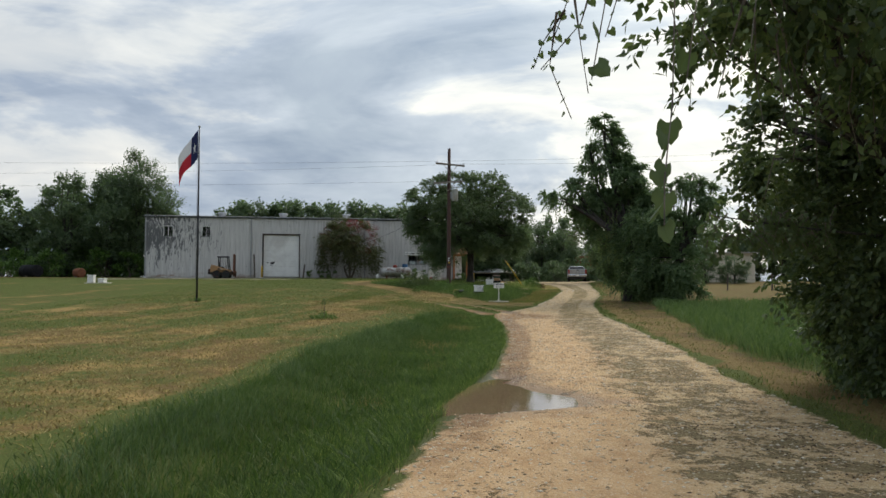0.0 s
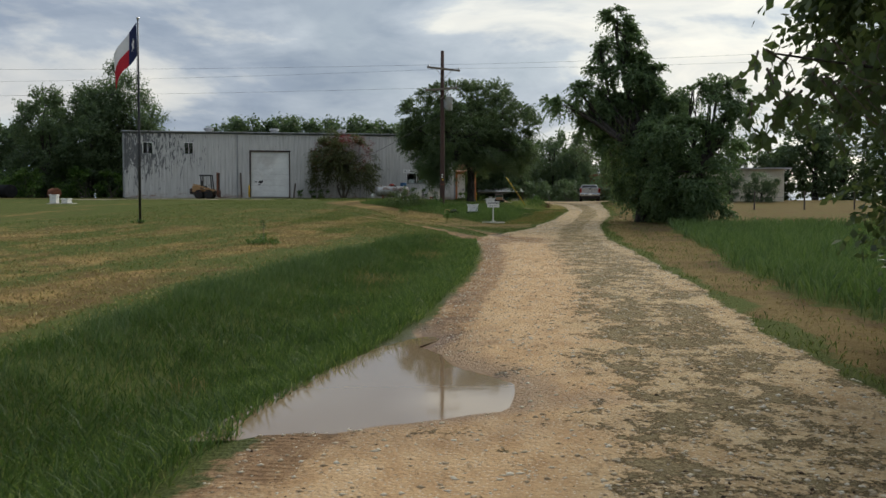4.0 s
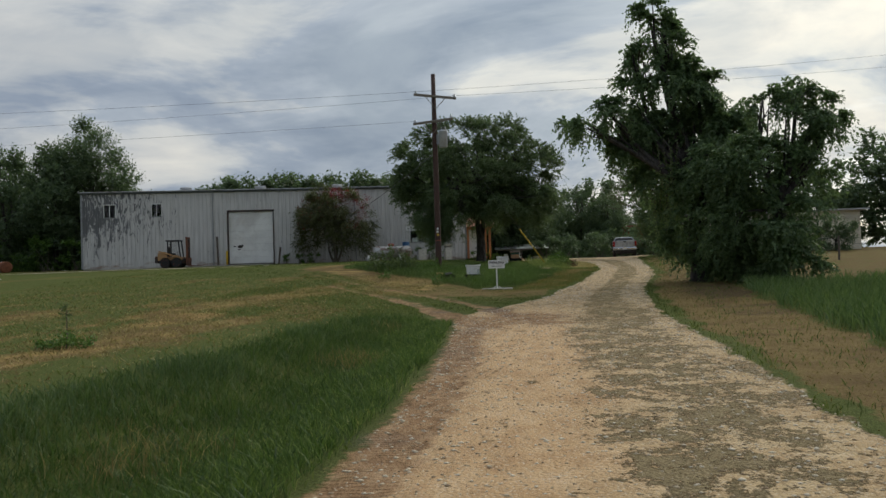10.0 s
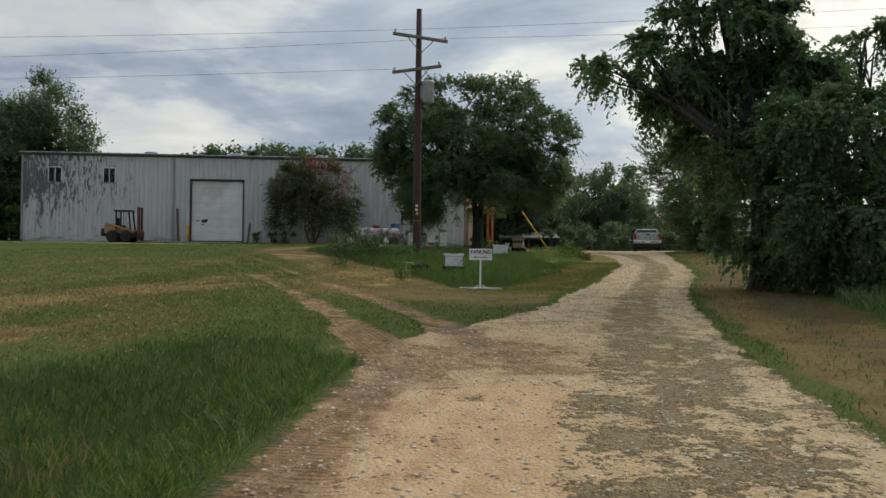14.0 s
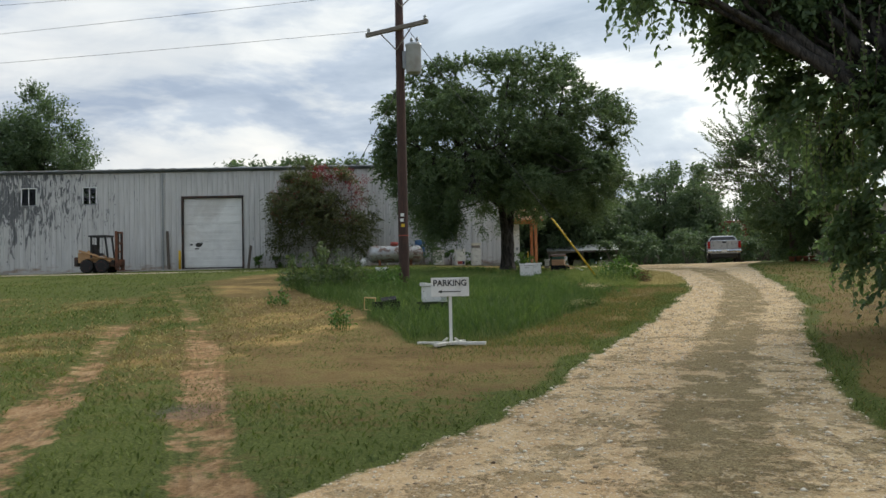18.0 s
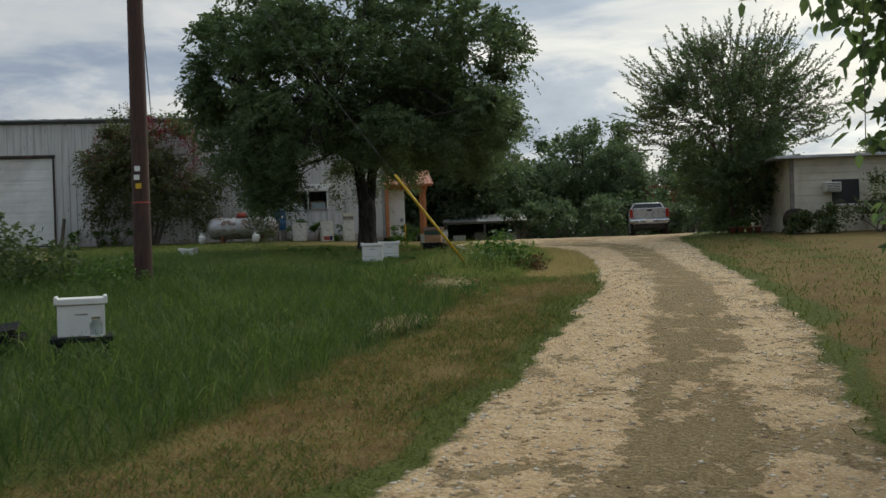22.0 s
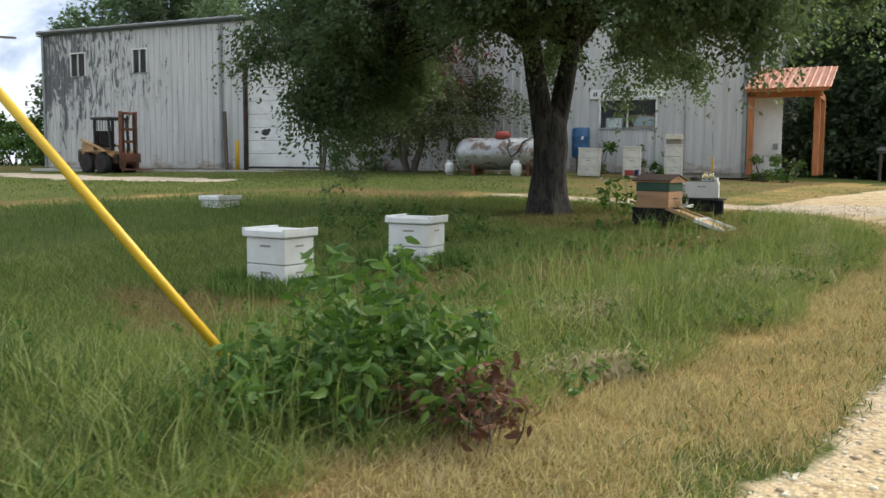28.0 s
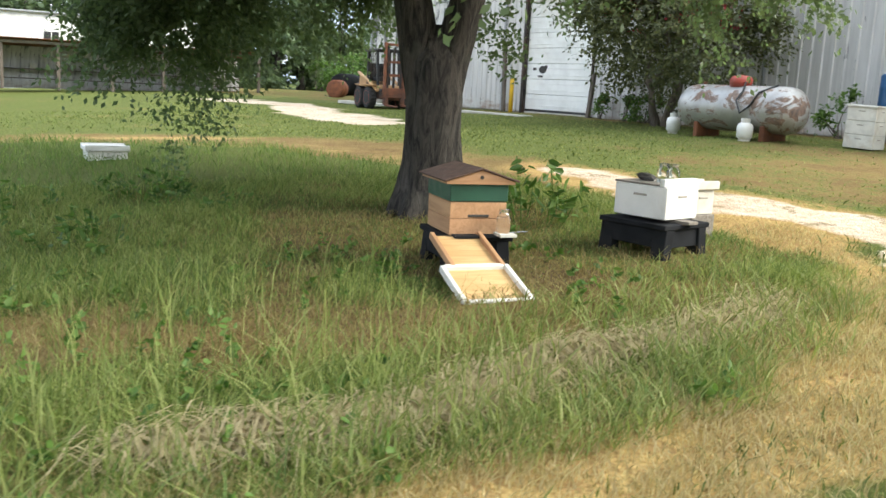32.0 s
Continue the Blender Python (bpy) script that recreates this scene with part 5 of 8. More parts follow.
# near trees that overhang the start of the walk
near_tree = tree("roadside_tree", "dark roadside tree hung with grape vines", ground_at(9.4, 15.5), 3.0, 0.26,
                 [((0.7, 0.4, 6.3), (2.7, 3.4, 2.3), 260), ((-1.7, 0.2, 2.4), (1.2, 2.2, 2.2), 260), ((-0.6, 1.2, 3.4), (2.0, 3.4, 2.1), 420), ((-0.7, 0.6, 1.2), (1.5, 3.4, 1.4), 420), ((-3.2, -3.4, 5.9), (2.2, 2.0, 1.2), 150),
                  ((0.8, -4.0, 5.2), (2.8, 2.6, 2.2), 170), ((1.8, 0, 2.6), (2.0, 3.8, 2.5), 260), ((-3.4, 0.1, 4.3), (0.7, 0.9, 1.1), 45), ((-1.9, -0.6, 5.0), (1.2, 1.4, 1.2), 80), ((-1.8, -4.6, 5.6), (1.8, 1.6, 1.0), 90), ((0.2, -3.4, 2.4), (1.6, 2.0, 2.4), 200), ((-5.2, -6.8, 4.6), (1.5, 1.5, 0.55), 120), ((-6.0, -6.3, 4.45), (0.8, 0.9, 0.3), 16), ((-3.7, -5.6, 4.5), (1.8, 1.6, 0.7), 110)],
                 0.12, M_leaf_near, M_bark, 60, 0.21, 0.20, 3, group="trees by the road")


def heart_leaf(bm, p, tip, side, s):
    """A broad lobed leaf, bent along its rib."""
    tip, side = Vector(tip).normalized(), Vector(side)
    side = (side - tip * side.dot(tip)).normalized()
    nor = tip.cross(side)
    out = [(0.0, 0.10), (-0.22, 0.36), (0.02, 0.52), (0.30, 0.55), (0.42, 0.40), (0.66, 0.34), (1.0, 0.0)]
    rib = [bm.verts.new(p + tip * s * a + nor * s * 0.05 * math.sin(a * 3)) for a in (0.0, 0.3, 0.62, 1.0)]
    for sg in (-1, 1):
        e = [bm.verts.new(p + tip * s * a + side * sg * s * w + nor * s * (-0.16 * w)) for a, w in out[:-1]]
        for f in ((rib[0], e[0], e[1], e[2], rib[1]), (rib[1], e[2], e[3], e[4], rib[2]), (rib[2], e[4], e[5], rib[3])):
            bm.faces.new(f if sg > 0 else f[::-1])


_bl = bmesh.new()
heart_leaf(_bl, Vector((0, 0, 0)), (1, 0, 0), (0, 1, 0), 1.0)
VINE_LEAF = part("leaf", _bl, M_leaf_near, near_tree, m=pose(-0.5, -2.0, 2.0) @ Matrix.Scale(0.1, 4))


_bl = bmesh.new()
heart_leaf(_bl, Vector((0, 0, 0)), (1, 0, 0), (0, 1, 0), 1.0)
PALE_LEAF = part("leaf", _bl, M_leaf_pale, vine_a, m=pose(-1.8, -0.5, 3.0) @ Matrix.Scale(0.09, 4))


def hanging_vine(name, label, strands, leaf, broad=(), kind_of=None):
    """Bare strands that hang from a branch with single broad leaves along them. strands: (points, leaves)."""
    t = thing(name, label, "vine", pose(*strands[0][0][0]))
    o = Vector(strands[0][0][0])
    for pts, n in strands:
        pts = [Vector(p) - o for p in pts]
        part("strand", tube(pts, [0.012] + [0.004] * (len(pts) - 1), 5), M_bark2, t)
        for k in range(n):
            a = (k + 0.6) / n * (len(pts) - 1)
            i = min(int(a), len(pts) - 2)
            p = pts[i].lerp(pts[i + 1], a - i)
            d = Vector((rnd.uniform(-1, 1), rnd.uniform(-1, 1), -1.1))
            m = Matrix.Translation(p + Vector((rnd.uniform(-.04, .04), rnd.uniform(-.04, .04), 0))) @ d.to_track_quat("X", "Z").to_matrix().to_4x4() @ pose(0, 0, 0, rnd.uniform(-70, 70)) @ Matrix.Scale(leaf * rnd.uniform(0.7, 1.25), 4)
            again(kind_of or VINE_LEAF, t, m)
    for x, y, z, s, turn in broad:
        m = Matrix.Translation(Vector((x, y, z + s * 0.4)) - o) @ pose(0, 0, 0, rnd.uniform(-12, 12), turn * 0.5, turn) @ Matrix(((0, 1, 0, 0), (0, 0, -1, 0), (-1, 0, 0, 0), (0, 0, 0, 1))) @ Matrix.Scale(s, 4)
        again(VINE_LEAF, t, m)
    return t


def drape(x0, x1, y0, y1, z0, z1, n, drop, fewest=4, most=9):
    out = []
    for _ in range(n):
        a = Vector((rnd.uniform(x0, x1), rnd.uniform(y0, y1), rnd.uniform(z0, z1)))
        e = a + Vector((rnd.uniform(-.35, .35), rnd.uniform(-.3, .3), -drop * rnd.uniform(0.5, 1.2)))
        out.append(([tuple(a), tuple(a.lerp(e, 0.5) + Vector((rnd.uniform(-.12, .12), rnd.uniform(-.1, .1), 0))), tuple(e)], rnd.randint(fewest, most)))
    return out


hanging_vine("hanging_vine", "grape vine strand with broad leaves hanging over the road", [([(2.35, 6.2, 4.3), (2.0, 5.75, 3.0), (1.93, 5.55, 2.2), (1.80, 5.18, 1.75), (1.77, 5.06, 1.50)], 4), ([(2.35, 6.2, 4.3), (2.2, 5.9, 3.2), (2.02, 5.6, 2.35)], 5), ([(1.95, 6.6, 4.2), (1.75, 6.35, 3.2), (1.62, 6.3, 2.5)], 6)], 0.105, ((1.80, 5.16, 1.63, 0.120, 10), (1.77, 5.06, 1.48, 0.100, -50), (1.83, 5.30, 1.80, 0.105, 30), (1.78, 5.22, 1.76, 0.09, -20), (1.90, 5.5, 2.04, 0.12, -10), (1.86, 5.44, 1.98, 0.10, 40)))
hanging_vine("hanging_vine", "leafy vine curtain hanging from the roadside tree", drape(1.4, 2.9, 6.2, 8.2, 3.3, 3.9, 13, 0.75), 0.052)
hanging_vine("hanging_vine", "leafy vine curtain hanging from the roadside tree", drape(3.2, 5.6, 8.0, 10.5, 3.5, 4.4, 22, 1.3), 0.055)
hanging_vine("hanging_vine", "leafy branch reaching over the edge of the road", drape(4.6, 6.4, 14.2, 15.3, 2.0, 2.5, 70, 0.35), 0.085)
hanging_vine("hanging_vine", "pale green vine strands trailing down the roadside tree", drape(9.55, 10.6, 55.2, 56.8, 4.8, 6.4, 30, 3.5, 24, 36), 0.075, kind_of=PALE_LEAF)
lb = bmesh.new()
for a, b, r in (((9.3, 15.4, 2.9), (2.3, 6.3, 4.4), 0.08), ((9.3, 15.4, 2.9), (4.6, 9.0, 5.0), 0.08), ((9.4, 15.5, 2.0), (4.7, 14.4, 2.35), 0.03)):
    limb_mesh(lb, Vector(a) - near_tree.matrix_world.translation, Vector(b) - near_tree.matrix_world.translation, r, 0.008, 0.06, 7, 7)
part("overhanging_limb", lb, M_bark, near_tree, smooth=True)

# airy tree by the house
airy = tree("yard_tree", "airy yard tree with upswept leafy shoots", ground_at(15.6, 87.2), 2.6, 0.17,
            [((0, 0, 4.7), (3.0, 3.0, 1.7), 230), ((-1.9, 0, 4.6), (1.8, 2.0, 1.2), 90), ((1.9, 0, 5.0), (1.8, 2.0, 1.3), 90), ((0.2, 0, 6.3), (2.2, 2.2, 1.4), 140), ((-1.0, 0.4, 3.0), (2.0, 2.0, 1.3), 120), ((1.2, 0.4, 3.0), (2.0, 2.0, 1.3), 110), ((0.6, 0.2, 1.6), (1.5, 1.4, 1.3), 120), ((0, -0.2, 2.6), (2.2, 2.2, 1.6), 200), ((-0.4, -0.2, 1.4), (1.4, 1.3, 1.1), 110)],
            0.125, M_leaf_oak, M_bark2, 40, 0.22, 0.26, 4, rise=0.5, sag=0.2)


def shoots(owner, n, centre, radii, length, mat, leaf=0.125, per=36, single=80):
    """Long upswept shoots that stand out of a crown like brushes, leafy along their length."""
    pts, way, face = [], [], []
    rest = bmesh.new()
    for i in range(n):
        a = rnd.uniform(0, 2 * math.pi)
        e = rnd.uniform(-0.35, 1.3)
        d = Vector((math.cos(a) * math.cos(e), math.sin(a) * math.cos(e), math.sin(e)))
        depth = rnd.uniform(0.82, 1.1) if i % 3 == 0 else rnd.uniform(0.5, 0.95)
        s = Vector(centre) + Vector((d.x * radii[0], d.y * radii[1], d.z * radii[2])) * depth * 0.78
        up = Vector((d.x + rnd.uniform(-.6, .6), d.y + rnd.uniform(-.6, .6), rnd.uniform(-0.05, 0.4) + 0.75 * max(0.0, d.z) ** 2)).normalized()
        mid = s + up * length * 0.5 + Vector((0, 0, -0.10))
        tip = s + up * length * rnd.uniform(0.75, 1.15) + Vector((0, 0, 0.12))
        rod = tube([s, mid, tip], [0.02, 0.014, 0.006], 4)
        if i < single:
            part("shoot", rod, M_bark2, owner)
        else:
            join_bm(rest, rod)
        for k in range(per):
            t = 0.08 + 0.92 * k / (per - 1)
            q = s.lerp(mid, t * 2) if t < 0.5 else mid.lerp(tip, t * 2 - 1)
            w = rng.normal(size=3)
            w -= np.array(up) * w.dot(np.array(up))
            w /= np.linalg.norm(w) + 1e-9
            pts.append(np.array(q) + w * leaf * 0.55 * (1.25 - 0.7 * t))
            way.append(w * 0.8 + np.array(up) * 0.75)
            face.append(rng.normal(size=3) * 0.7 + np.array([0, 0, 1.0]))
    part("limb", rest, M_bark2, owner)
    leaf_mesh("shoot_foliage", np.array(pts), leaf, mat, owner, 0.1, way=unit(np.array(way)), face=unit(np.array(face)))


shoots(airy, 430, (0, 0, 4.5), (4.1, 4.0, 3.8), 1.6, M_leaf_oak)

# woods behind and around: a fuller kind for the nearer rows, a coarser one for those far off
def wood_tree(label, trunk_h, lobes, leaf, per):
    return tree("back_tree", label, (0, 0, -50), trunk_h, 0.3, lobes, leaf, M_leaf_far, M_bark, per, 0.36, 0.15, 2, group="woods", rise=0.5, sag=0.2)


TALL_LOBES = [((0, 0, 7.6), (2.9, 2.9, 2.6), 150), ((-2.0, 0, 5.4), (2.6, 2.6, 2.2), 120), ((2.0, 0.4, 5.6), (2.6, 2.6, 2.2), 120), ((0, -0.8, 3.0), (3.4, 3.0, 2.2), 150), ((0.4, 0, 9.6), (1.7, 1.7, 1.5), 60), ((0, -0.6, 1.3), (3.4, 2.6, 1.5), 110)]
BROAD_LOBES = [((0, 0, 5.6), (3.8, 3.4, 2.5), 190), ((-2.8, 0, 4.4), (2.4, 2.4, 2.0), 110), ((2.8, 0.4, 4.2), (2.4, 2.4, 2.0), 110), ((0, -0.6, 2.4), (4.2, 3.2, 1.9), 180), ((0, -0.6, 1.1), (3.8, 2.8, 1.3), 110)]
BACK = [wood_tree("leafy tree in the woods behind the yard", 3.0, TALL_LOBES, 0.28, 20),
        wood_tree("broad leafy tree in the woods behind the yard", 2.4, BROAD_LOBES, 0.28, 20),
        wood_tree("leafy tree far off in the woods", 3.0, [(c, r, n * 7 // 10) for c, r, n in TALL_LOBES], 0.44, 12),
        wood_tree("broad leafy tree far off in the woods", 2.4, [(c, r, n * 7 // 10) for c, r, n in BROAD_LOBES], 0.44, 12)]
WOODS = []


def wood_row(n, x0, y0, x1, y1, s0, s1, wob=2.5, far=0):
    for i in range(n):
        t = (i + 0.5) / n
        x, y = x0 + (x1 - x0) * t + rnd.uniform(-wob, wob) * 0.5, y0 + (y1 - y0) * t + rnd.uniform(-wob, wob)
        WOODS.append((x, y, rnd.uniform(s0, s1), 2 * far + len(WOODS) % 2))


wood_row(6, -52, 100, -38, 98, 0.92, 1.08, 1.2)
wood_row(5, -54, 106, -36, 106, 1.0, 1.15, 1.5, 1)
WOODS += [(-36.4, 98.6, 1.0, 0), (-32.0, 103.0, 1.0, 1)]
wood_row(26, -31, 121, 1, 122, 0.90, 1.02, 0.8, 1)
wood_row(12, -32, 125, 1, 126, 0.94, 1.04, 0.8, 1)
wood_row(5, 0.6, 106, 5.4, 105, 0.78, 0.95, 0.5)
wood_row(9, 3, 116, 26, 118, 0.62, 0.86, 1, 1)
wood_row(6, 8, 110, 19, 113, 0.5, 0.66, 1.5)
wood_row(11, 30, 97, 68, 98, 0.78, 0.98, 1.5, 1)
wood_row(5, 17, 100, 34, 99, 0.34, 0.42, 1)
wood_row(9, -74, 103, -64, 66, 1.0, 1.25, 2, 1)
wood_row(4, -78, 96, -72, 62, 1.2, 1.4, 2, 1)
wood_row(5, -60, 106, -52, 100, 0.7, 1.0, 2, 1)
wood_row(4, 60, 80, 66, 50, 1.0, 1.2, 4, 1)
WOODS += [(22.6, 80.6, 0.27, 0), (25.0, 80.2, 0.3, 1)]
# the open gap beside the far pole
WOODS = [w for w in WOODS if not (-68.0 < math.degrees(math.atan2(w[0] - 10, w[1] - 67.7)) < -58.6 and w[1] < 110)]
used = set()
for x, y, s, k in WOODS:
    m = pose(x, y, gz(x, y) - 0.1, 0, 0, rnd.uniform(0, 360)) @ Matrix.Scale(s, 4)
    if k not in used:
        BACK[k].matrix_world = m
        used.add(k)
    else:
        c = copy_thing(BACK[k], pose(0, 0, 0))
        c.matrix_world = m


tree("tall_tree", "tall dark upswept tree beside the workshop", ground_at(-34.4, 100.5), 3.5, 0.38,
     [((0, 0, 7.0), (4.0, 3.8, 3.4), 330), ((0.2, 0, 10.6), (2.7, 2.7, 2.6), 210), ((-2.6, 0, 8.4), (2.2, 2.3, 2.2), 140), ((2.7, 0, 8.0), (2.2, 2.3, 2.2), 140), ((0, 0, 3.2), (4.2, 3.6, 2.4), 220), ((0, -0.5, 1.4), (3.8, 3.0, 1.5), 140)],
     0.22, M_leaf_far, M_bark, 36, 0.34, 0.12, 3, rise=1.0, sag=0.08, reach=4.2)


def undergrowth(name, label, spots, leaf, mat, tufts=60, per=18, group="undergrowth", stems=6):
    """Low leafy bushes; spots: (x, y, width, height)."""
    for x, y, w, h in spots:
        t = thing(name, label, "bush", pose(*ground_at(x, y)), group)
        c, p = clumps(tufts, (0, 0, h * 0.5), (w / 2, w / 2, h * 0.52), per, min(0.25, w * 0.12), 0.35, 0.3)
        p, way, face = spray(c, (0, 0, h * 0.4), (w / 2, w / 2, h * 0.52), per, min(0.7, w * 0.30), 0.5, 0.3)
        ok = p[:, 2] > 0.02
        bm = bmesh.new()
        for k in range(stems):
            e = c[rng.integers(len(c))]
            limb_mesh(bm, (rnd.uniform(-.1, .1) * w, rnd.uniform(-.1, .1) * w, -0.05), (e[0], e[1], max(0.1, e[2])), 0.012 + 0.01 * w, 0.005, 0.1, 5, 3)
        # all stems of the bush in one mesh
        part("stem_bundle", bm, M_bark2, t)
        leaf_mesh("foliage", p[ok], leaf, mat, t, way=way[ok], face=face[ok])


# ---- flagpole and flag ----
def build_flag():
    bx, by = -12.2, 46.73
    z0 = gz(bx, by)
    t = thing("flagpole", "tall dark flagpole with a ball finial in the mown field", "flagpole", pose(bx, by, z0))
    part("pole", lathe([(0.055, -0.1), (0.055, 3.0), (0.045, 6.0), (0.032, 9.62 - z0 - 0.1)], 14), M_polegrey, t, smooth=True)
    part("base_collar", lathe([(0.10, -0.05), (0.10, 0.10), (0.06, 0.14)], 14), M_polegrey, t)
    part("finial", lathe([(0.0, 0), (0.05, 0.02), (0.07, 0.07), (0.05, 0.12), (0.0, 0.14)], 14), M_chrome, t, "silver ball finial", True, pose(0, 0, 9.62 - z0 - 0.1))
    part("halyard", tube([(-0.07, -0.03, 1.2), (-0.075, -0.04, 5.0), (-0.06, -0.03, 9.3 - z0)], 0.006, 5), M_wire, t)
    f = thing("flag", "drooping tricolour flag in blue, white and red with a white star", "flag", pose(bx - 0.06, by, 9.40))

    def cloth(s, h):
        """s along the fly, h down the hoist."""
        x = -1.12 * s * (1 - 0.18 * s)
        y = 0.16 * math.sin(5.5 * s + 1.2 * h) * (0.3 + s) - 0.10 * s
        z = -1.42 * h - 1.45 * s ** 1.12 - 0.06 * math.sin(7 * s) * h
        return Vector((x, y, z))

    def piece(s0, s1, h0, h1, n=14):
        bm = bmesh.new()
        g = [[bm.verts.new(cloth(s0 + (s1 - s0) * i / n, h0 + (h1 - h0) * j / n)) for j in range(n + 1)] for i in range(n + 1)]
        for i in range(n):
            for j in range(n):
                bm.faces.new((g[i][j], g[i + 1][j], g[i + 1][j + 1], g[i][j + 1]))
        return bm

    part("blue_field", piece(0, 1 / 3, 0, 1), M_flagblue, f, "dark blue hoist field", True)
    part("white_band", piece(1 / 3, 1, 0, 0.5), M_flagwhite, f, "white band", True)
    part("red_band", piece(1 / 3, 1, 0.5, 1), M_flagred, f, "red band", True)
    for side in (-0.006, 0.006):
        bm = bmesh.new()
        vs = []
        for k in range(10):
            r = 0.36 if k % 2 == 0 else 0.15
            a = math.pi / 2 + k * math.pi / 5
            vs.append(bm.verts.new(cloth(1 / 6 - r * math.cos(a) / 2.1 * 0.42, 0.5 - r * math.sin(a) * 0.62) + Vector((0, side * 2, 0))))
        c = bm.verts.new(cloth(1 / 6, 0.5) + Vector((0, side * 2, 0)))
        for k in range(10):
            bm.faces.new((c, vs[k], vs[(k + 1) % 10]))
        part("star", bm, M_flagwhite, f, "white star")


build_flag()


# ---- utility pole, wires, guy ----
def sag_wire(name, label, a, b, sag, r=0.006, owner=None):
    a, b = Vector(a), Vector(b)
    pts = [a.lerp(b, i / 16) - Vector((0, 0, 4 * sag * (i / 16) * (1 - i / 16))) for i in range(17)]
    ob = part(name, tube(pts, r, 5), M_wire, owner)
    if owner is None:
        tagged(ob, label, "wire", "overhead wires")
    return ob


def insulator(owner, m):
    return part("insulator", lathe([(0.02, 0), (0.05, 0.03), (0.03, 0.06), (0.055, 0.09), (0.03, 0.13), (0.0, 0.15)], 10), M_grey, owner, m=m)


def build_utility_pole():
    bx, by = 0.37, 64.95
    z0 = gz(bx, by)
    t = thing("utility_pole", "dark creosoted utility pole with two crossarms and a transformer", "utility pole", pose(bx, by, z0))
    H = 11.35 - z0
    part("pole", lathe([(0.16, -0.3), (0.155, 0.0), (0.142, 3.0), (0.125, 7.0), (0.105, H)], 16), M_pole, t, smooth=True)
    for zc, az, ln in ((10.2 - z0, 36, 2.45), (8.95 - z0, -28, 2.3)):
        arm = part("crossarm", box(0, -0.15, 0, ln, 0.10, 0.12, 0.012), M_greywood, t, m=pose(0, 0, zc, 0, 0, az))
        for sx in (-1, 1):
            part("brace", cyl((sx * 0.62, -0.16, -0.02), (0, -0.16, -0.62), 0.018, seg=6), M_greywood, arm)
            insulator(arm, pose(sx * ln * 0.46, -0.15, 0.06))
    tr = part("transformer", lathe([(0.20, -0.42), (0.22, -0.38), (0.22, 0.34), (0.235, 0.36), (0.235, 0.41), (0.12, 0.46), (0.0, 0.47)], 22), M_grey, t, "pale grey drum transformer", True, pose(0.42, -0.12, 8.05 - z0))
    for a in (0.6, 2.2):
        part("bushing", lathe([(0.03, 0), (0.055, 0.04), (0.03, 0.08), (0.05, 0.12), (0.02, 0.2)], 8), M_trim, tr, m=pose(0.12 * math.cos(a), 0.12 * math.sin(a), 0.44))
    part("bracket", box(0.2, -0.06, 8.05 - z0, 0.3, 0.06, 0.5, 0.01), M_trim, t)
    for zc in (1.75, 2.05, 1.9):
        part("tag", box(-0.02 + 0.05 * rnd.random(), -0.158, zc, 0.10, 0.012, 0.09, 0.003), M_yellow if zc == 1.75 else M_doorwhite, t, "small pole tag")
    part("band", lathe([(0.153, 0), (0.157, 0.01), (0.153, 0.03)], 16), M_redpaint, t, "faded ribbon round the pole", m=pose(0, 0, 1.45))
    # guy wire with its yellow guard
    top, foot = Vector((bx + 0.1, by + 0.08, 9.15)), Vector((6.0, 68.62, gz(6.0, 68.62) - 0.1))
    g = thing("guy_wire", "steel guy wire with a yellow plastic guard", "guy wire", pose(*foot))
    d = (top - foot)
    part("strand", tube([(0, 0, 0), tuple(d)], 0.009, 6), M_wire, g)
    u = d.normalized()
    part("guard", tube([tuple(u * 0.2), tuple(u * 1.4), tuple(u * 2.78)], 0.028, 10), M_yellow, g, "yellow guy guard", True)
    part("anchor", lathe([(0.03, -0.2), (0.03, 0.12), (0.0, 0.14)], 8), M_trim, g)
    L1, R1 = (bx - 1.0, by - 0.75, 10.35), (bx + 1.0, by + 0.65, 10.35)
    L2, R2 = (bx - 1.0, by + 0.5, 9.1), (bx + 1.0, by - 0.6, 9.1)
    for a, b, s in ((L1, (-70, 62.5, 10.9), 0.5), (L2, (-70, 66, 9.3), 0.45), (L1, (45, 61, 12.0), 0.4), (R1, (45, 63, 11.6), 0.4), (R1, (-70, 68, 10.4), 0.6)):
        sag_wire("overhead_wire", "thin overhead power wire", a, b, s)
    e = at_wall(19.3, 0.1, 5.45)
    sag_wire("service_wire", "black service drop to the building", (bx, by + 0.15, 7.45), tuple(e), 0.25, 0.014)


build_utility_pole()


# ---- parking sign ----
def text_mesh(body, size, depth):
    cu = bpy.data.curves.new("letters", "FONT")
    cu.body, cu.size, cu.align_x, cu.align_y, cu.extrude = body, size, "CENTER", "CENTER", depth
    cu.offset = size * 0.02
    ob = bpy.data.objects.new("letters", cu)
    scene.collection.objects.link(ob)
    me = bpy.data.meshes.new_from_object(ob.evaluated_get(bpy.context.evaluated_depsgraph_get()))
    bpy.data.objects.remove(ob)
    bm = bmesh.new()
    bm.from_mesh(me)
    bpy.data.meshes.remove(me)
    return bm


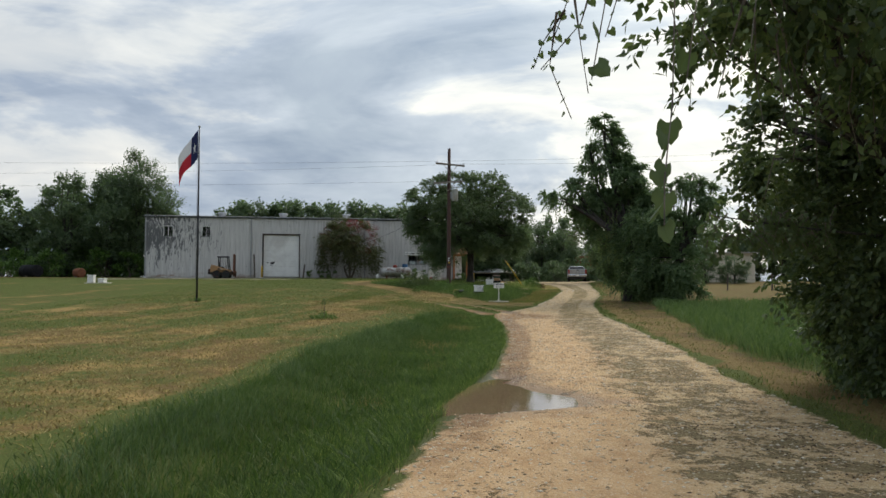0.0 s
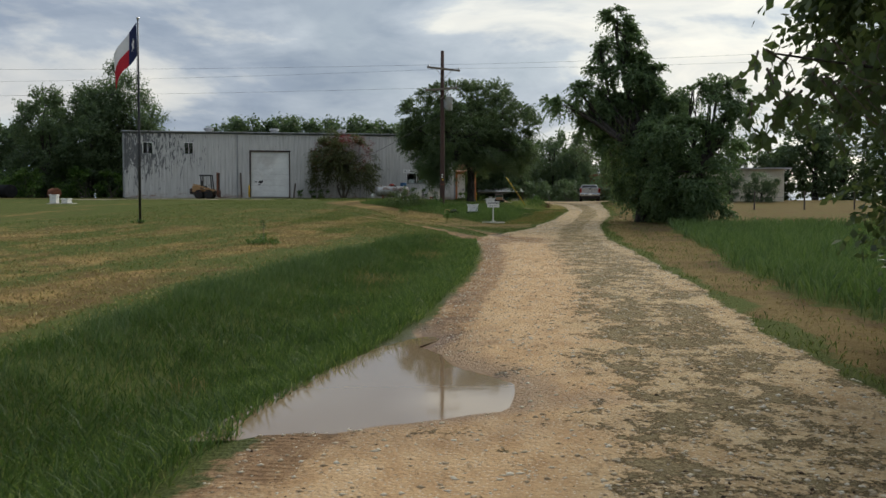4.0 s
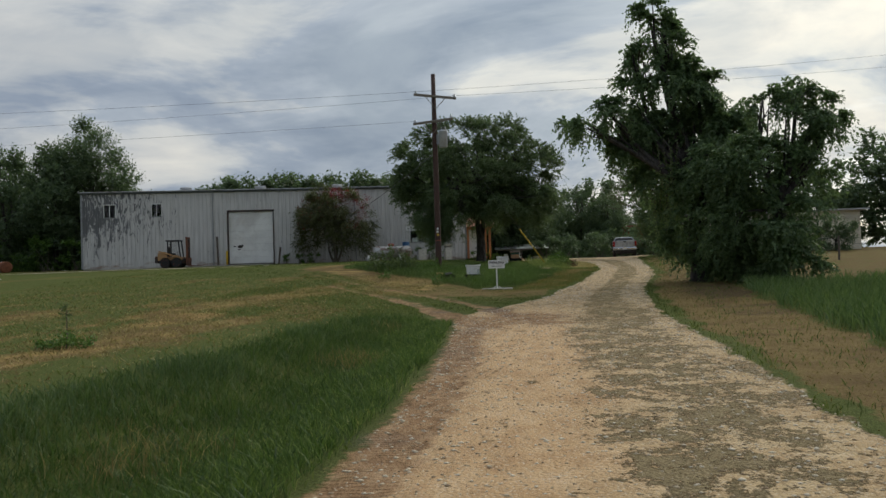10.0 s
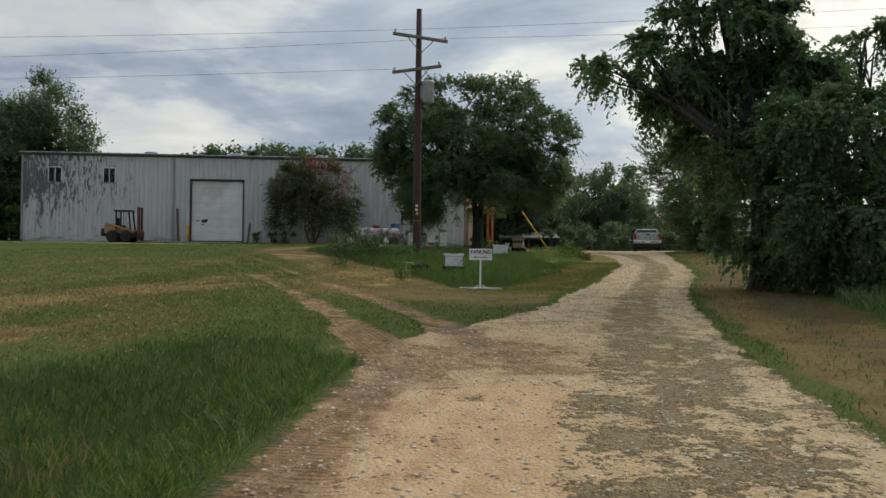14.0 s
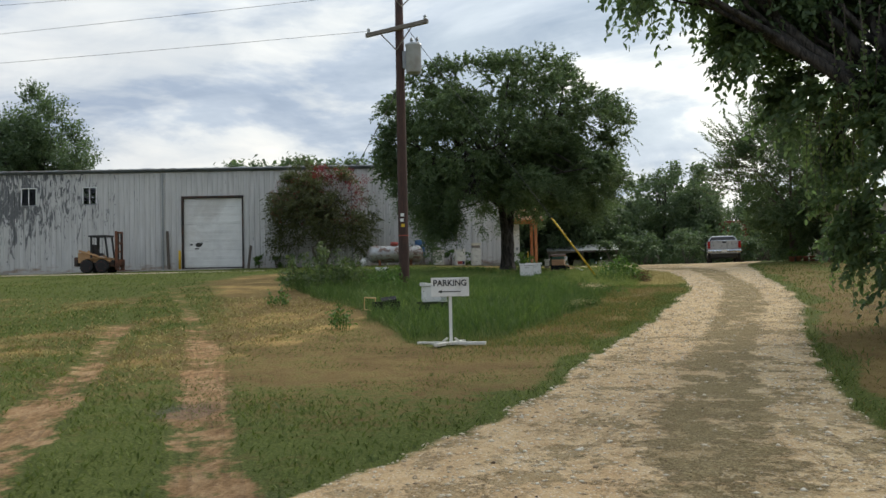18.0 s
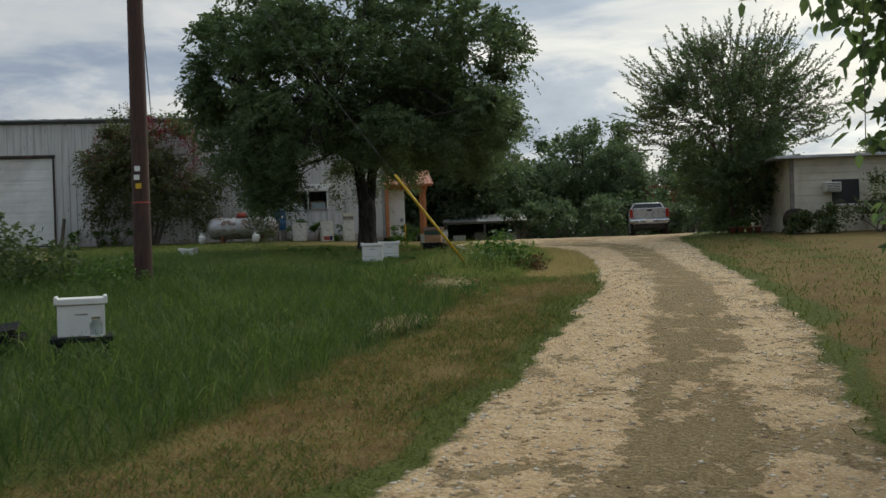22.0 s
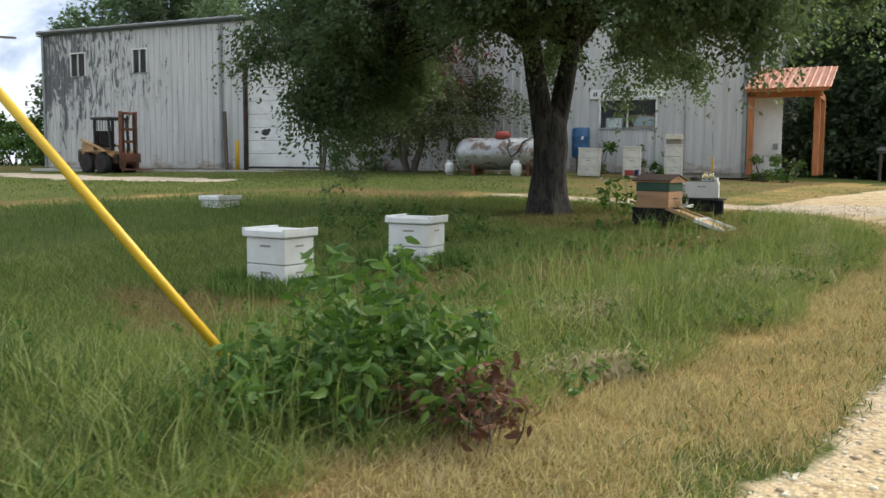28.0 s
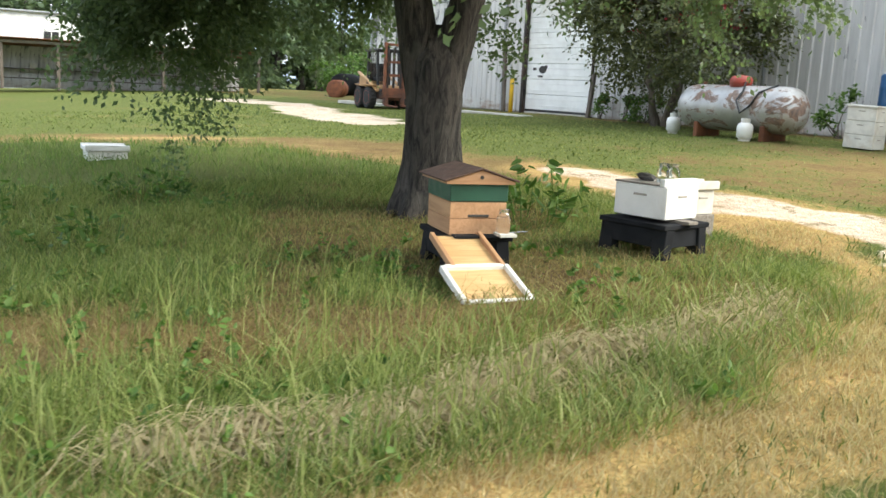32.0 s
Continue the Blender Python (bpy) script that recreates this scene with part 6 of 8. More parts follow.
def build_parking_sign():
    x, y = 3.36, 54.12
    t = thing("parking_sign", "white PARKING sign with a black arrow on a wooden foot", "sign", pose(x, y, gz(x, y), 0, 0, 8))
    zc = 1.618 - gz(x, y)
    part("board", box(0, 0, zc, 0.62, 0.022, 0.31, 0.004), M_white, t)
    part("post", box(0, 0.03, zc * 0.5 + 0.02, 0.05, 0.035, zc, 0.004), M_white, t)
    for rz, ln in ((-14, 1.15), (62, 0.95)):
        part("foot_board", box(0, 0.02, 0.045, ln, 0.085, 0.05, 0.006), M_oldwhite, t, m=pose(0, 0, 0.002 * rz / 62, 0, 0, rz))
    for sx in (-1, 1):
        part("brace", box(sx * 0.10, 0.03, 0.14, 0.28, 0.02, 0.03, 0.004), M_oldwhite, t, m=pose(0, 0, 0, 0, sx * 38, 0) @ pose(0, 0, 0))
    word = text_mesh("PARKING", 0.142, 0.002)
    wide = max(v.co.x for v in word.verts) - min(v.co.x for v in word.verts)
    word.transform(Matrix.Diagonal((0.54 / wide, 1, 1, 1)))
    part("lettering", word, M_ink, t, "black word PARKING", m=pose(0, -0.0145, zc + 0.062, 90))
    arrow = bmesh.new()
    out = [(-0.20, -0.075), (-0.135, -0.045), (-0.135, -0.067), (0.17, -0.067), (0.17, -0.083), (-0.135, -0.083), (-0.135, -0.105)]
    join_bm(arrow, prism(out, -0.015, -0.011))
    part("arrow", arrow, M_ink, t, "black arrow", m=pose(0, 0, zc))


build_parking_sign()


# ---- beehives ----
def hive_box(owner, z0, h, w, d, mat, name="hive_body", handle=True):
    b = part(name, box(0, 0, z0 + h / 2, w, d, h - 0.006, 0.006), mat, owner)
    if handle:
        # slots are slightly raised bars, darker in colour as a hollow's shade
        for sy in (-1, 1):
            part("hand_slot", box(0, sy * (d / 2 + 0.0015), z0 + h * 0.70, 0.13, 0.008, 0.018, 0.003), M_slot, b)
        for sx in (-1, 1):
            part("hand_slot", box(sx * (w / 2 + 0.0015), 0, z0 + h * 0.70, 0.008, 0.11, 0.018, 0.003), M_slot, b)
    return b


def hive_lid(owner, z0, w, d, mat, cleats=True):
    li = part("lid", box(0, 0, z0 + 0.035, w + 0.05, d + 0.05, 0.065, 0.008), mat, owner)
    if cleats:
        for s in (-1, 1):
            part("cleat", box(s * (w / 2 + 0.012), 0, z0 + 0.048, 0.035, d + 0.06, 0.075, 0.004), mat, li)
    return li


def white_hive(x, y, rz, boxes=2, top=2.2, label="white two-storey beehive in long grass", w=0.41, d=0.51):
    t = thing("beehive", label, "beehive", pose(x, y, min(top - 0.11 - 0.245 * boxes, gz(x, y) + 0.01), 0, 0, rz), "beehives")
    z = 0.03
    part("floor_board", box(0, 0, 0.018, w + 0.01, d + 0.05, 0.034, 0.004), M_white, t)
    for _ in range(boxes):
        hive_box(t, z, 0.244, w, d, M_white)
        z += 0.245
    hive_lid(t, z, w, d, M_white)
    # no real opening: a dark bar whose colour holds the shade inside
    part("entrance", box(0, -d / 2 - 0.004, 0.045, w * 0.8, 0.006, 0.016), M_grime_hole, t)
    return t


def stand(owner, w, d, h, lean=0.06):
    """A splayed black bench: top, apron and four legs."""
    part("stand_top", box(0, 0, h - 0.02, w, d, 0.04, 0.006), M_black, owner)
    for sy in (-1, 1):
        part("apron", box(0, sy * (d / 2 - 0.04), h - 0.11, w * 0.9, 0.03, 0.15, 0.004), M_black, owner)
        part("apron", box(sy * (w / 2 - 0.04), 0, h - 0.11, 0.03, d * 0.8, 0.15, 0.004), M_black, owner)
        for sx in (-1, 1):
            part("leg", box(0, 0, 0, 0.13, 0.10, h - 0.03, 0.006), M_black, owner, m=pose(sx * (w / 2 - 0.07), sy * (d / 2 - 0.07), (h - 0.03) / 2, sy * 6, 0, 0))


def jar(owner, m, r=0.055, h=0.15):
    j = part("jar", lathe([(r * 0.9, 0), (r, 0.01), (r, h * 0.75), (r * 0.7, h * 0.86), (r * 0.7, h)], 14), M_glass, owner, "clear glass feeder jar", True, m)
    part("jar_lid", lathe([(r * 0.76, h), (r * 0.76, h + 0.02), (0.0, h + 0.022)], 14), M_chrome, j)
    return j


white_hive(3.44, 71.12, 4, 2, 2.22, w=0.47, d=0.40)
white_hive(3.56, 73.03, 12, 2, 2.26, w=0.48, d=0.41)
white_hive(-2.75, 75.65, 6, 1, 2.26, "white single-storey beehive half hidden in grass")
for dx, dy, n, r in ((0, 0, 1, 4), (0.75, 0.25, 0, -6)):
    x, y = -26.9 + dx, 70.15 + dy
    t = thing("beehive", "low white nucleus hive out in the mown field", "beehive", pose(x, y, gz(x, y), 0, 0, r), "beehives")
    hive_box(t, 0.05, 0.25 + 0.28 * n, 0.45, 0.55, M_white)
    hive_lid(t, 0.30 + 0.28 * n, 0.45, 0.55, M_white)
    part("pallet", box(0.1, 0, 0.025, 1.0, 0.7, 0.05, 0.006), M_oldwhite, t)

# hive on a low stand behind the sign, with an entrance feeder
ax, ay = 2.30, 58.72
ta = thing("beehive", "white beehive with a jar feeder on a low dark stand", "beehive", pose(ax, ay, gz(ax, ay) + 0.05, 0, 0, 26), "beehives")
part("stand_top", box(0, 0, 0.15, 0.60, 0.60, 0.05, 0.006), M_black, ta)
for sx in (-1, 1):
    part("stand_rail", box(sx * 0.22, 0, 0.04, 0.09, 0.56, 0.19, 0.008), M_black, ta)
hive_box(ta, 0.175, 0.33, 0.46, 0.38, M_white)
hive_lid(ta, 0.505, 0.46, 0.38, M_white)
jar(ta, pose(0.14, -0.25, 0.19), 0.06, 0.17)
part("feeder_base", box(0.14, -0.26, 0.186, 0.13, 0.12, 0.02, 0.003), M_oldwhite, ta)

# black trough and a pale wooden hive frame beside it
tx, ty = 1.20, 58.95
tt = thing("trough", "black plastic trough with a loose lid lying in the grass", "trough", pose(tx, ty, gz(tx, ty), 0, 0, 10))
sh = bmesh.new()
for (cx, cy, sx, sy) in ((0, -0.2, 0.56, 0.03), (0, 0.2, 0.56, 0.03), (-0.28, 0, 0.03, 0.42), (0.28, 0, 0.03, 0.42)):
    box(cx, cy, 0.13, sx, sy, 0.20, 0.008, sh)
box(0, 0, 0.03, 0.56, 0.42, 0.03, 0.004, sh)
part("shell", sh, M_black, tt)
part("rim", box(0, -0.225, 0.225, 0.62, 0.04, 0.025, 0.006), M_black, tt)
part("lid", box(0.0, 0.0, 0.0, 0.34, 0.30, 0.03, 0.006), M_black, tt, m=pose(0.04, 0.10, 0.285, 14, -6, 8))
tf = thing("wooden_tray", "pale wooden hive frame leaning on the black trough", "tray", pose(tx - 0.36, ty - 0.10, gz(tx, ty) + 0.06, 12, 4, 8))
for cx, cz, sx, sz in ((0, 0.27, 0.26, 0.025), (0, 0.0, 0.22, 0.02), (-0.12, 0.135, 0.02, 0.27), (0.12, 0.135, 0.02, 0.27)):
    part("bar", box(cx, 0, cz, sx, 0.03, sz, 0.003), M_palewood, tf)


def build_cedar_hive():
    x, y = 4.30, 77.86
    t = thing("garden_hive", "cedar beehive with green storey and gabled roof on black stand", "beehive", pose(x, y, gz(x, y) - 0.02, 0, 0, -4), "beehives")
    base = 2.205 - gz(x, y) + 0.02
    stand(t, 0.62, 0.52, base)
    w, d = 0.51, 0.43
    for k in range(2):
        part("cedar_board", box(0, 0, base + 0.06 + 0.12 * k, w, d, 0.117, 0.004), M_cedar, t)
    part("green_storey", box(0, 0, base + 0.305, w + 0.012, d + 0.012, 0.125, 0.006), M_hivegreen, t, "dark green painted storey")
    z = base + 0.37
    half, rise, run = d / 2 + 0.045, 0.10, w / 2 + 0.055
    part("gable", prism([(-half, z), (half, z), (half, z + 0.02), (0, z + rise), (-half, z + 0.02)], -run + 0.02, run - 0.02), M_cedar, t, m=pose(0, 0, 0, 0, 0, 90))
    for s in (-1, 1):
        sl = math.atan2(rise - 0.02, half)
        part("roof_slope", box(0, 0, 0, run * 2, (half + 0.03) / math.cos(sl), 0.014, 0.004), M_shingle, t, m=pose(0, s * (half / 2 + 0.012), z + 0.068, -s * math.degrees(sl), 0, 0))
    # vent and entrance are solid pieces, the holes' shade put into their colour
    part("vent_hole", lathe([(0.0, 0), (0.014, 0), (0.014, 0.012), (0.0, 0.012)], 10), M_grime_hole, t, m=pose(run - 0.026, 0, z + 0.05, 0, 90, 0))
    part("entrance_slot", box(w / 2 + 0.002, 0, base + 0.14, 0.008, 0.16, 0.02, 0.003), M_grime_hole, t)
    part("doorstep", box(w / 2 + 0.04, 0.02, base + 0.0, 0.10, 0.44, 0.02, 0.004), M_black, t)
    jar(t, pose(w / 2 + 0.07, 0.17, base + 0.03), 0.05, 0.15)
    part("feeder_base", box(w / 2 + 0.09, 0.18, base + 0.018, 0.14, 0.13, 0.022, 0.003), M_oldwhite, t)
    part("hive_tool", tube([(w / 2 + 0.08, 0.2, base + 0.03), (w / 2 + 0.12, 0.34, base + 0.045)], 0.006, 5), M_chrome, t)
    spots = rng.normal(size=(70, 2)) * np.array([0.07, 0.055])
    # landing ramp: an inclined board, then a shallow white-framed tray
    r = thing("landing_ramp", "two pale boards ramping down from the hive entrance", "ramp", pose(x + w / 2 + 0.02, y - 0.24, gz(x, y), 0, 0, 2))
    g0 = gz(x, y)
    a, b, c = Vector((0.0, 0.06, 2.20 - g0)), Vector((0.44, -0.01, 2.05 - g0)), Vector((0.87, -0.06, 1.915 - g0))
    for name, p, q, wd in (("ramp_board", a, b, 0.36), ("ramp_tray", b, c, 0.46)):
        m = (p + q) / 2
        pitch = math.degrees(math.atan2(p.z - q.z, (q - p).xy.length))
        o = part(name, box(0, 0, 0, (q - p).length, wd, 0.018, 0.003), M_palewood, r, m=pose(m.x, m.y, m.z, 0, pitch, -4))
        for s in (-1, 1):
            part("edge_strip", box(0, s * wd / 2, 0.018, (q - p).length, 0.032, 0.05, 0.004), M_white if name == "ramp_tray" else M_cedar, o)
        if name == "ramp_tray":
            part("edge_strip", box((q - p).length / 2, 0, 0.018, 0.03, wd, 0.045, 0.004), M_white, o)
            part("edge_strip", box(-(q - p).length / 2, 0, 0.020, 0.035, wd - 0.04, 0.04, 0.004), M_white, o)


build_cedar_hive()


def build_white_bench_hive():
    x, y = 4.33, 79.52
    t = thing("beehive", "white beehive with jars on its lid, standing on a black bench", "beehive", pose(x, y, gz(x, y) - 0.02, 0, 0, 17), "beehives")
    base = 2.30 - gz(x, y)
    stand(t, 0.66, 0.58, base)
    part("slat", box(0.02, 0.0, base + 0.012, 0.72, 0.12, 0.024, 0.003), M_greywood, t)
    hive_box(t, base + 0.025, 0.26, 0.51, 0.41, M_white)
    part("inner_cover", box(-0.02, 0, base + 0.292, 0.50, 0.40, 0.014, 0.003), M_greywood, t)
    part("lid", box(0.21, 0, base + 0.315, 0.05, 0.43, 0.06, 0.005), M_white, t)
    for dx in (0.04, 0.13):
        jar(t, pose(dx, 0.02, base + 0.30), 0.055, 0.13)
    own = bmesh.new()
    bmesh.ops.create_icosphere(own, subdivisions=2, radius=0.09)
    for v in own.verts:
        v.co *= 0.8 + 0.4 * noise.noise(v.co * 14)
    own.transform(pose(-0.11, 0.0, base + 0.325) @ Matrix.Diagonal((1.15, 0.8, 0.5, 1)))
    part("peat_lump", own, M_grime_hole, t, "dark lump of fuel")
    x2, y2 = 3.70, 80.42
    n = thing("nucleus_hive", "small white nucleus hive behind the bench", "beehive", pose(x2, y2, gz(x2, y2), 0, 0, 10), "beehives")
    part("block", box(0, 0, 0.11, 0.2, 0.3, 0.22, 0.006), M_greywood, n)
    hive_box(n, 0.22, 0.22, 0.16, 0.28, M_oldwhite)
    hive_lid(n, 0.44, 0.16, 0.28, M_oldwhite)


build_white_bench_hive()

# old hive stacks along the wall
for u, off, w, h, rz, kind in ((26.0, 3.25, 0.58, 0.78, 5, 0), (27.2, 3.0, 0.50, 0.86, 12, 1), (28.15, 1.9, 0.50, 0.95, 8, 2)):
    p = at_wall(u, off)
    t = thing("hive_stack", ("weathered white hive boxes leaning in a stack by the wall", "weathered white hive stack with a faded red and blue label", "tall white hive stack with a yellowed box on top")[kind], "beehive", pose(p.x, p.y, p.z, 0, 2 if kind == 0 else 0, 10 + rz), "old hives by the wall")
    n = 3
    for k in range(n):
        hive_box(t, h / n * k + 0.02, h / n, w, 0.46, M_oldwhite)
    part("lid", box(0, 0, h + 0.035, w + 0.04, 0.50, 0.035, 0.005), M_oldwhite, t)
    if kind == 1:
        part("red_label", box(-0.06, -0.235, 0.16, 0.26, 0.008, 0.16), M_redpaint, t, "faded red label")
        part("blue_label", box(0.14, -0.235, 0.16, 0.12, 0.008, 0.18), M_flagblue, t, "dark blue label")
    if kind == 2:
        part("grey_block", box(0, 0, h + 0.13, 0.42, 0.36, 0.14, 0.006), M_greywood, t)
        part("yellow_box", box(0, 0, h + 0.27, 0.5, 0.44, 0.14, 0.01), M_cream, t, "yellowed plastic box")


# ---- tanks and drums ----
def build_tank():
    p = at_wall(23.65, 4.0)
    t = thing("propane_tank", "silver propane tank with peeling rusty paint on short legs", "propane tank", pose(p.x, p.y, p.z, 0, 0, 10.1))
    R, L = 0.47, 3.05
    prof = [(0.02, -L / 2)] + [(R * math.sin(a), -L / 2 + 0.36 - 0.36 * math.cos(a)) for a in (0.3, 0.6, 0.9, 1.2, 1.57)]
    prof += [(r, -z) for r, z in prof[::-1]]
    part("tank_shell", lathe(prof, 32, "X"), M_tank, t, smooth=True, m=pose(0, 0, R + 0.14))
    for x in (-0.85, 0.85):
        part("saddle", box(x, 0, 0.13, 0.12, 0.72, 0.32, 0.02), M_rust, t)
    part("dome", lathe([(0.22, 0), (0.23, 0.14), (0.19, 0.22), (0.0, 0.25)], 18), M_redpaint, t, "faded red valve dome", True, pose(-0.05, 0, 2 * R + 0.10))
    part("hose", tube([(0.15, -0.1, 2 * R + 0.2), (0.30, -0.35, 2 * R + 0.02), (0.28, -0.50, R + 0.3), (0.42, -0.53, R + 0.05), (0.62, -0.50, R + 0.2), (0.72, -0.38, 2 * R), (0.95, -0.1, 2 * R + 0.16)], 0.022, 7), M_black2, t, "black rubber hose", True)
    part("lift_lug", box(-1.0, 0, 2 * R + 0.15, 0.10, 0.03, 0.08, 0.008), M_rust, t)
    for (bx, by), s in (((-6.565, 87.709), 1.0), ((-4.202, 87.687), 1.05), ((-5.6, 88.9), 0.8)):
        g = thing("gas_bottle", "small white steel gas bottle on the ground", "gas bottle", pose(bx, by, gz(bx, by), 0, 0, rnd.uniform(0, 90)), "gas bottles")
        part("foot_ring", lathe([(0.11 * s, 0), (0.11 * s, 0.04), (0.10 * s, 0.04)], 18), M_oldwhite, g)
        part("bottle", lathe([(0.09 * s, 0.03), (0.15 * s, 0.08), (0.155 * s, 0.27), (0.13 * s, 0.34), (0.05 * s, 0.38), (0.03 * s, 0.40)], 20), M_white, g, smooth=True)
        part("collar", lathe([(0.085 * s, 0.36), (0.09 * s, 0.45), (0.08 * s, 0.45), (0.075 * s, 0.36)], 16), M_white, g)
        part("valve", lathe([(0.02, 0.38), (0.025, 0.44), (0.0, 0.45)], 8), M_chrome, g)


build_tank()
pb = at_wall(24.95, 0.75)
db = thing("drum_block", "grey timber blocks under the drum", "block", pose(pb.x, pb.y, pb.z, 0, 0, 10))
for s in (-1, 1):
    part("block", box(s * 0.17, 0, 0.24, 0.2, 0.5, 0.5, 0.01), M_greywood, db)
dr = thing("drum", "blue plastic drum standing on blocks by the wall", "drum", pose(pb.x, pb.y, pb.z + 0.49))
part("shell", lathe([(0.27, 0), (0.29, 0.03), (0.29, 0.30), (0.30, 0.33), (0.29, 0.36), (0.29, 0.62), (0.30, 0.65), (0.29, 0.68), (0.285, 0.90), (0.25, 0.95), (0.0, 0.95)], 28), M_blue, dr, smooth=True)
part("bung", lathe([(0.035, 0.95), (0.035, 0.975), (0.0, 0.98)], 10), M_white, dr, m=pose(0.14, 0, 0))
part("label", box(0.12, -0.267, 0.62, 0.10, 0.012, 0.10), M_white, dr, "small white label", m=pose(0, 0, 0, 0, 0, 10))

# posts by the wall
for u, off, h, mat, lean, lab in ((10.99, 0.45, 1.15, M_yellow, 0, "short yellow steel bollard beside the door"), (14.95, 0.45, 1.35, M_postwood, 7, "leaning dark timber beside the door"), (10.30, 0.25, 2.3, M_postwood, -2, "tall dark timber leaning on the siding"), (31.45, 8.5, 0.85, M_yellow, 1, "thin yellow marker post in the grass")):
    p = at_wall(u, off) if off < 5 else Vector(ground_at(2.55, 84.85))
    r = 0.02 if off > 4 else 0.075
    t = thing("bollard" if mat is M_yellow else "timber_post", lab, "post", pose(p.x, p.y, p.z, 0, lean, 10))
    if mat is M_yellow:
        part("post", lathe([(r, -0.1), (r, h - 0.04), (r * 0.7, h), (0.0, h)], 14), mat, t, smooth=True)
    else:
        part("post", box(0, 0, h / 2 - 0.05, 0.14, 0.10, h + 0.1, 0.012), mat, t)

cs = at_wall(8.2, 2.35)
sl = thing("concrete_strip", "narrow pale concrete strip in front of the workshop", "slab", pose(cs.x, cs.y, cs.z + 0.03, 0, 0, 10.1))
for k in range(5):
    part("slab", box(-4.9 + 2.45 * k, 0, 0.0, 2.43, 0.55, 0.12, 0.012), M_concrete, sl)


# ---- mast forklift built on a skid-steer chassis ----
def wheel(owner, m, R=0.36, W=0.26, rim=None):
    w = part("wheel", lathe([(R * 0.66, -W / 2), (R * 0.9, -W / 2), (R, -W / 2 + 0.05), (R, W / 2 - 0.05), (R * 0.9, W / 2), (R * 0.62, W / 2)], 26), M_tyre, owner, m=m)
    for k in range(18):
        a = 2 * math.pi * k / 18
        part("lug", box(0, 0, 0, 0.05, 0.05, W * 0.9, 0.01), M_tyre, w, m=pose(R * math.cos(a), R * math.sin(a), 0, 14, 0, math.degrees(a)))
    part("rim", lathe([(0.0, -W * 0.42), (R * 0.3, -W * 0.42), (R * 0.34, -W * 0.47), (R * 0.62, -W * 0.42), (R * 0.67, -W * 0.52), (R * 0.67, W * 0.52), (R * 0.62, W * 0.42), (R * 0.34, W * 0.47), (R * 0.3, W * 0.42), (0.0, W * 0.42)], 20), rim or M_rim, w, "red steel rim")
    return w


def build_forklift():
    p = at_wall(7.6, 3.6)
    t = thing("forklift", "old cream and rust skid-steer forklift with a mast and roll cage", "forklift", pose(p.x, p.y, p.z, 0, 0, 4))
    for x in (-0.55, 0.30):
        for s in (-1, 1):
            wheel(t, pose(x, s * 0.60, 0.36, 90))
    part("chassis", box(-0.1, 0, 0.50, 1.9, 0.86, 0.36, 0.04), M_machdark, t)
    bm = prism([(-1.15, 0.55), (0.72, 0.55), (0.72, 0.78), (0.40, 0.82), (-0.35, 0.80), (-0.62, 1.12), (-1.15, 1.12)], -0.44, 0.44)
    bmesh.ops.bevel(bm, geom=bm.edges[:], offset=0.03, segments=1, affect="EDGES")
    part("body", bm, M_machine, t, "faded cream body")
    part("counterweight", box(-1.25, 0, 0.62, 0.22, 0.95, 0.5, 0.05), M_machdark, t)
    for s in (-1, 1):
        part("lift_arm", tube([(-1.05, s * 0.50, 1.22), (-0.2, s * 0.52, 0.98), (0.72, s * 0.50, 0.62)], 0.055, 8), M_machine, t)
        part("fender", box(-0.1, s * 0.60, 0.80, 1.5, 0.24, 0.035, 0.01), M_machine, t)
    for x in (-0.40, 0.36):
        for s in (-1, 1):
            part("cage_post", box(0, 0, 0, 0.09, 0.09, 1.22, 0.012), M_black2, t, m=pose(x + (0.10 if x > 0 else 0), s * 0.40, 1.38, 0, -7 if x > 0 else 0, 0))
    part("cage_roof", box(-0.03, 0, 2.0, 1.02, 0.96, 0.10, 0.02), M_black2, t)
    part("cage_back", box(-0.43, 0, 1.25, 0.03, 0.78, 0.62, 0.008), M_black2, t)
    for k in range(5):
        part("side_bar", cyl((-0.38 + 0.15 * k, -0.41, 1.05), (-0.38 + 0.15 * k, -0.41, 1.95), 0.013, seg=6), M_machdark, t)
    part("seat", box(-0.18, 0, 1.02, 0.42, 0.46, 0.14, 0.04), M_black2, t)
    part("seat_back", box(-0.38, 0, 1.28, 0.12, 0.46, 0.46, 0.04), M_black2, t)
    for s in (-1, 1):
        part("lever", cyl((0.22, s * 0.16, 0.85), (0.26, s * 0.16, 1.25), 0.014, seg=6), M_machdark, t)
    mast = part("mast", box(0.98, 0, 1.15, 0.06, 0.62, 0.10, 0.01), M_mast, t, "rusty lifting mast")
    for s in (-1, 1):
        part("mast_rail", box(0.98, s * 0.34, 1.20, 0.13, 0.085, 2.1, 0.012), M_mast, mast)
        part("inner_rail", box(1.0, s * 0.24, 1.17, 0.10, 0.06, 2.05, 0.01), M_machdark, mast)
        part("fork", prism([(1.06, 0.10), (1.95, 0.10), (1.95, 0.125), (1.12, 0.16), (1.12, 0.70), (1.06, 0.70)], s * 0.3 - 0.06, s * 0.3 + 0.06), M_mast, mast)
    for z in (0.35, 1.6, 2.18):
        part("cross_bar", box(0.98, 0, z, 0.10, 0.72, 0.09, 0.012), M_mast, mast)
    part("carriage", box(1.08, 0, 0.55, 0.06, 0.92, 0.34, 0.015), M_mast, mast)
    part("hydraulic_ram", cyl((0.95, 0, 0.3), (0.95, 0, 2.1), 0.045, seg=10), M_machdark, mast)


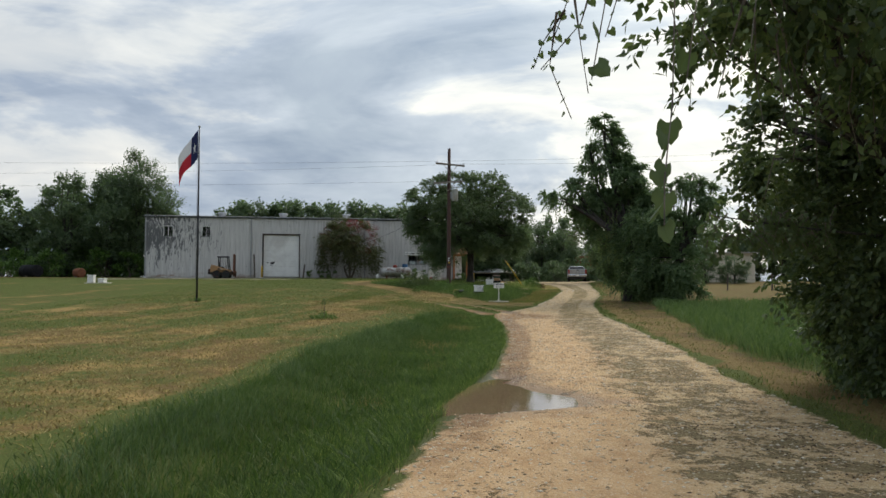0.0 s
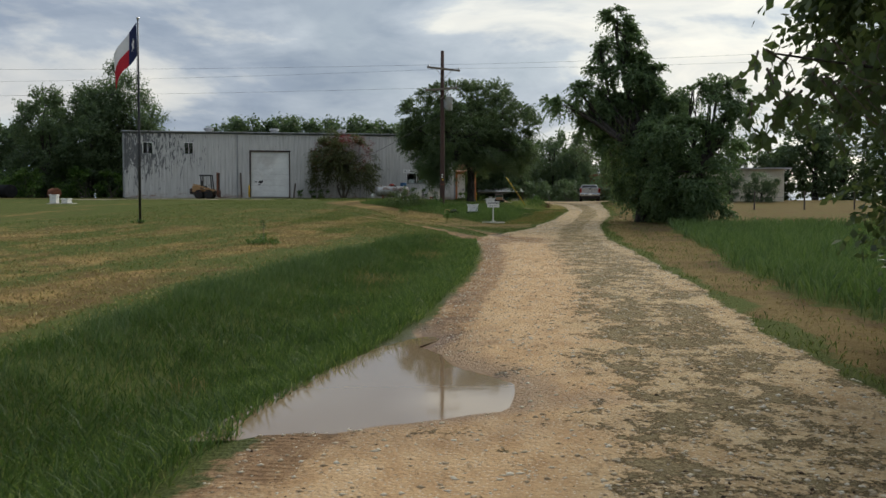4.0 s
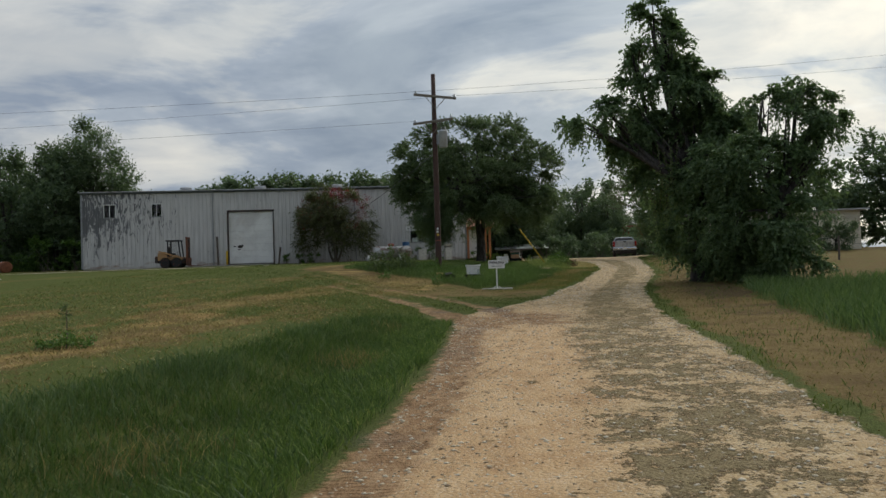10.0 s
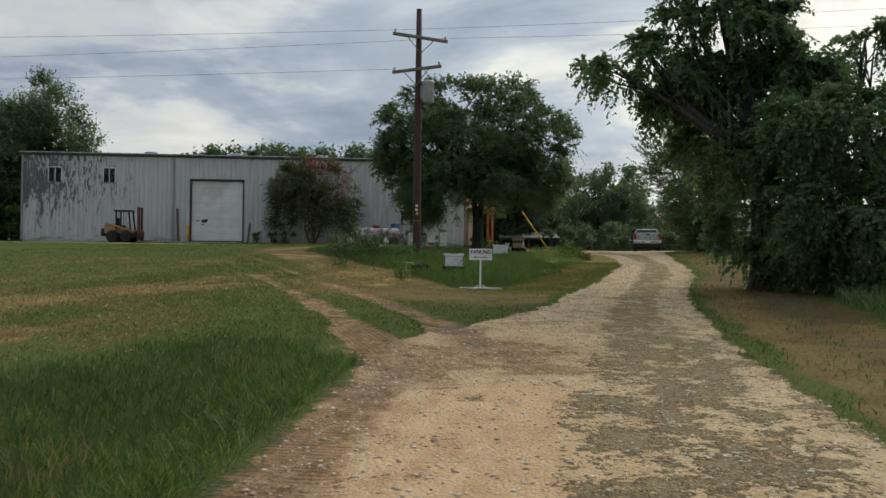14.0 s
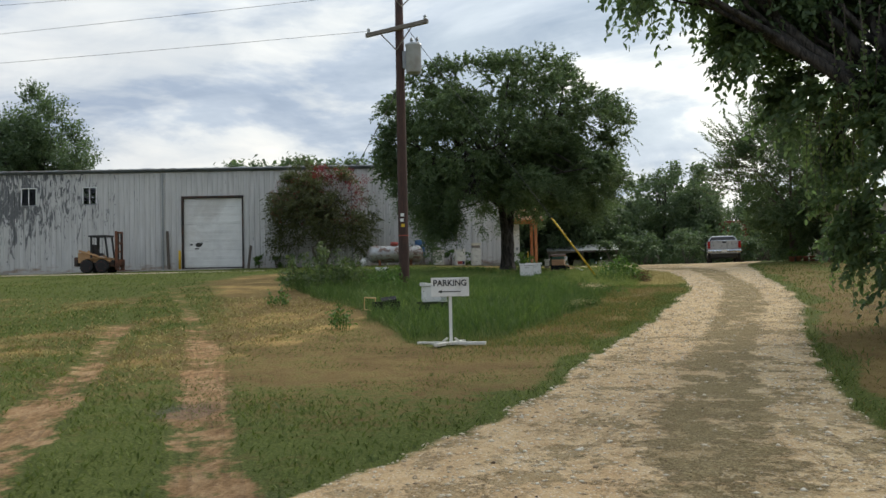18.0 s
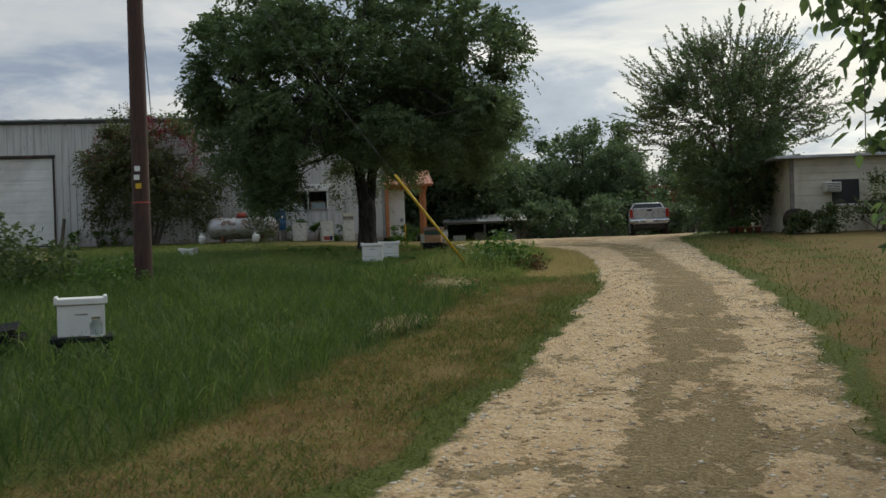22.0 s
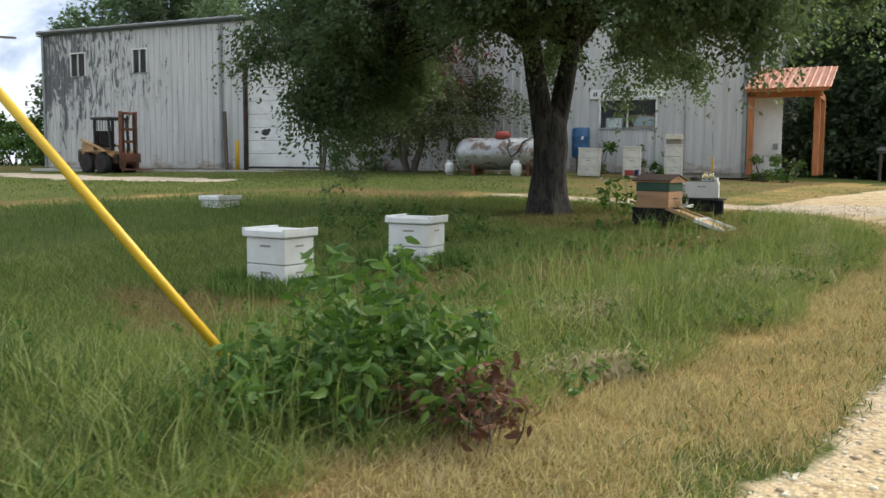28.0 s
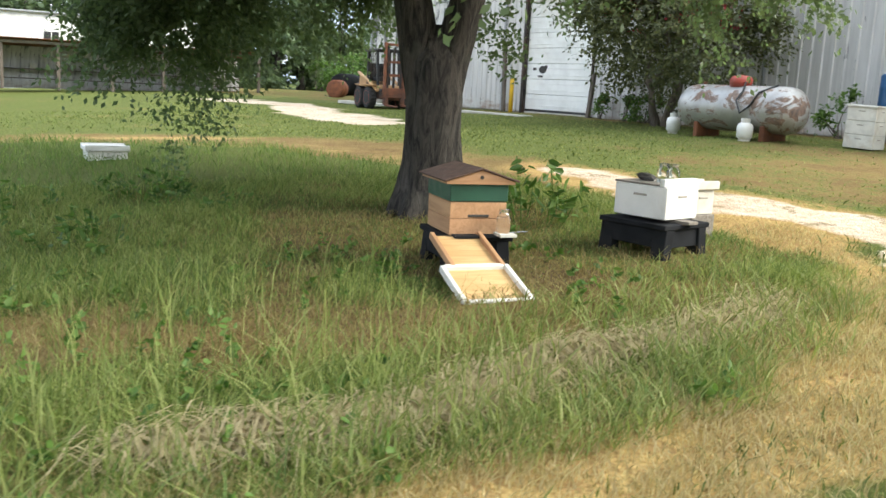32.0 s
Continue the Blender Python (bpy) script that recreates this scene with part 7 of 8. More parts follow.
build_forklift()


# ---- pickup ----
def build_pickup():
    x, y = 13.45, 95.4
    t = thing("pickup_truck", "silver pickup truck parked with its tailgate to the road", "pickup truck", pose(x, y, gz(x, y), 0, 0, -6))
    # built along +y, tail at y = 0
    bed = bmesh.new()
    for s in (-1, 1):
        pr = prism([(-0.0, 0.62), (2.15, 0.62), (2.15, 1.38), (0.0, 1.36)], 0.86 * s - 0.09, 0.86 * s + 0.09)
        pr.transform(Matrix.Rotation(radians(90), 4, "Z") @ Matrix.Diagonal((1, -1, 1, 1)))
        bmesh.ops.recalc_face_normals(pr, faces=pr.faces[:])
        bmesh.ops.bevel(pr, geom=pr.edges[:], offset=0.04, segments=2, affect="EDGES")
        join_bm(bed, pr)
    box(0, 1.1, 0.60, 1.6, 2.1, 0.06, 0.01, bed)
    part("bed", bed, M_carpaint, t)
    part("tailgate", box(0, 0.02, 1.10, 1.52, 0.08, 0.54, 0.03), M_carpaint, t)
    part("tailgate_handle", box(0, -0.03, 1.25, 0.24, 0.03, 0.09, 0.012), M_black2, t)
    part("rear_bumper", box(0, -0.10, 0.72, 1.90, 0.20, 0.16, 0.05), M_chrome, t, "chrome rear bumper")
    part("number_plate", box(0, -0.208, 0.72, 0.31, 0.012, 0.15, 0.004), M_white, t)
    for s in (-1, 1):
        part("tail_lamp", box(s * 0.87, -0.005, 1.10, 0.15, 0.10, 0.42, 0.03), M_lampred, t, "red tail lamp")
        part("mirror", box(s * 1.00, 3.55, 1.24, 0.12, 0.08, 0.2, 0.03), M_black2, t)
    cab = bmesh.new()
    rings = [(0.94, 2.18, 4.15, 0.55), (0.95, 2.18, 4.15, 1.30), (0.92, 2.24, 4.05, 1.34), (0.72, 2.46, 3.45, 1.68), (0.64, 2.58, 3.30, 1.72)]
    prev = None
    for w, y0, y1, z in rings:
        r = [cab.verts.new(v) for v in ((-w, y0, z), (w, y0, z), (w, y1, z), (-w, y1, z))]
        if prev:
            for i in range(4):
                cab.faces.new((prev[i], prev[(i + 1) % 4], r[(i + 1) % 4], r[i]))
        else:
            cab.faces.new(r[::-1])
        prev = r
    cab.faces.new(prev)
    bmesh.ops.bevel(cab, geom=cab.edges[:], offset=0.035, segments=2, affect="EDGES")
    part("cab", cab, M_carpaint, t)
    g = part("rear_window", prism([(-0.80, -0.19), (0.80, -0.19), (0.66, 0.17), (-0.66, 0.17)], -0.012, 0.012), M_black2, t, "dark rear window", m=pose(0, 2.335, 1.515, -33))
    for s in (-1, 1):
        part("side_window", box(0, 0, 0, 0.02, 1.0, 0.30, 0.02), M_black2, t, m=pose(s * 0.835, 3.0, 1.45, 0, -s * 16, 0))
    part("bonnet", box(0, 4.75, 0.95, 1.84, 1.5, 0.62, 0.10), M_carpaint, t)
    part("underbody", box(0, 2.4, 0.48, 1.5, 4.7, 0.28, 0.03), M_black2, t)
    for y in (1.05, 4.75):
        for s in (-1, 1):
            wheel(t, pose(s * 0.82, y, 0.37, 0, 90, 0), 0.37, 0.24, M_chrome)


build_pickup()


# ---- porch at the corner of the workshop ----
def build_porch():
    t = thing("porch", "orange-stained timber porch with a rusty metal roof", "porch", BLD)
    for u, off in ((30.02, 0.0), (31.85, -0.4), (31.85, -2.6)):
        part("post", box(u, -off, 1.12, 0.17, 0.17, 2.34, 0.012), M_orange, t)
    part("beam", box(30.95, 0.2, 2.38, 2.1, 0.12, 0.20, 0.012), M_orange, t, m=pose(0, 0, 0))
    part("beam", box(31.85, 1.5, 2.38, 0.12, 2.6, 0.20, 0.012), M_orange, t)
    for k in range(6):
        part("roof_sheet", rib_panel(0, 0.40, 0, 3.2, pitch=0.2, rib=0.02), M_porchroof, t, m=pose(29.85 + 0.40 * k, -0.42, 2.50, -74, 0, 0))
    part("fascia", box(31.05, -0.36, 2.47, 2.3, 0.05, 0.12, 0.008), M_orange, t)
    part("wall_panel", box(29.955, 1.5, 1.15, 0.10, 2.7, 2.3, 0.01), M_orange, t)
    part("back_wall", box(30.45, 0.42, 1.15, 0.86, 0.06, 2.3, 0.008), M_doorwhite, t, "white boarded wall")
    part("meter_box", box(30.72, 0.36, 0.82, 0.14, 0.06, 0.18, 0.01), M_trim, t)


build_porch()


# ---- lean-to with a sheet roof, red trailer, house ----
def build_leanto():
    x, y = 5.1, 101.0
    t = thing("lean_to", "low open lean-to with a pale sheet roof over stored clutter", "shed", pose(x, y, gz(x, y), 0, 0, 4))
    for k in range(5):
        part("roof_sheet", rib_panel(0, 0.95, 0, 3.0, pitch=0.32, rib=0.03), M_white if k > 1 else M_roof, t, m=pose(-2.35 + 0.95 * k, 0, 1.15, -81, 0, 0))
    for px in (-2.2, 0, 2.2):
        for py, h in ((0.1, 1.12), (2.7, 1.42)):
            part("post", box(px, py, h / 2, 0.09, 0.09, h, 0.008), M_postwood, t)
    part("rail", box(0, 0.1, 1.08, 4.7, 0.06, 0.12, 0.008), M_greywood, t)
    for k, (px, w, h, mt) in enumerate(((-1.5, 0.7, 0.35, M_oldwhite), (-0.4, 0.5, 0.5, M_greywood), (0.6, 0.3, 0.55, M_hivegreen), (1.4, 0.6, 0.4, M_oldwhite))):
        c = thing("crate", "old crate stored under the lean-to", "crate", pose(x + px, y + 0.9, gz(x + px, y + 0.9), 0, 0, 7 * k), "stored crates")
        part("side", box(0, 0, h / 2, w, 0.5, h, 0.015), mt, c)
        part("lid", box(0, 0, h + 0.015, w + 0.04, 0.54, 0.03, 0.005), mt, c)


build_leanto()


def build_red_trailer():
    x, y = 16.1, 107.0
    t = thing("red_trailer", "rusty red box trailer half hidden by trees", "trailer", pose(x, y, gz(x, y), 0, 0, 3))
    part("box_body", box(0, 1.5, 2.0, 1.75, 3.0, 2.2, 0.05), M_rust, t)
    for k in range(8):
        part("rib", box(-0.80 + 0.228 * k, -0.02, 2.0, 0.05, 0.05, 2.1, 0.008), M_rust, t)
    for s in (-1, 1):
        wheel(t, pose(s * 0.75, 1.8, 0.4, 0, 90, 0), 0.4, 0.24, M_machdark)
    part("frame", box(0, 1.5, 0.78, 1.6, 3.0, 0.24, 0.02), M_machdark, t)


build_red_trailer()


def build_house():
    hx, hy = 16.9, 83.7
    z0 = gz(hx, hy)
    t = thing("cream_house", "small cream-sided house with a pale metal roof", "house", pose(hx, hy, z0, 0, 0, 0))
    H, L, D = 4.86 - z0, 11.0, 6.0
    for k in range(10):
        h = H / 10
        part("siding_board", box(L / 2, 0.0, h * (k + 0.5), L, 0.05, h - 0.008, 0.006), M_cream, t, m=pose(0, 0, 0, 0, 0, 0))
    core = box(L / 2, D / 2 + 0.05, H / 2, L - 0.06, D, H, 0.01)
    part("wall", core, M_cream, t)
    part("corner_board", box(0.02, -0.01, H / 2, 0.14, 0.10, H, 0.01), M_greywood, t)
    rf = prism([(-0.65, H + 0.0), (L + 0.5, H + 0.0), (L + 0.5, H + 0.09), (-0.65, H + 0.09)], -0.45, D + 0.4)
    part("roof", rf, M_roof, t, "pale metal roof sheet")
    w = part("window", box(1.9, -0.045, 1.45, 0.95, 0.05, 0.9, 0.01), M_black2, t, "small dark window")
    part("window_frame", box(1.9, -0.06, 0.98, 1.05, 0.07, 0.06, 0.01), M_white, w)
    ac = part("air_conditioner", box(1.35, -0.22, 1.62, 0.56, 0.42, 0.36, 0.03), M_oldwhite, t, "window air conditioner")
    for k in range(5):
        part("grille_slat", box(1.35, -0.437, 1.50 + 0.06 * k, 0.48, 0.012, 0.02), M_machdark, ac)
    # set-back wing with a door
    for k in range(10):
        h = H / 10
        part("siding_board", box(0.45, 3.3, h * (k + 0.5), 1.4, 0.05, h - 0.008, 0.006), M_cream, t)
    d = part("door", box(0.30, 3.25, 1.0, 0.62, 0.05, 1.95, 0.015), M_doorwhite, t, "white house door")
    part("door_handle", lathe([(0.03, 0), (0.03, 0.05), (0.0, 0.06)], 8), M_chrome, d, m=pose(0.5, 3.22, 0.98, 90))
    for sx in (-0.12, 0.78):
        part("shutter", box(sx, 3.25, 1.5, 0.2, 0.05, 0.6, 0.01), M_black2, t)
    part("step", box(-0.2, 2.8, 0.06, 1.5, 0.9, 0.14, 0.02), M_greywood, t)
    # hose reel at the corner
    r = thing("hose_reel", "dark hose reel leaning at the house corner", "hose reel", pose(hx - 0.05, hy - 0.55, z0 + 0.02, 0, 0, 10))
    for s in (-1, 1):
        part("reel_disc", lathe([(0.40, -0.012), (0.42, 0), (0.40, 0.012), (0.34, 0.008), (0.34, -0.008)], 22), M_machdark, r, m=pose(0, s * 0.13, 0.45, 90))
        for k in range(5):
            a = math.pi * k / 5
            part("spoke", cyl((0.36 * math.cos(a), s * 0.13, 0.45 + 0.36 * math.sin(a)), (-0.36 * math.cos(a), s * 0.13, 0.45 - 0.36 * math.sin(a)), 0.010, seg=6), M_machdark, r)
    part("hose_coil", lathe([(0.12, -0.11), (0.28, -0.10), (0.30, 0), (0.28, 0.10), (0.12, 0.11)], 20), M_hivegreen, r, m=pose(0, 0, 0.45, 90))
    part("foot", box(0, 0, 0.03, 0.3, 0.4, 0.06, 0.01), M_machdark, r)
    for k in range(4):
        px = hx - 1.6 + 0.32 * k
        f = thing("flower_pot", "terracotta flower pot by the house step", "flower pot", pose(px, hy + 2.3, gz(px, hy + 2.3)), "flower pots")
        part("pot", lathe([(0.10, 0), (0.14, 0.22), (0.155, 0.22), (0.155, 0.26), (0.12, 0.26), (0.0, 0.24)], 14), M_terra, f, smooth=True)
        c, p = clumps(14, (0, 0, 0.42), (0.2, 0.2, 0.2), 14, 0.06, 0.3, 0.0)
        leaf_mesh("foliage", p, 0.07, M_leaf_weed, f)


build_house()


# ---- open shed and white trailer house across the field ----
def build_open_shed():
    t = thing("open_shed", "long low open-fronted shed with a rusty tin roof", "shed", pose(-42.0, 67.0, gz(-42, 77), 0, 0, 96))
    L, D, H = 19.0, 4.0, 2.35
    for k in range(20):
        part("back_panel", rib_panel(0, L / 20, 0, H, pitch=0.24, rib=0.02), M_siding, t, m=pose(L / 20 * k, D, 0))
    for k in range(8):
        part("post", box(k * L / 7, 0, H / 2, 0.16, 0.16, H, 0.012), M_postwood, t)
    for k in range(16):
        part("roof_sheet", rib_panel(0, L / 16 + 0.02, 0, D + 0.9, pitch=0.3, rib=0.03), M_rust, t, m=pose(L / 16 * k, -0.5, H + 0.28, -94, 0, 0))
    part("fascia", box(L / 2, -0.05, H + 0.08, L, 0.05, 0.16, 0.01), M_greywood, t)
    part("shelf", box(L / 2, D - 0.6, 1.05, L - 0.4, 0.8, 0.06, 0.01), M_postwood, t)
    part("shelf", box(L / 2, D - 1.4, 0.55, L - 0.4, 0.6, 0.06, 0.01), M_postwood, t)
    for k in range(9):
        px, py, w = 1.2 + 2.0 * k, D - 0.7, rnd.uniform(0.3, 0.55)
        c = thing("shed_box", "pale box stored in the open shed", "box", t.matrix_world @ pose(px, py, 1.08), "boxes in the shed")
        part("side", box(0, 0, w * 0.35, w, 0.4, w * 0.7, 0.01), M_oldwhite if k % 2 else M_greywood, c)
        part("lid", box(0, 0, w * 0.7 + 0.01, w + 0.03, 0.43, 0.025, 0.004), M_oldwhite, c)
    h = thing("white_trailer_house", "white trailer house standing behind the open shed", "house", pose(-53.5, 62.0, gz(-53, 70) + 1.5, 0, 0, 96))
    for k in range(22):
        part("siding_panel", rib_panel(0, 1.0, 0, 3.4, pitch=0.25, rib=0.01), M_doorwhite, h, m=pose(k * 1.0, 0, 0))
    part("wall", box(11.0, 2.1, 1.7, 22, 4.0, 3.38, 0.02), M_doorwhite, h)
    part("skirt", box(11.0, 2.0, -0.8, 21.8, 3.8, 1.6, 0.02), M_trim, h)
    part("roof", box(11.0, 2.0, 3.45, 22.4, 4.5, 0.12, 0.03), M_trim, h)
    for k in range(6):
        w = part("window", box(2.0 + 3.6 * k, -0.03, 1.9, 0.9, 0.05, 0.75, 0.01), M_black2, h, "dark window")
        part("window_frame", box(2.0 + 3.6 * k, -0.045, 1.9, 0.04, 0.05, 0.75), M_white, w)


build_open_shed()
for x, y, s in ((-57.0, 100.4, 0.92), (-140, 158, 0.95)):
    t = thing("far_pole", "distant utility pole with one crossarm", "utility pole", pose(x, y, gz(x, y)), "far poles")
    part("pole", lathe([(0.17, -0.2), (0.15, 6), (0.11, 10.5 * s)], 10), M_pole, t)
    part("crossarm", box(0, 0, 10.2 * s, 3.4, 0.13, 0.16, 0.01), M_greywood, t, m=pose(0, 0, 0, 0, 0, 62))
    part("transformer", lathe([(0.25, 0), (0.27, 0.05), (0.27, 1.1), (0.0, 1.15)], 14), M_grey, t, m=pose(-0.45, 0, 6.8))

# rusty drum and dark tank out on the grass
for x, y, r, ln, mt, lab in ((-35.3, 88.2, 0.45, 0.9, M_rust, "rusty open steel drum lying on the grass"), (-41.0, 90.4, 0.62, 2.4, M_black, "dark tarred tank lying at the edge of the bushes")):
    t = thing("drum", lab, "drum", pose(x, y, gz(x, y) - 0.03, 0, 0, -35))
    part("shell", lathe([(r * 0.8, -ln / 2), (r, -ln / 2 + 0.02), (r, -ln / 6), (r * 1.03, -ln / 6 + 0.03), (r, -ln / 6 + 0.06), (r, ln / 2 - 0.02), (r * 0.85, ln / 2)], 24, "X"), mt, t, smooth=True, m=pose(0, 0, r))
    part("chock", box(0, -r * 0.8, 0.07, 0.3, 0.12, 0.16, 0.01), M_postwood, t)

# field fence on the right
for k in range(12):
    x, y = 17.0 + 3.2 * k, 66.0 + 0.15 * k
    t = thing("fence_post", "weathered fence post at the pasture edge", "fence post", pose(x, y, gz(x, y), 0, rnd.uniform(-2, 2), rnd.uniform(0, 90)), "field fence")
    part("post", cyl((0, 0, -0.2), (0, 0, 1.2), 0.06, 0.05, 8), M_postwood, t)
for z in (0.5, 0.8, 1.1):
    sag_wire("fence_wire", "thin strand of fence wire", (17, 66, gz(17, 66) + z), (52.2, 67.6, gz(52.2, 67.6) + z), 0.03, 0.006)


# ---- grass, stubble, weeds and gravel ----
def blades(name, label, x, y, h0, h1, wide, material, lean=0.35, category="grass", low=None):
    """Many single blades as one sheet of kind stuff; x, y: their feet."""
    n = len(x)
    z = ground_z(x, y) - 0.015
    h = rng.uniform(h0, h1, n)
    if low is not None:
        h = h * low(x, y)
    a = rng.uniform(0, 2 * math.pi, n)
    w = wide * rng.uniform(0.7, 1.3, n)
    l = lean * rng.uniform(0.1, 1.6, n) * h
    dx, dy = np.cos(a), np.sin(a)
    b = rng.uniform(0, 2 * math.pi, n)
    lx, ly = np.cos(b) * l, np.sin(b) * l
    foot = np.stack([x, y, z], -1)
    m1 = np.stack([x + dx * w + lx * 0.35, y + dy * w + ly * 0.35, z + h * 0.55], -1)
    m2 = np.stack([x - dx * w + lx * 0.35, y - dy * w + ly * 0.35, z + h * 0.55], -1)
    tip = np.stack([x + lx, y + ly, z + h * rng.uniform(0.8, 1.0, n)], -1)
    v = np.stack([foot, m1, tip, m2], 1).reshape(-1, 3)
    ob = np_mesh(name, v, np.arange(4 * n).reshape(n, 4), material)
    return tagged(ob, label, category, kind="stuff")


def scatter(n, x0, x1, y0, y1, keep):
    """Random feet in a rectangle, kept where keep(cover, x, y) gives a chance over a random number."""
    x, y = rng.uniform(x0, x1, n), rng.uniform(y0, y1, n)
    c = cover(x, y)
    ok = rng.random(n) < keep(c, x, y)
    return x[ok], y[ok]


def clumped(x, y, s=0.9, k=3):
    return sstep(0.25, 0.6, fnoise(x, y, s, 2, k))


x, y = scatter(260000, -4, 3.2, 5, 42, lambda c, x, y: c["ditch"] * (c["clay"] < 0.3) * (c["pud"] > 0.22) * (0.45 + 0.55 * clumped(x, y, 1.4)) * np.interp(y, [5, 10, 30, 45], [0.9, 1, 0.8, 0.8]))
blades("ditch_grass", "lush dark green uncut grass filling the ditch", x, y, 0.07, 0.22, 0.0055, M_blade_deep, 0.7)
x, y = scatter(150000, -2.5, 3.2, 5, 43, lambda c, x, y: c["ditch"] * (c["clay"] < 0.3) * (c["pud"] > 0.22) * sstep(0.50, 0.66, (x - c["dl"]) / np.maximum(c["xl"] - c["dl"], 0.5) + 0.5 * (fnoise(x, y, 0.8, 3, 81) - 0.5)))
m = rng.random(len(x)) < 0.68
blades("ditch_grass", "bright green grass on the road bank of the ditch", x[m], y[m], 0.08, 0.24, 0.0045, M_blade, 0.7)
blades("ditch_grass", "yellow-green grass on the road bank of the ditch", x[~m], y[~m], 0.06, 0.20, 0.0045, M_blade_pale, 0.7)
x, y = scatter(26000, -2.0, 2.2, 12, 40, lambda c, x, y: c["ditch"] * sstep(0.22, 0.05, np.abs((x - c["dl"]) / np.maximum(c["xl"] - c["dl"], 0.5) - 0.52)) * sstep(0.5, 0.66, fnoise(x, y, 0.55, 3, 85)))
blades("ditch_grass", "brown seeding grass along the bottom of the ditch", x, y, 0.14, 0.36, 0.0035, M_blade_brown, 0.6)
x, y = scatter(60000, -4, 1.0, 6, 42, lambda c, x, y: c["ditch"] * sstep(0.42, 0.16, (x - c["dl"]) / np.maximum(c["xl"] - c["dl"], 0.5)) * clumped(x, y, 0.6, 83))
blades("ditch_grass", "soft grey-green tall grass on the field side of the ditch", x, y, 0.16, 0.36, 0.0045, M_blade_soft, 0.5)
x, y = scatter(26000, -4, 3.2, 5, 42, lambda c, x, y: c["ditch"] * (c["clay"] < 0.3) * (c["pud"] > 0.3) * clumped(x, y, 0.8, 9) * (y < 38))
blades("ditch_grass", "taller grass tufts in the ditch", x, y, 0.16, 0.34, 0.006, M_blade_deep, 0.8)


def mown_down(x, y):
    """How tall the island's grass stands: low on the worn ground, under the tree and round the hives."""
    c = cover(x, y)
    f = 1 - 0.62 * np.clip(c["thin"] * 1.3, 0, 1)
    f = f * np.where(y > 68, 0.62, 1.0)
    f = f * (1 - 0.45 * sstep(1.3, 0.6, np.hypot(x - 4.9, (y - 77.9) * 0.8)))
    f = f * (1 - 0.45 * sstep(1.0, 0.5, np.hypot(x - 4.5, y - 79.6)))
    for a, b, r in ((6.8, 74.2, 0.75), (6.3, 76.4, 0.6), (6.6, 72.4, 0.6)):
        f = f * (1 - 0.7 * sstep(r, r * 0.4, np.hypot((x - a) * 1.8, y - b)))
    return f * (0.45 + 0.75 * fnoise(x, y, 1.5, 2, 31) + 0.75 * fnoise(x, y, 4.5, 2, 32) ** 1.5)


x, y = scatter(330000, -6.5, 7.6, 54.5, 80.6, lambda c, x, y: (c["isle"] < 0.15) * np.where((x > 3.5) & (y > 64), 1.0, 0.55) * (0.35 + 0.65 * clumped(x, y, 1.1, 5)) * (1 - 0.97 * c["thin"]) * np.where(y > 67, 0.62, 1) * (np.hypot(x - 2.13, y - 78.44) > 0.4))
m = (y < 68.5) & (rng.random(len(x)) < 0.85)
blades("island_grass", "long green grass round the beehives", x[~m], y[~m], 0.09, 0.29, 0.0038, M_blade, 0.7, low=mown_down)
blades("island_grass", "deep green uncut grass behind the parking sign", x[m], y[m], 0.12, 0.38, 0.0045, M_blade_deep, 0.7, low=mown_down)
x, y = scatter(210000, 0.0, 8.0, 67, 80.8, lambda c, x, y: (c["isle"] < 0.35) * (0.3 + 0.7 * clumped(x, y, 1.3, 15)) * (1 - 0.92 * c["thin"]))
blades("island_grass", "fine yellow-green grass between the hives and the road", x, y, 0.07, 0.24, 0.0032, M_blade_pale, 0.9, low=mown_down)
x, y = scatter(170000, 0.5, 8.0, 62, 80.8, lambda c, x, y: (c["isle"] < 0.3) * np.clip(c["thin"] + (0.16 + 0.22 * (x > 4.6)) * clumped(x, y, 1.7, 18), 0, 1))
blades("withered_grass", "withered brown grass on worn ground round the hives", x, y, 0.03, 0.12, 0.0035, M_blade_brown, 1.1)
x, y = scatter(14000, 1, 7.8, 64, 79, lambda c, x, y: (c["isle"] < 0.1) * clumped(x, y, 0.9, 8) ** 2 * (x > 4.2) * (1 - c["thin"]))
blades("island_grass", "tall bright grass at the verge of the island", x, y, 0.22, 0.42, 0.0035, M_blade_pale, 0.9, low=mown_down)
x, y = scatter(14000, -6, 5, 55, 67, lambda c, x, y: (c["isle"] < 0.1) * clumped(x, y, 0.7, 11))
blades("island_grass", "tall dark grass round the pole", x, y, 0.20, 0.42, 0.005, M_blade, 0.9)
x, y = scatter(200000, 3.2, 9.2, 52, 82, lambda c, x, y: (c["dry"] > 0.3) * (c["isle"] > -0.1) * (c["road"] < 0.35) * np.where(y > 64, 1.0, 0.6) * (0.4 + 0.6 * clumped(x, y, 2.0, 2)))
m = y > 67.5
blades("dry_stubble", "straw-coloured mown stubble beside the road", x[m], y[m], 0.02, 0.085, 0.0038, M_blade_dry, 1.0)
g = ~m & (rng.random(len(x)) < sstep(52.5, 57.0, y) * 0.85 * sstep(65.5, 62.5, y))
blades("dry_stubble", "golden mown grass between the island and the road", x[g], y[g], 0.03, 0.10, 0.004, M_blade_gold, 1.0)
g = ~m & ~g
blades("dry_stubble", "withered brown mown grass round the parking sign", x[g], y[g], 0.015, 0.06, 0.0042, M_blade_brown, 1.2)
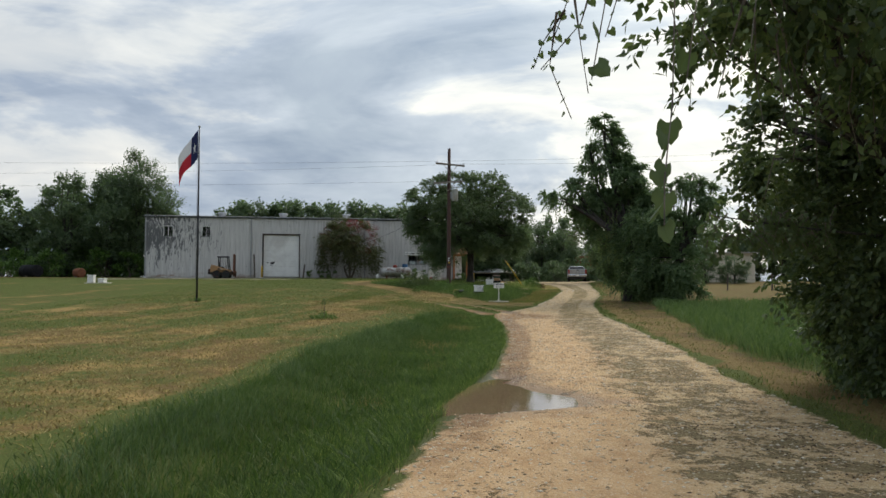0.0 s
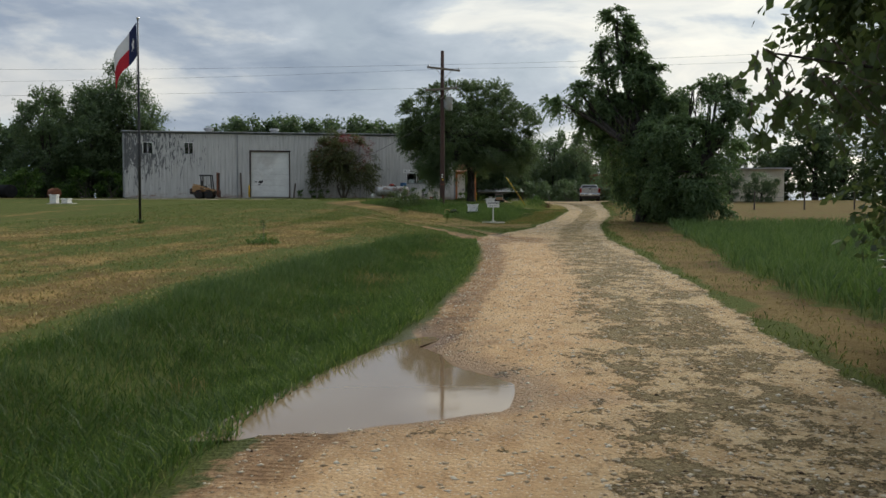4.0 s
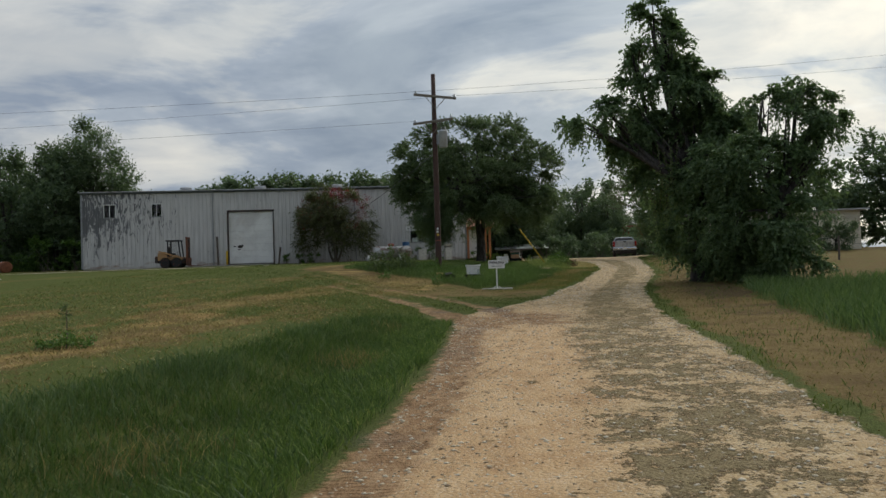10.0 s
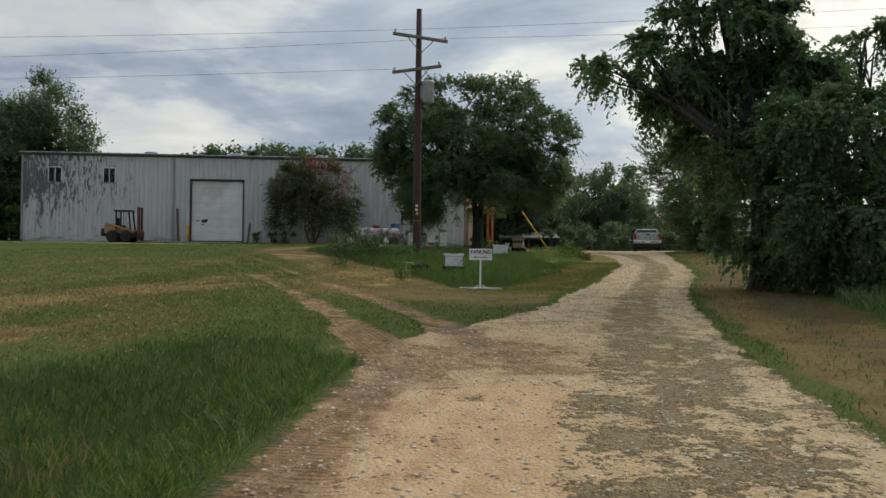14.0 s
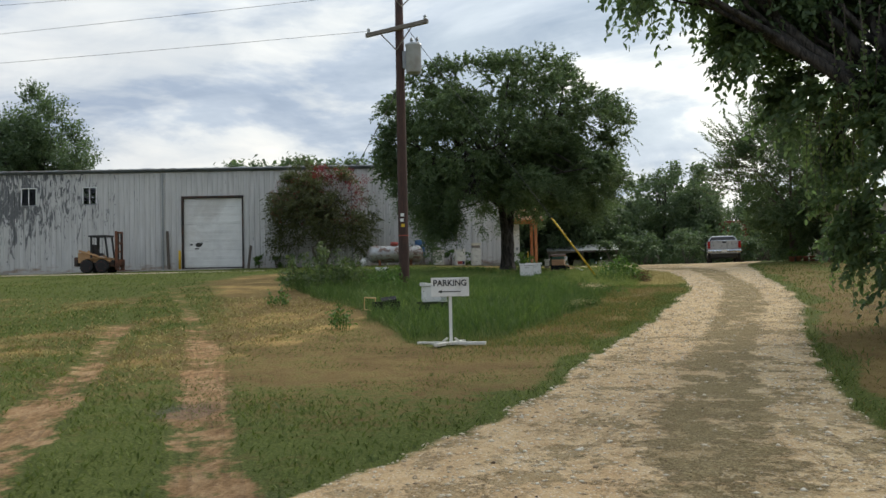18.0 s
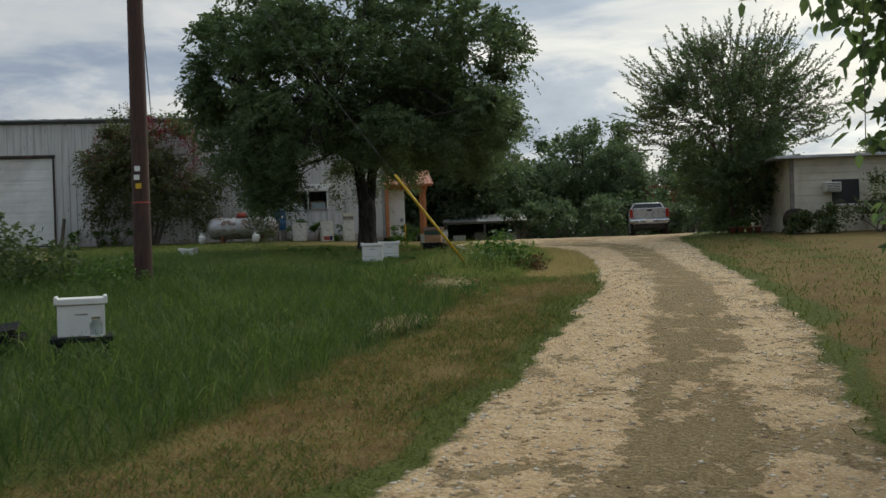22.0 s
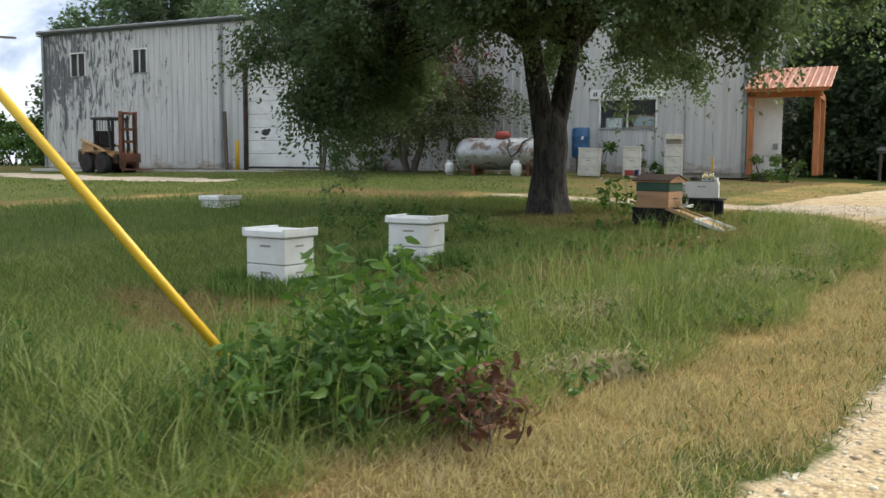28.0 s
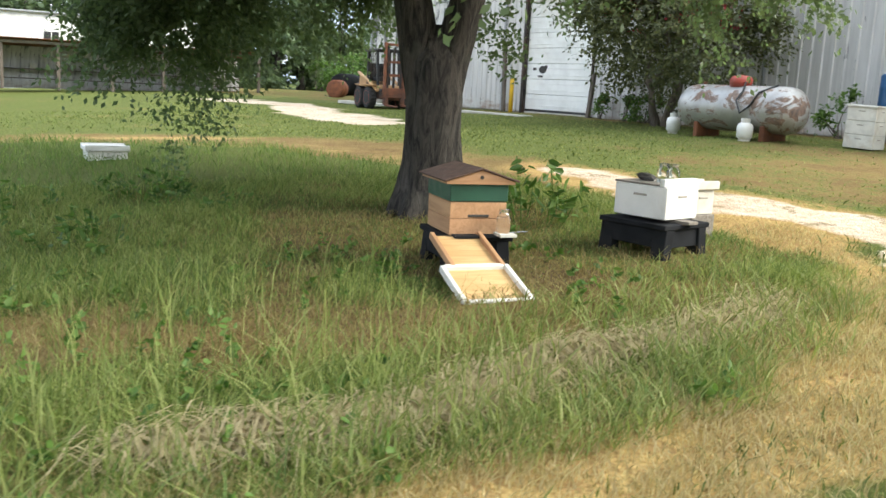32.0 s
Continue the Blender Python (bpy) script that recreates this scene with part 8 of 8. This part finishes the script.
x, y = scatter(5200, 4.9, 7.4, 66, 77, lambda c, x, y: (c["isle"] < 0.2) * (1 - c["thin"]) * clumped(x, y, 0.8, 27))
blades("seed_grass", "tall thin grass stalks at the edge of the island", x, y, 0.30, 0.62, 0.003, M_blade_pale, 0.35)
x, y = scatter(26000, 2.6, 4.6, 70.3, 73.9, lambda c, x, y: np.maximum(sstep(0.75, 0.35, np.hypot(x - 3.46, y - 71.1)), sstep(0.75, 0.35, np.hypot(x - 3.58, y - 73.0))))
blades("island_grass", "grass grown up round the foot of the white hives", x, y, 0.08, 0.24, 0.006, M_blade, 0.5)
x, y = scatter(170000, 5.5, 9.8, 68, 81.5, lambda c, x, y: (c["isle"] > -0.1) * (c["road"] < 0.4) * (0.3 + 0.7 * clumped(x, y, 3.5, 22) ** 2))
blades("dry_stubble", "bristly pale stubble tufts beside the road", x, y, 0.04, 0.12, 0.0032, M_blade_dry, 0.7)
x, y = scatter(60000, -3, 7.5, 44, 58, lambda c, x, y: (c["dry"] > 0.3) * (c["isle"] > 0.1) * (c["road"] < 0.3) * clumped(x, y, 1.2, 44) ** 2)
blades("withered_grass", "mixed green and brown mown grass round the parking sign", x, y, 0.015, 0.06, 0.0045, M_blade_verge, 1.1)
x, y = scatter(60000, 3.0, 9.2, 52, 82, lambda c, x, y: (c["isle"] > -0.3) * (c["road"] < 0.5) * np.clip(0.5 - 0.5 * c["dry"], 0, 1) * clumped(x, y, 1.6, 6))
blades("verge_grass", "short green grass at the edge of the road", x, y, 0.04, 0.13, 0.006, M_blade_verge, 0.6)
x, y = scatter(90000, 5.5, 16, 8, 86, lambda c, x, y: (c["lane"] > -0.15) * (c["crop"] < 0.3) * (c["lane"] < 3.4) * (c["road"] < 0.5) * (0.4 + 0.6 * c["dry"]) * (1 - 0.8 * c["soil"]))
m = rng.random(len(x)) < 0.55
blades("verge_stubble", "golden mown stubble along the road", x[m], y[m], 0.02, 0.07, 0.006, M_blade_gold, 1.1)
blades("verge_stubble", "dry mown stubble along the road", x[~m], y[~m], 0.015, 0.06, 0.006, M_blade_brown, 1.1)
x, y = scatter(70000, 5.5, 16, 8, 86, lambda c, x, y: (c["lane"] > -0.2) * (c["lane"] < 4) * (c["road"] < 0.55) * (1 - 0.8 * c["dry"]) * clumped(x, y, 1.3, 4))
blades("verge_grass", "short green grass along the road", x, y, 0.04, 0.14, 0.009, M_blade_verge, 0.6)
x, y = scatter(90000, -16, 0.5, 6, 62, lambda c, x, y: (c["ditch"] < 0.3) * (c["road"] < 0.3) * (x < c["xl"]) * (c["clay"] < 0.4) * (0.25 + 0.75 * (c["dry"] > 0.4)) * np.interp(x, [-16, -4], [0.5, 1]))
m = rng.random(len(x)) < 0.35
blades("field_stubble", "pale cut straw lying across the field", x[m] + 0.05, y[m], 0.03, 0.08, 0.010, M_blade_dry, 1.8)
blades("field_stubble", "dry mown thatch across the field", x, y, 0.03, 0.10, 0.012, M_blade_brown, 1.2)
x, y = scatter(110000, -18, 4.5, 6, 86, lambda c, x, y: (c["tall"] < 0.3) * (c["road"] < 0.3) * (x < c["xl"]) * (c["clay"] < 0.45) * (c["dry"] < 0.42) * (1.0 - 1.2 * c["dry"]) * (0.3 + 0.7 * clumped(x, y, 0.8, 7)))
blades("field_grass", "short mown green grass across the field", x, y, 0.03, 0.10, 0.012, M_blade_verge, 0.8)
x, y = scatter(150000, -6, 9.3, 41, 66, lambda c, x, y: (c["dry"] < 0.5) * (c["isle"] > 0.0) * (c["clay"] < 0.38) * (c["ditch"] < 0.4) * (c["road"] < 0.42) * (1 - c["dry"]) * (0.4 + 0.6 * clumped(x, y, 1.5, 25)))
blades("verge_grass", "short thick green grass between the wheel tracks", x, y, 0.02, 0.085, 0.008, M_blade_verge, 0.9)
x, y = scatter(70000, -26, 6, 78, 92, lambda c, x, y: (c["isle"] > 0.1) * (c["road"] < 0.35) * np.clip(1 - 1.4 * c["dry"], 0, 1))
blades("yard_grass", "short green lawn in front of the workshop", x, y, 0.02, 0.06, 0.010, M_blade_lawn, 1.0)
x, y = scatter(80000, 7.6, 24, 13, 52, lambda c, x, y: (c["crop"] > 0.0) * (0.5 + 0.5 * clumped(x, y, 0.7, 1)) * np.interp(x, [9, 24], [1, 0.45]) * np.where(np.hypot(x - 13, y - 55) < 4.5, 0, 1))
blades("field_crop", "knee-high green forage crop beside the mown strip", x, y, 0.25, 0.60, 0.014, M_blade_crop, 0.55, "crop")

# weeds: tall stems with opposite broad leaves
def weed_patch(name, label, cx, cy, w, n, h0, h1, leaf, mat, category="weed"):
    t = thing(name, label, category, pose(*ground_at(cx, cy)))
    st = bmesh.new()
    stem_mat = M_leaf_weed if mat is not M_leaf_dead else M_bark2
    pts = []
    z0 = gz(cx, cy)
    for _ in range(n):
        r, a = w / 2 * math.sqrt(rnd.random()), rnd.uniform(0, 6.28)
        x, y = r * math.cos(a), r * math.sin(a)
        h = rnd.uniform(h0, h1) * (1.1 - 0.5 * r / (w / 2))
        z = gz(cx + x, cy + y) - z0
        tip = Vector((x * 1.25 + rnd.uniform(-.08, .08), y * 1.25 + rnd.uniform(-.08, .08), z + h))
        one = bmesh.new() if n <= 20 else st
        join_bm(one, tube([(x, y, z - 0.03), tuple(Vector((x, y, z)).lerp(tip, 0.5) + Vector((0.02, 0.01, 0))), tuple(tip)], [0.007, 0.005, 0.003], 4))
        if n <= 20:
            part("stem", one, stem_mat, t)
        k = max(4, int(h / (leaf * 0.75)))
        for i in range(k):
            q = Vector((x, y, z)).lerp(tip, 0.2 + 0.8 * (i + 1) / k)
            for _s in range(3):
                pts.append(np.array(q) + rng.normal(size=3) * leaf * np.array([0.55, 0.55, 0.25]))
    if n > 20:
        # all stems of the patch in one mesh
        part("stem_bundle", st, stem_mat, t)
    leaf_mesh("foliage", np.array(pts), leaf, mat, t, 0.25, 0.42, True)
    return t


weed_patch("weed_bush", "leafy green weed bush beside the road", 6.55, 68.85, 1.05, 62, 0.35, 0.95, 0.10, M_leaf_weed)
weed_patch("weed_bush", "low leafy green weeds beside the road", 6.2, 68.3, 0.8, 26, 0.2, 0.5, 0.09, M_leaf_weed)
weed_patch("dead_branch", "fallen branch with withered brown leaves", 7.15, 68.75, 0.6, 22, 0.2, 0.48, 0.07, M_leaf_dead, "branch")
weed_patch("weed", "leafy weed at the foot of the shade tree", 2.95, 79.2, 0.6, 9, 0.4, 0.75, 0.12, M_leaf_weed)
weed_patch("weed", "low broad-leaved weed beside the ramp", 4.6, 77.25, 0.35, 5, 0.08, 0.18, 0.07, M_leaf_weed)
weed_patch("tall_weed", "tall grey-green weeds at the tip of the island", -2.0, 64.6, 2.4, 60, 0.6, 1.25, 0.13, M_leaf_crape)
weed_patch("tall_weed", "tall weeds round the utility pole", 0.2, 64.3, 1.2, 20, 0.3, 0.7, 0.10, M_leaf_weed)
weed_patch("tall_weed", "upright weed tuft in the mown strip", 0.95, 56.1, 0.4, 14, 0.3, 0.55, 0.08, M_leaf_weed)
weed_patch("tall_weed", "upright weed tuft in the mown strip", -1.7, 60.2, 0.5, 12, 0.3, 0.5, 0.08, M_leaf_weed)
for wx, wy in ((1.2, 74.6), (0.4, 75.8), (2.2, 74.2), (1.4, 76.3), (2.9, 75.2)):
    weed_patch("weed", "broad-leaved weed in the grass under the tree", wx, wy, 0.8, 9, 0.15, 0.36, 0.08, M_leaf_weed)
weed_patch("tall_weed", "weed tuft round the flagpole foot", -12.2, 46.6, 0.5, 12, 0.15, 0.3, 0.07, M_leaf_weed)
weed_patch("tall_weed", "grass clump round a bare sapling in the field", -4.15, 35.4, 0.9, 40, 0.15, 0.32, 0.07, M_leaf_weed)
sg = thing("sapling", "thin bare sapling in the mown field", "sapling", pose(*ground_at(-4.15, 35.4)))
part("stem", tube([(0, 0, -0.05), (0.02, 0, 0.35), (0.0, 0.02, 0.78)], [0.016, 0.012, 0.006], 6), M_bark2, sg)
leaf_mesh("leaf_tuft", rng.normal(size=(50, 3)) * np.array([0.07, 0.07, 0.10]) + np.array([0, 0, 0.66]), 0.07, M_leaf_crape, sg)
wall_bushes = []
for u, off, w, h in ((15.6, 0.5, 0.7, 0.8), (16.6, 0.5, 0.8, 0.7), (17.6, 0.6, 0.9, 0.9), (24.1, 1.2, 0.9, 1.2), (25.7, 0.8, 0.9, 0.9), (26.7, 0.8, 0.8, 0.8), (27.6, 0.7, 0.7, 0.7), (30.5, 0.4, 0.9, 0.7), (31.2, 0.5, 0.9, 0.8)):
    p = at_wall(u, off)
    wall_bushes.append((p.x, p.y, w, h))
undergrowth("wall_bush", "scrubby green bush against the siding", wall_bushes, 0.10, M_leaf_weed, 40, 16, "bushes along the wall")
undergrowth("hedge_bush", "dense green bush in the overgrown field edge", [(-33 - 2.6 * k, 95 + 0.8 * (k % 3), 3.4, 2.3 + 0.5 * (k % 2)) for k in range(13)], 0.24, M_leaf_weed, 90, 16, "overgrown hedge")
undergrowth("hedge_bush", "tall green bush in the overgrown field edge", [(-37 - 2.4 * k, 99 + 0.8 * (k % 3), 4.0, 3.0 + 0.5 * (k % 2)) for k in range(14)], 0.24, M_leaf_weed, 80, 20, "overgrown hedge")
undergrowth("yard_bush", "loose grey-green shrub in front of the house", [(19.2, 81.6, 2.2, 1.9), (21.3, 81.3, 2.4, 2.0), (16.6, 82.4, 0.9, 0.8), (17.6, 82.2, 1.2, 0.9)], 0.10, M_leaf_crape, 120, 26, "house shrubs")
undergrowth("back_bush", "green bush behind the gravel yard", [(7.2 + 1.6 * k, 100.5 + 0.7 * (k % 3), 2.4, 1.7 + 0.4 * (k % 2)) for k in range(10)], 0.18, M_leaf_far, 80, 16, "bushes behind the yard")

undergrowth("back_bush", "dense green bush behind the gravel yard", [(-1.5 + 2.3 * k, 104.5 + 0.8 * (k % 2), 3.6, 2.3 + 0.4 * (k % 3)) for k in range(12)], 0.26, M_leaf_far, 70, 16, "bushes behind the yard")


def hay(n, spots):
    """Loose windrows of cut hay: long bent straws."""
    v = []
    for cx, cy, w, l, az in spots:
        m = n // len(spots)
        a = rng.normal(size=m) * l
        b = rng.normal(size=m) * w
        x, y = cx + a * math.cos(az) - b * math.sin(az), cy + a * math.sin(az) + b * math.cos(az)
        z = ground_z(x, y) + np.abs(rng.normal(size=m)) * 0.03 + 0.015
        d = rng.uniform(0, 2 * math.pi, m)
        ln = rng.uniform(0.10, 0.30, m)
        ex, ey = np.cos(d) * ln, np.sin(d) * ln
        t = 0.004
        v.append(np.stack([np.stack([x - ex, y - ey, z - 0.02], -1), np.stack([x + ey * t / ln, y - ex * t / ln, z + 0.05], -1), np.stack([x + ex, y + ey, z - 0.01], -1), np.stack([x - ey * t / ln, y + ex * t / ln, z + 0.05], -1)], 1).reshape(-1, 3))
    v = np.concatenate(v)
    ob = np_mesh("cut_hay", v, np.arange(len(v)).reshape(-1, 4), M_hay)
    tagged(ob, "loose windrows of dry cut grass", "hay", kind="stuff")


hay(8400, [(7.12, 70.25, 0.07, 0.16, 0.9), (6.92, 73.35, 0.10, 0.25, 1.1), (7.08, 73.95, 0.09, 0.22, 1.3), (7.0, 75.6, 0.07, 0.20, 1.6), (7.0, 76.2, 0.09, 0.28, 1.7), (6.85, 76.7, 0.08, 0.25, 2.0), (6.62, 77.4, 0.08, 0.28, 1.95), (6.42, 78.2, 0.08, 0.28, 2.0), (6.2, 78.9, 0.08, 0.28, 2.0), (5.35, 60.8, 0.10, 0.35, 1.3), (5.7, 65.2, 0.16, 0.35, 1.3), (6.4, 71.9, 0.12, 0.4, 1.5)])


def gravel(n):
    """Loose stones on the road: small uneven eight-sided lumps."""
    y = rng.uniform(3, 84, n)
    xl, xr = smooth_interp(y, LEFT_Y, LEFT_X), smooth_interp(y, RIGHT_Y, RIGHT_X)
    f = np.clip(np.where(rng.random(n) < 0.55, rng.beta(0.6, 0.6, n), rng.random(n)), 0.0, 1.0)
    x = xl - 0.08 + f * np.minimum(xr - xl + 0.1, 6.2)
    c = cover(x, y)
    ok = (c["pud"] > 0.05) & (rng.random(n) > 0.85 * sstep(0.25, 0.6, c["gritty"]) * (y > 40)) & (c["road"] > 0.35)
    x, y = x[ok], y[ok]
    n = len(x)
    z = ground_z(x, y)
    s = 0.005 + 0.026 * rng.random(n) ** 3.0
    octa = np.array([(1, 0, 0), (0, 1, 0), (-1, 0, 0), (0, -1, 0), (0, 0, 0.42), (0, 0, -0.3)])
    v = octa[None] * (s[:, None, None] * rng.uniform(0.55, 1.45, (n, 6, 1)))
    a = rng.uniform(0, 6.28, n)
    ca, sa = np.cos(a)[:, None], np.sin(a)[:, None]
    v = np.stack([v[..., 0] * ca - v[..., 1] * sa, v[..., 0] * sa + v[..., 1] * ca, v[..., 2]], -1) + np.stack([x, y, z + s * 0.08], -1)[:, None]
    fc = np.array([(0, 1, 4), (1, 2, 4), (2, 3, 4), (3, 0, 4), (1, 0, 5), (2, 1, 5), (3, 2, 5), (0, 3, 5)])
    q = (np.arange(n) * 6)[:, None, None] + fc[None]
    k = Mat("limestone_gravel")
    m = k.set(k.ramp(k.island(), (0.1, (0.34, 0.25, 0.15)), (0.4, (0.60, 0.49, 0.33)), (0.85, (0.76, 0.68, 0.53))), 0.9)
    tagged(np_mesh("gravel", v.reshape(-1, 3), q.reshape(-1, 3), m), "loose pale limestone gravel on the road", "gravel", kind="stuff")


gravel(52000)


def clods(n):
    """Dark clods of mud, twigs and leaf litter that lie about on the road."""
    x = np.concatenate([rng.normal(4.9, 0.8, n // 2), rng.normal(0.9, 0.5, n // 12), rng.uniform(1.0, 7.5, n // 4)])
    y = np.concatenate([rng.uniform(3, 13, n // 2), rng.uniform(4, 16, n // 12), rng.uniform(10, 60, n // 4)])
    c = cover(x, y)
    ok = (c["road"] > 0.5) & (c["pud"] > 0.1)
    x, y = x[ok], y[ok]
    m = len(x)
    s = 0.005 + 0.018 * rng.random(m) ** 3
    octa = np.array([(1, 0, 0), (0, 0.7, 0), (-1, 0, 0), (0, -0.7, 0), (0, 0, 0.5), (0, 0, -0.3)])
    v = octa[None] * (s[:, None, None] * rng.uniform(0.6, 1.5, (m, 6, 1)))
    a = rng.uniform(0, 6.28, m)
    ca, sa = np.cos(a)[:, None], np.sin(a)[:, None]
    v = np.stack([v[..., 0] * ca - v[..., 1] * sa, v[..., 0] * sa + v[..., 1] * ca, v[..., 2]], -1) + np.stack([x, y, ground_z(x, y) + s * 0.1], -1)[:, None]
    fc = np.array([(0, 1, 4), (1, 2, 4), (2, 3, 4), (3, 0, 4), (1, 0, 5), (2, 1, 5), (3, 2, 5), (0, 3, 5)])
    q = (np.arange(m) * 6)[:, None, None] + fc[None]
    k = Mat("mud_and_litter")
    mt = k.set(k.ramp(k.island(), (0.1, (0.060, 0.038, 0.022)), (0.6, (0.13, 0.085, 0.050)), (0.9, (0.22, 0.15, 0.09))), 0.95)
    tagged(np_mesh("mud_clods", v.reshape(-1, 3), q.reshape(-1, 3), mt), "dark mud clods and leaf litter on the road", "litter", kind="stuff")


clods(5200)
x, y = scatter(60000, 1, 13, 5, 82, lambda c, x, y: (c["gritty"] > 0.45) * (c["road"] > 0.7) * clumped(x, y, 1.6, 12) * 0.8)
blades("road_mat", "matted short olive grass along the crown of the road", x, y, 0.008, 0.03, 0.006, M_blade_mat, 1.4)
x, y = scatter(40000, 5.2, 8.8, 66, 80, lambda c, x, y: (np.abs(c["isle"] + 0.35) < 0.7) * (0.3 + 0.7 * clumped(x, y, 1.8, 14)))
blades("island_grass", "fine pale seed grass at the edge of the mown strip", x, y, 0.10, 0.28, 0.004, M_blade_pale, 0.9)


def ground_weeds(n):
    """Low broad-leaved weeds among the grass: small rosettes of leaves."""
    x, y = scatter(n, 3.0, 7.6, 60, 79, lambda c, x, y: (c["isle"] < 0.35) * clumped(x, y, 1.0, 91) ** 2 * np.interp(x, [3, 4.5], [0.3, 1]))
    c = np.stack([x, y, ground_z(x, y) + 0.05], -1)
    p, way, face = spray(c, (5.0, 70.0, 1.0), (4, 4, 4), 9, 0.11, 1.2, 0.2, 0.0, 3)
    ob = leaf_mesh("ground_weeds", p, 0.055, M_leaf_weed, None, 0.2, 0.6, True, way=way, face=face)
    tagged(ob, "low broad-leaved weeds among the grass", "weed", kind="stuff")


ground_weeds(900)
# the scuffed corner by the stay wire: brown thatch with fresh green coming through
x, y = scatter(90000, 3.4, 8.0, 61, 68.6, lambda c, x, y: c["thin"] * (c["road"] < 0.4) * (0.3 + 0.7 * clumped(x, y, 2.2, 33)))
m = rng.random(len(x)) < 0.40
blades("withered_grass", "brown thatch on the scuffed corner of the island", x[~m], y[~m], 0.02, 0.09, 0.004, M_blade_brown, 1.4)
m &= fnoise(x, y, 1.3, 3, 93) > 0.47
blades("verge_grass", "fresh green grass tufts in the scuffed corner", x[m], y[m], 0.05, 0.16, 0.004, M_blade, 0.8)
x, y = scatter(50000, 3.2, 7.6, 54, 64, lambda c, x, y: (c["dry"] > 0.3) * (c["isle"] > 0.1) * (c["road"] < 0.3) * (0.15 + 0.85 * clumped(x, y, 1.2, 46) ** 2))
blades("verge_grass", "olive green grass among the golden mown strip", x, y, 0.03, 0.09, 0.0045, M_blade_verge, 1.0)
x, y = scatter(26000, 4.5, 9.0, 57, 81, lambda c, x, y: (c["isle"] > 0.4) * (c["lane"] < -1.5) * sstep(0.55, 0.3, np.abs(c["edge"] + 0.30)) * (c["road"] < 0.6))
blades("verge_grass", "low green grass band along the edge of the gravel", x, y, 0.03, 0.11, 0.0045, M_blade_verge, 0.8)
